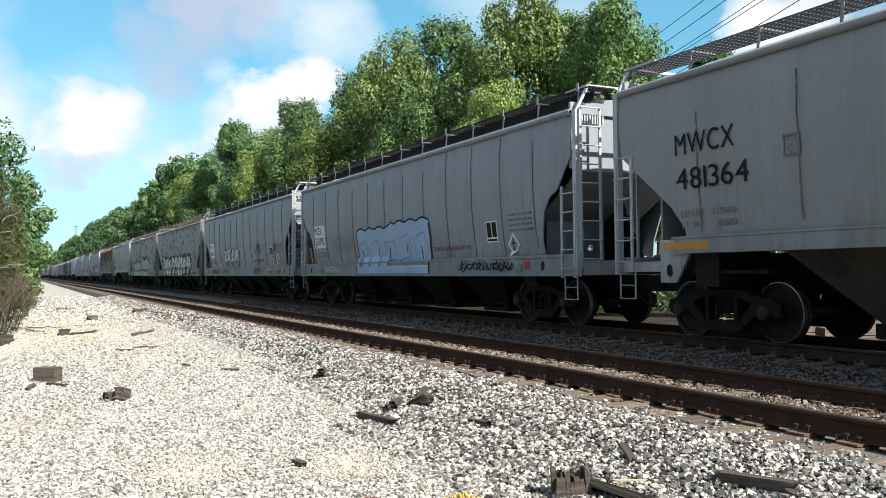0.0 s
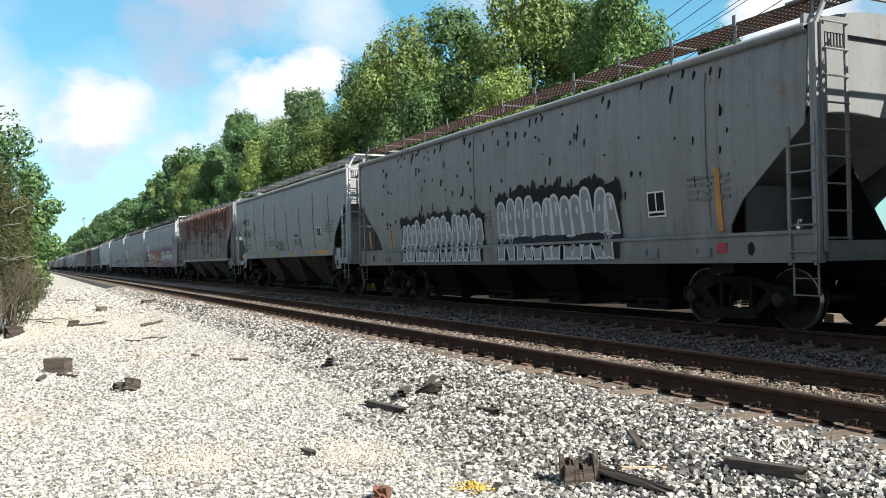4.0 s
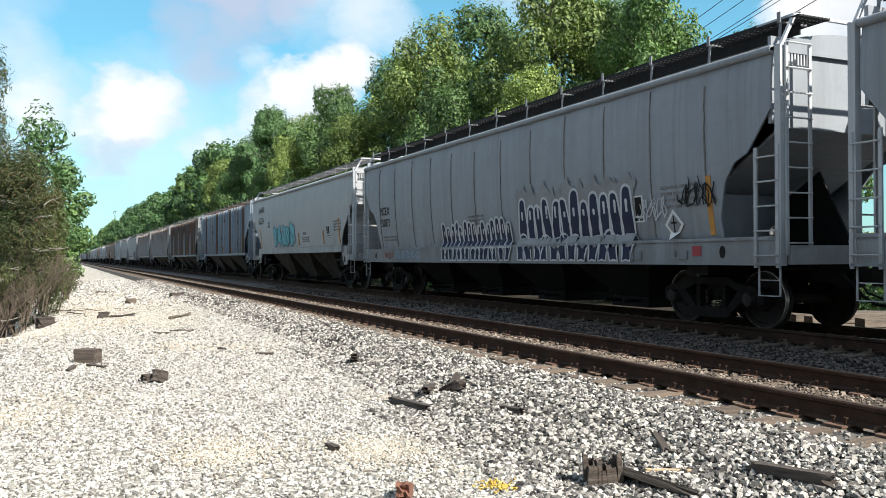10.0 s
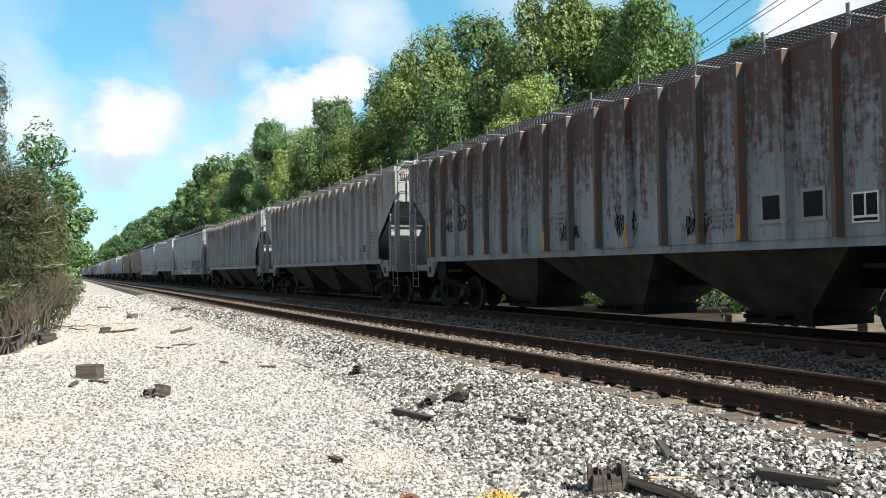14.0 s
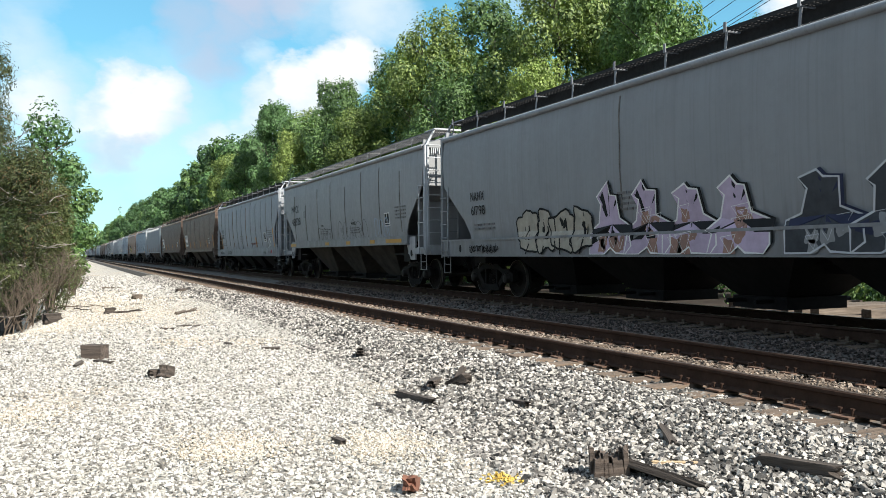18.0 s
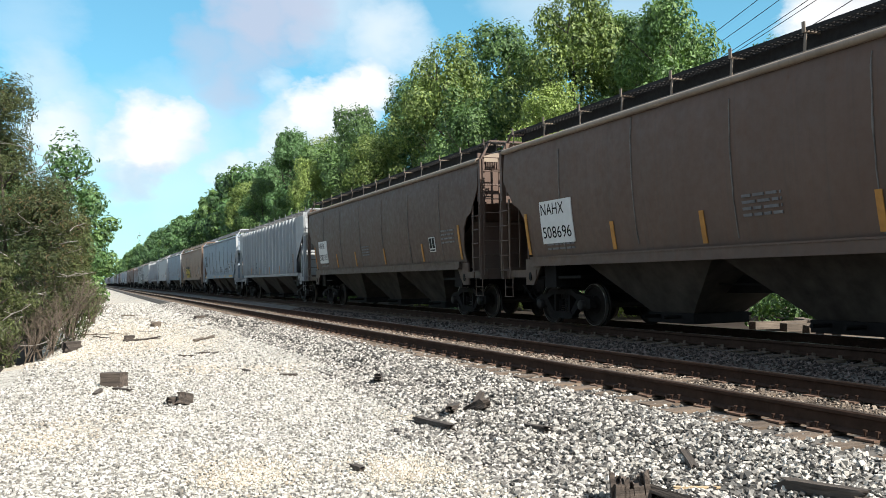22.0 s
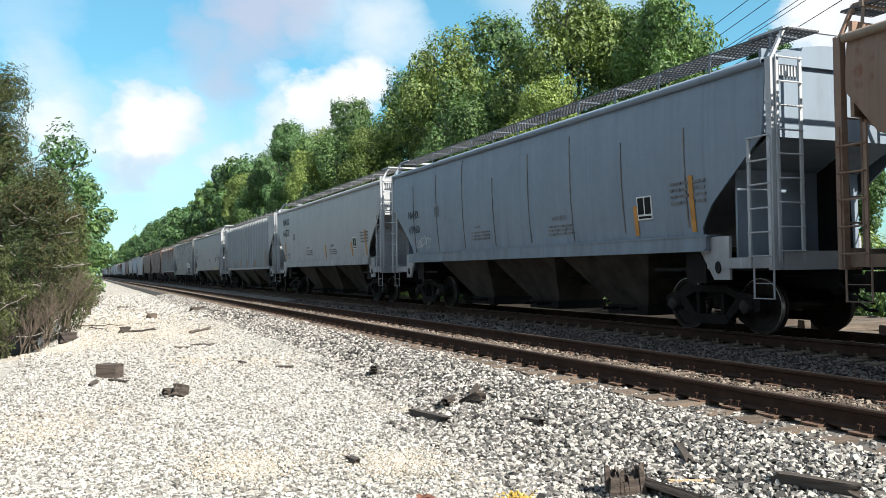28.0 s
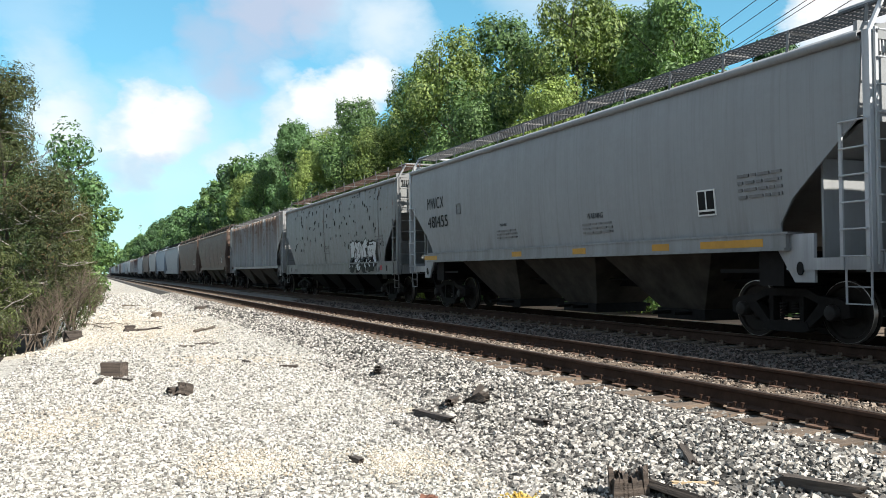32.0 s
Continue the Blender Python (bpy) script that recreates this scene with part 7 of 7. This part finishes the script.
# a heap of pulled ties and scrap beyond the train, on bare earth
pile_rng = random.Random(9)
TIE_SHAPES = [tie_solid(60 + k).mesh("old_tie") for k in range(4)]
for k in range(26):
    row, layer = k % 9, k // 9
    ob = new("old_tie", TIE_SHAPES[k % 4])
    if not TIE_SHAPES[k % 4].materials:
        TIE_SHAPES[k % 4].materials.append(M_OLDTIE)
    x, y = 14.9 + pile_rng.uniform(-0.25, 0.25), 10.3 + row * 0.52 + layer * 0.25 + pile_rng.uniform(-0.06, 0.06)
    ob.matrix_basis = pose(x, y, -0.50 + 0.18 + layer * 0.185 + pile_rng.uniform(0, 0.015), pile_rng.uniform(-2, 2), pile_rng.uniform(-1, 1), pile_rng.uniform(-9, 9) + (70 if k % 7 == 3 else 0))
    tagged(ob, "weathered brown pulled railway tie stacked on bare earth", "railway tie", "heap of old ties")
for k in range(10):
    lump("scrap_slab", 14.2 + pile_rng.uniform(-0.4, 0.6), 9 + k * 1.9 + pile_rng.uniform(-0.5, 0.5), (pile_rng.uniform(0.4, 0.9), 0.3, 0.12), pile_rng.uniform(0, 180), 70 + k, M_OLDTIE, "pale broken slab lying beyond the train", "scrap", jag=0.1)

# overhead wires on two wooden poles
M_POLE = bark("pole_wood", (0.06, 0.045, 0.035), (0.18, 0.14, 0.11))
M_WIRE = plain("wire", (0.03, 0.03, 0.032), 0.6, 0.1, 4.0)
POLES = ((38.5, 58.5), (19.6, 4.5))
for x, y in POLES:
    p = thing("utility_pole", pose(x, y, land(x, y), 0, 0, -18.5), "tall brown wooden utility pole with a cross-arm", "utility pole", "power line poles")
    part("pole", Solid().rod((0, 0, -0.6), (0, 0, 14.4), 0.16, 12, 0.11), M_POLE, p)
    part("cross_arm", Solid().box(-1.5, 1.5, -0.06, 0.06, 13.55, 13.68), M_POLE, p)
    for d in (-1.35, -0.55, 0.55, 1.35):
        part("insulator", Solid().rod((d, 0, 13.68), (d, 0, 13.86), 0.05, 8, 0.035), M_GRATE, p)
for d, z, sag in ((-1.35, 13.86, 0.9), (-0.55, 13.86, 1.0), (0.55, 13.86, 1.1), (1.35, 13.86, 0.8), (0.0, 12.2, 0.9)):
    pts = []
    turn = radians(-18.5)
    for i in range(25):
        q = i / 24
        a, b = Vector((*POLES[0], 0)), Vector((*POLES[1], 0))
        c = a.lerp(b, q) + Vector((math.cos(turn) * d, math.sin(turn) * d, 0))
        g = land(*POLES[0]) * (1 - q) + land(*POLES[1]) * q
        pts.append((c.x, c.y, z + g - sag * 4 * q * (1 - q)))
    line = bpy.data.curves.new("overhead_wire", "CURVE")
    line.dimensions, line.bevel_depth, line.bevel_resolution = "3D", 0.016, 1
    run = line.splines.new("POLY")
    run.points.add(len(pts) - 1)
    for i, q in enumerate(pts):
        run.points[i].co = (*q, 1)
    line.materials.append(M_WIRE)
    w = new("overhead_wire", line)
    tagged(w, "thin dark overhead power wire strung between poles", "wire", "power line wires")

# far lattice mast over the trees, and white marker posts at the line's edge
mast = thing("lattice_mast", pose(31.0, 600.0, 0), "slender pale lattice radio mast far over the trees", "mast")
s = Solid()
for k in range(14):
    z0, z1 = k * 2.4, k * 2.4 + 2.4
    for a, b in ((-0.4, -0.4), (0.4, -0.4), (0.4, 0.4), (-0.4, 0.4)):
        s.bar((a, b, z0), (a, b, z1), 0.09)
    s.bar((-0.4, -0.4, z0), (0.4, -0.4, z1), 0.06)
    s.bar((0.4, -0.4, z0), (-0.4, -0.4, z1), 0.06)
part("tower", s, M_GRATE, mast)
part("antenna", Solid().box(-0.9, 0.9, -0.2, 0.2, 33.0, 33.5).bar((0, 0, 33.4), (0, 0, 35.5), 0.12).box(-1.3, -0.9, -0.3, 0.3, 31.2, 32.6), M_GRATE, mast)
for x, y in ((0.55, 92.0), (1.25, 93.5)):
    p = thing("marker_post", pose(x, y, land(x, y)), "short white lineside marker post on gravel", "post", "white marker posts")
    part("post", Solid().box(-0.11, 0.11, -0.05, 0.05, -0.2, 1.05), M_WHITE, p)
    part("cap", Solid().box(-0.12, 0.12, -0.06, 0.06, 1.05, 1.09), M_WHITE, p)


motions()
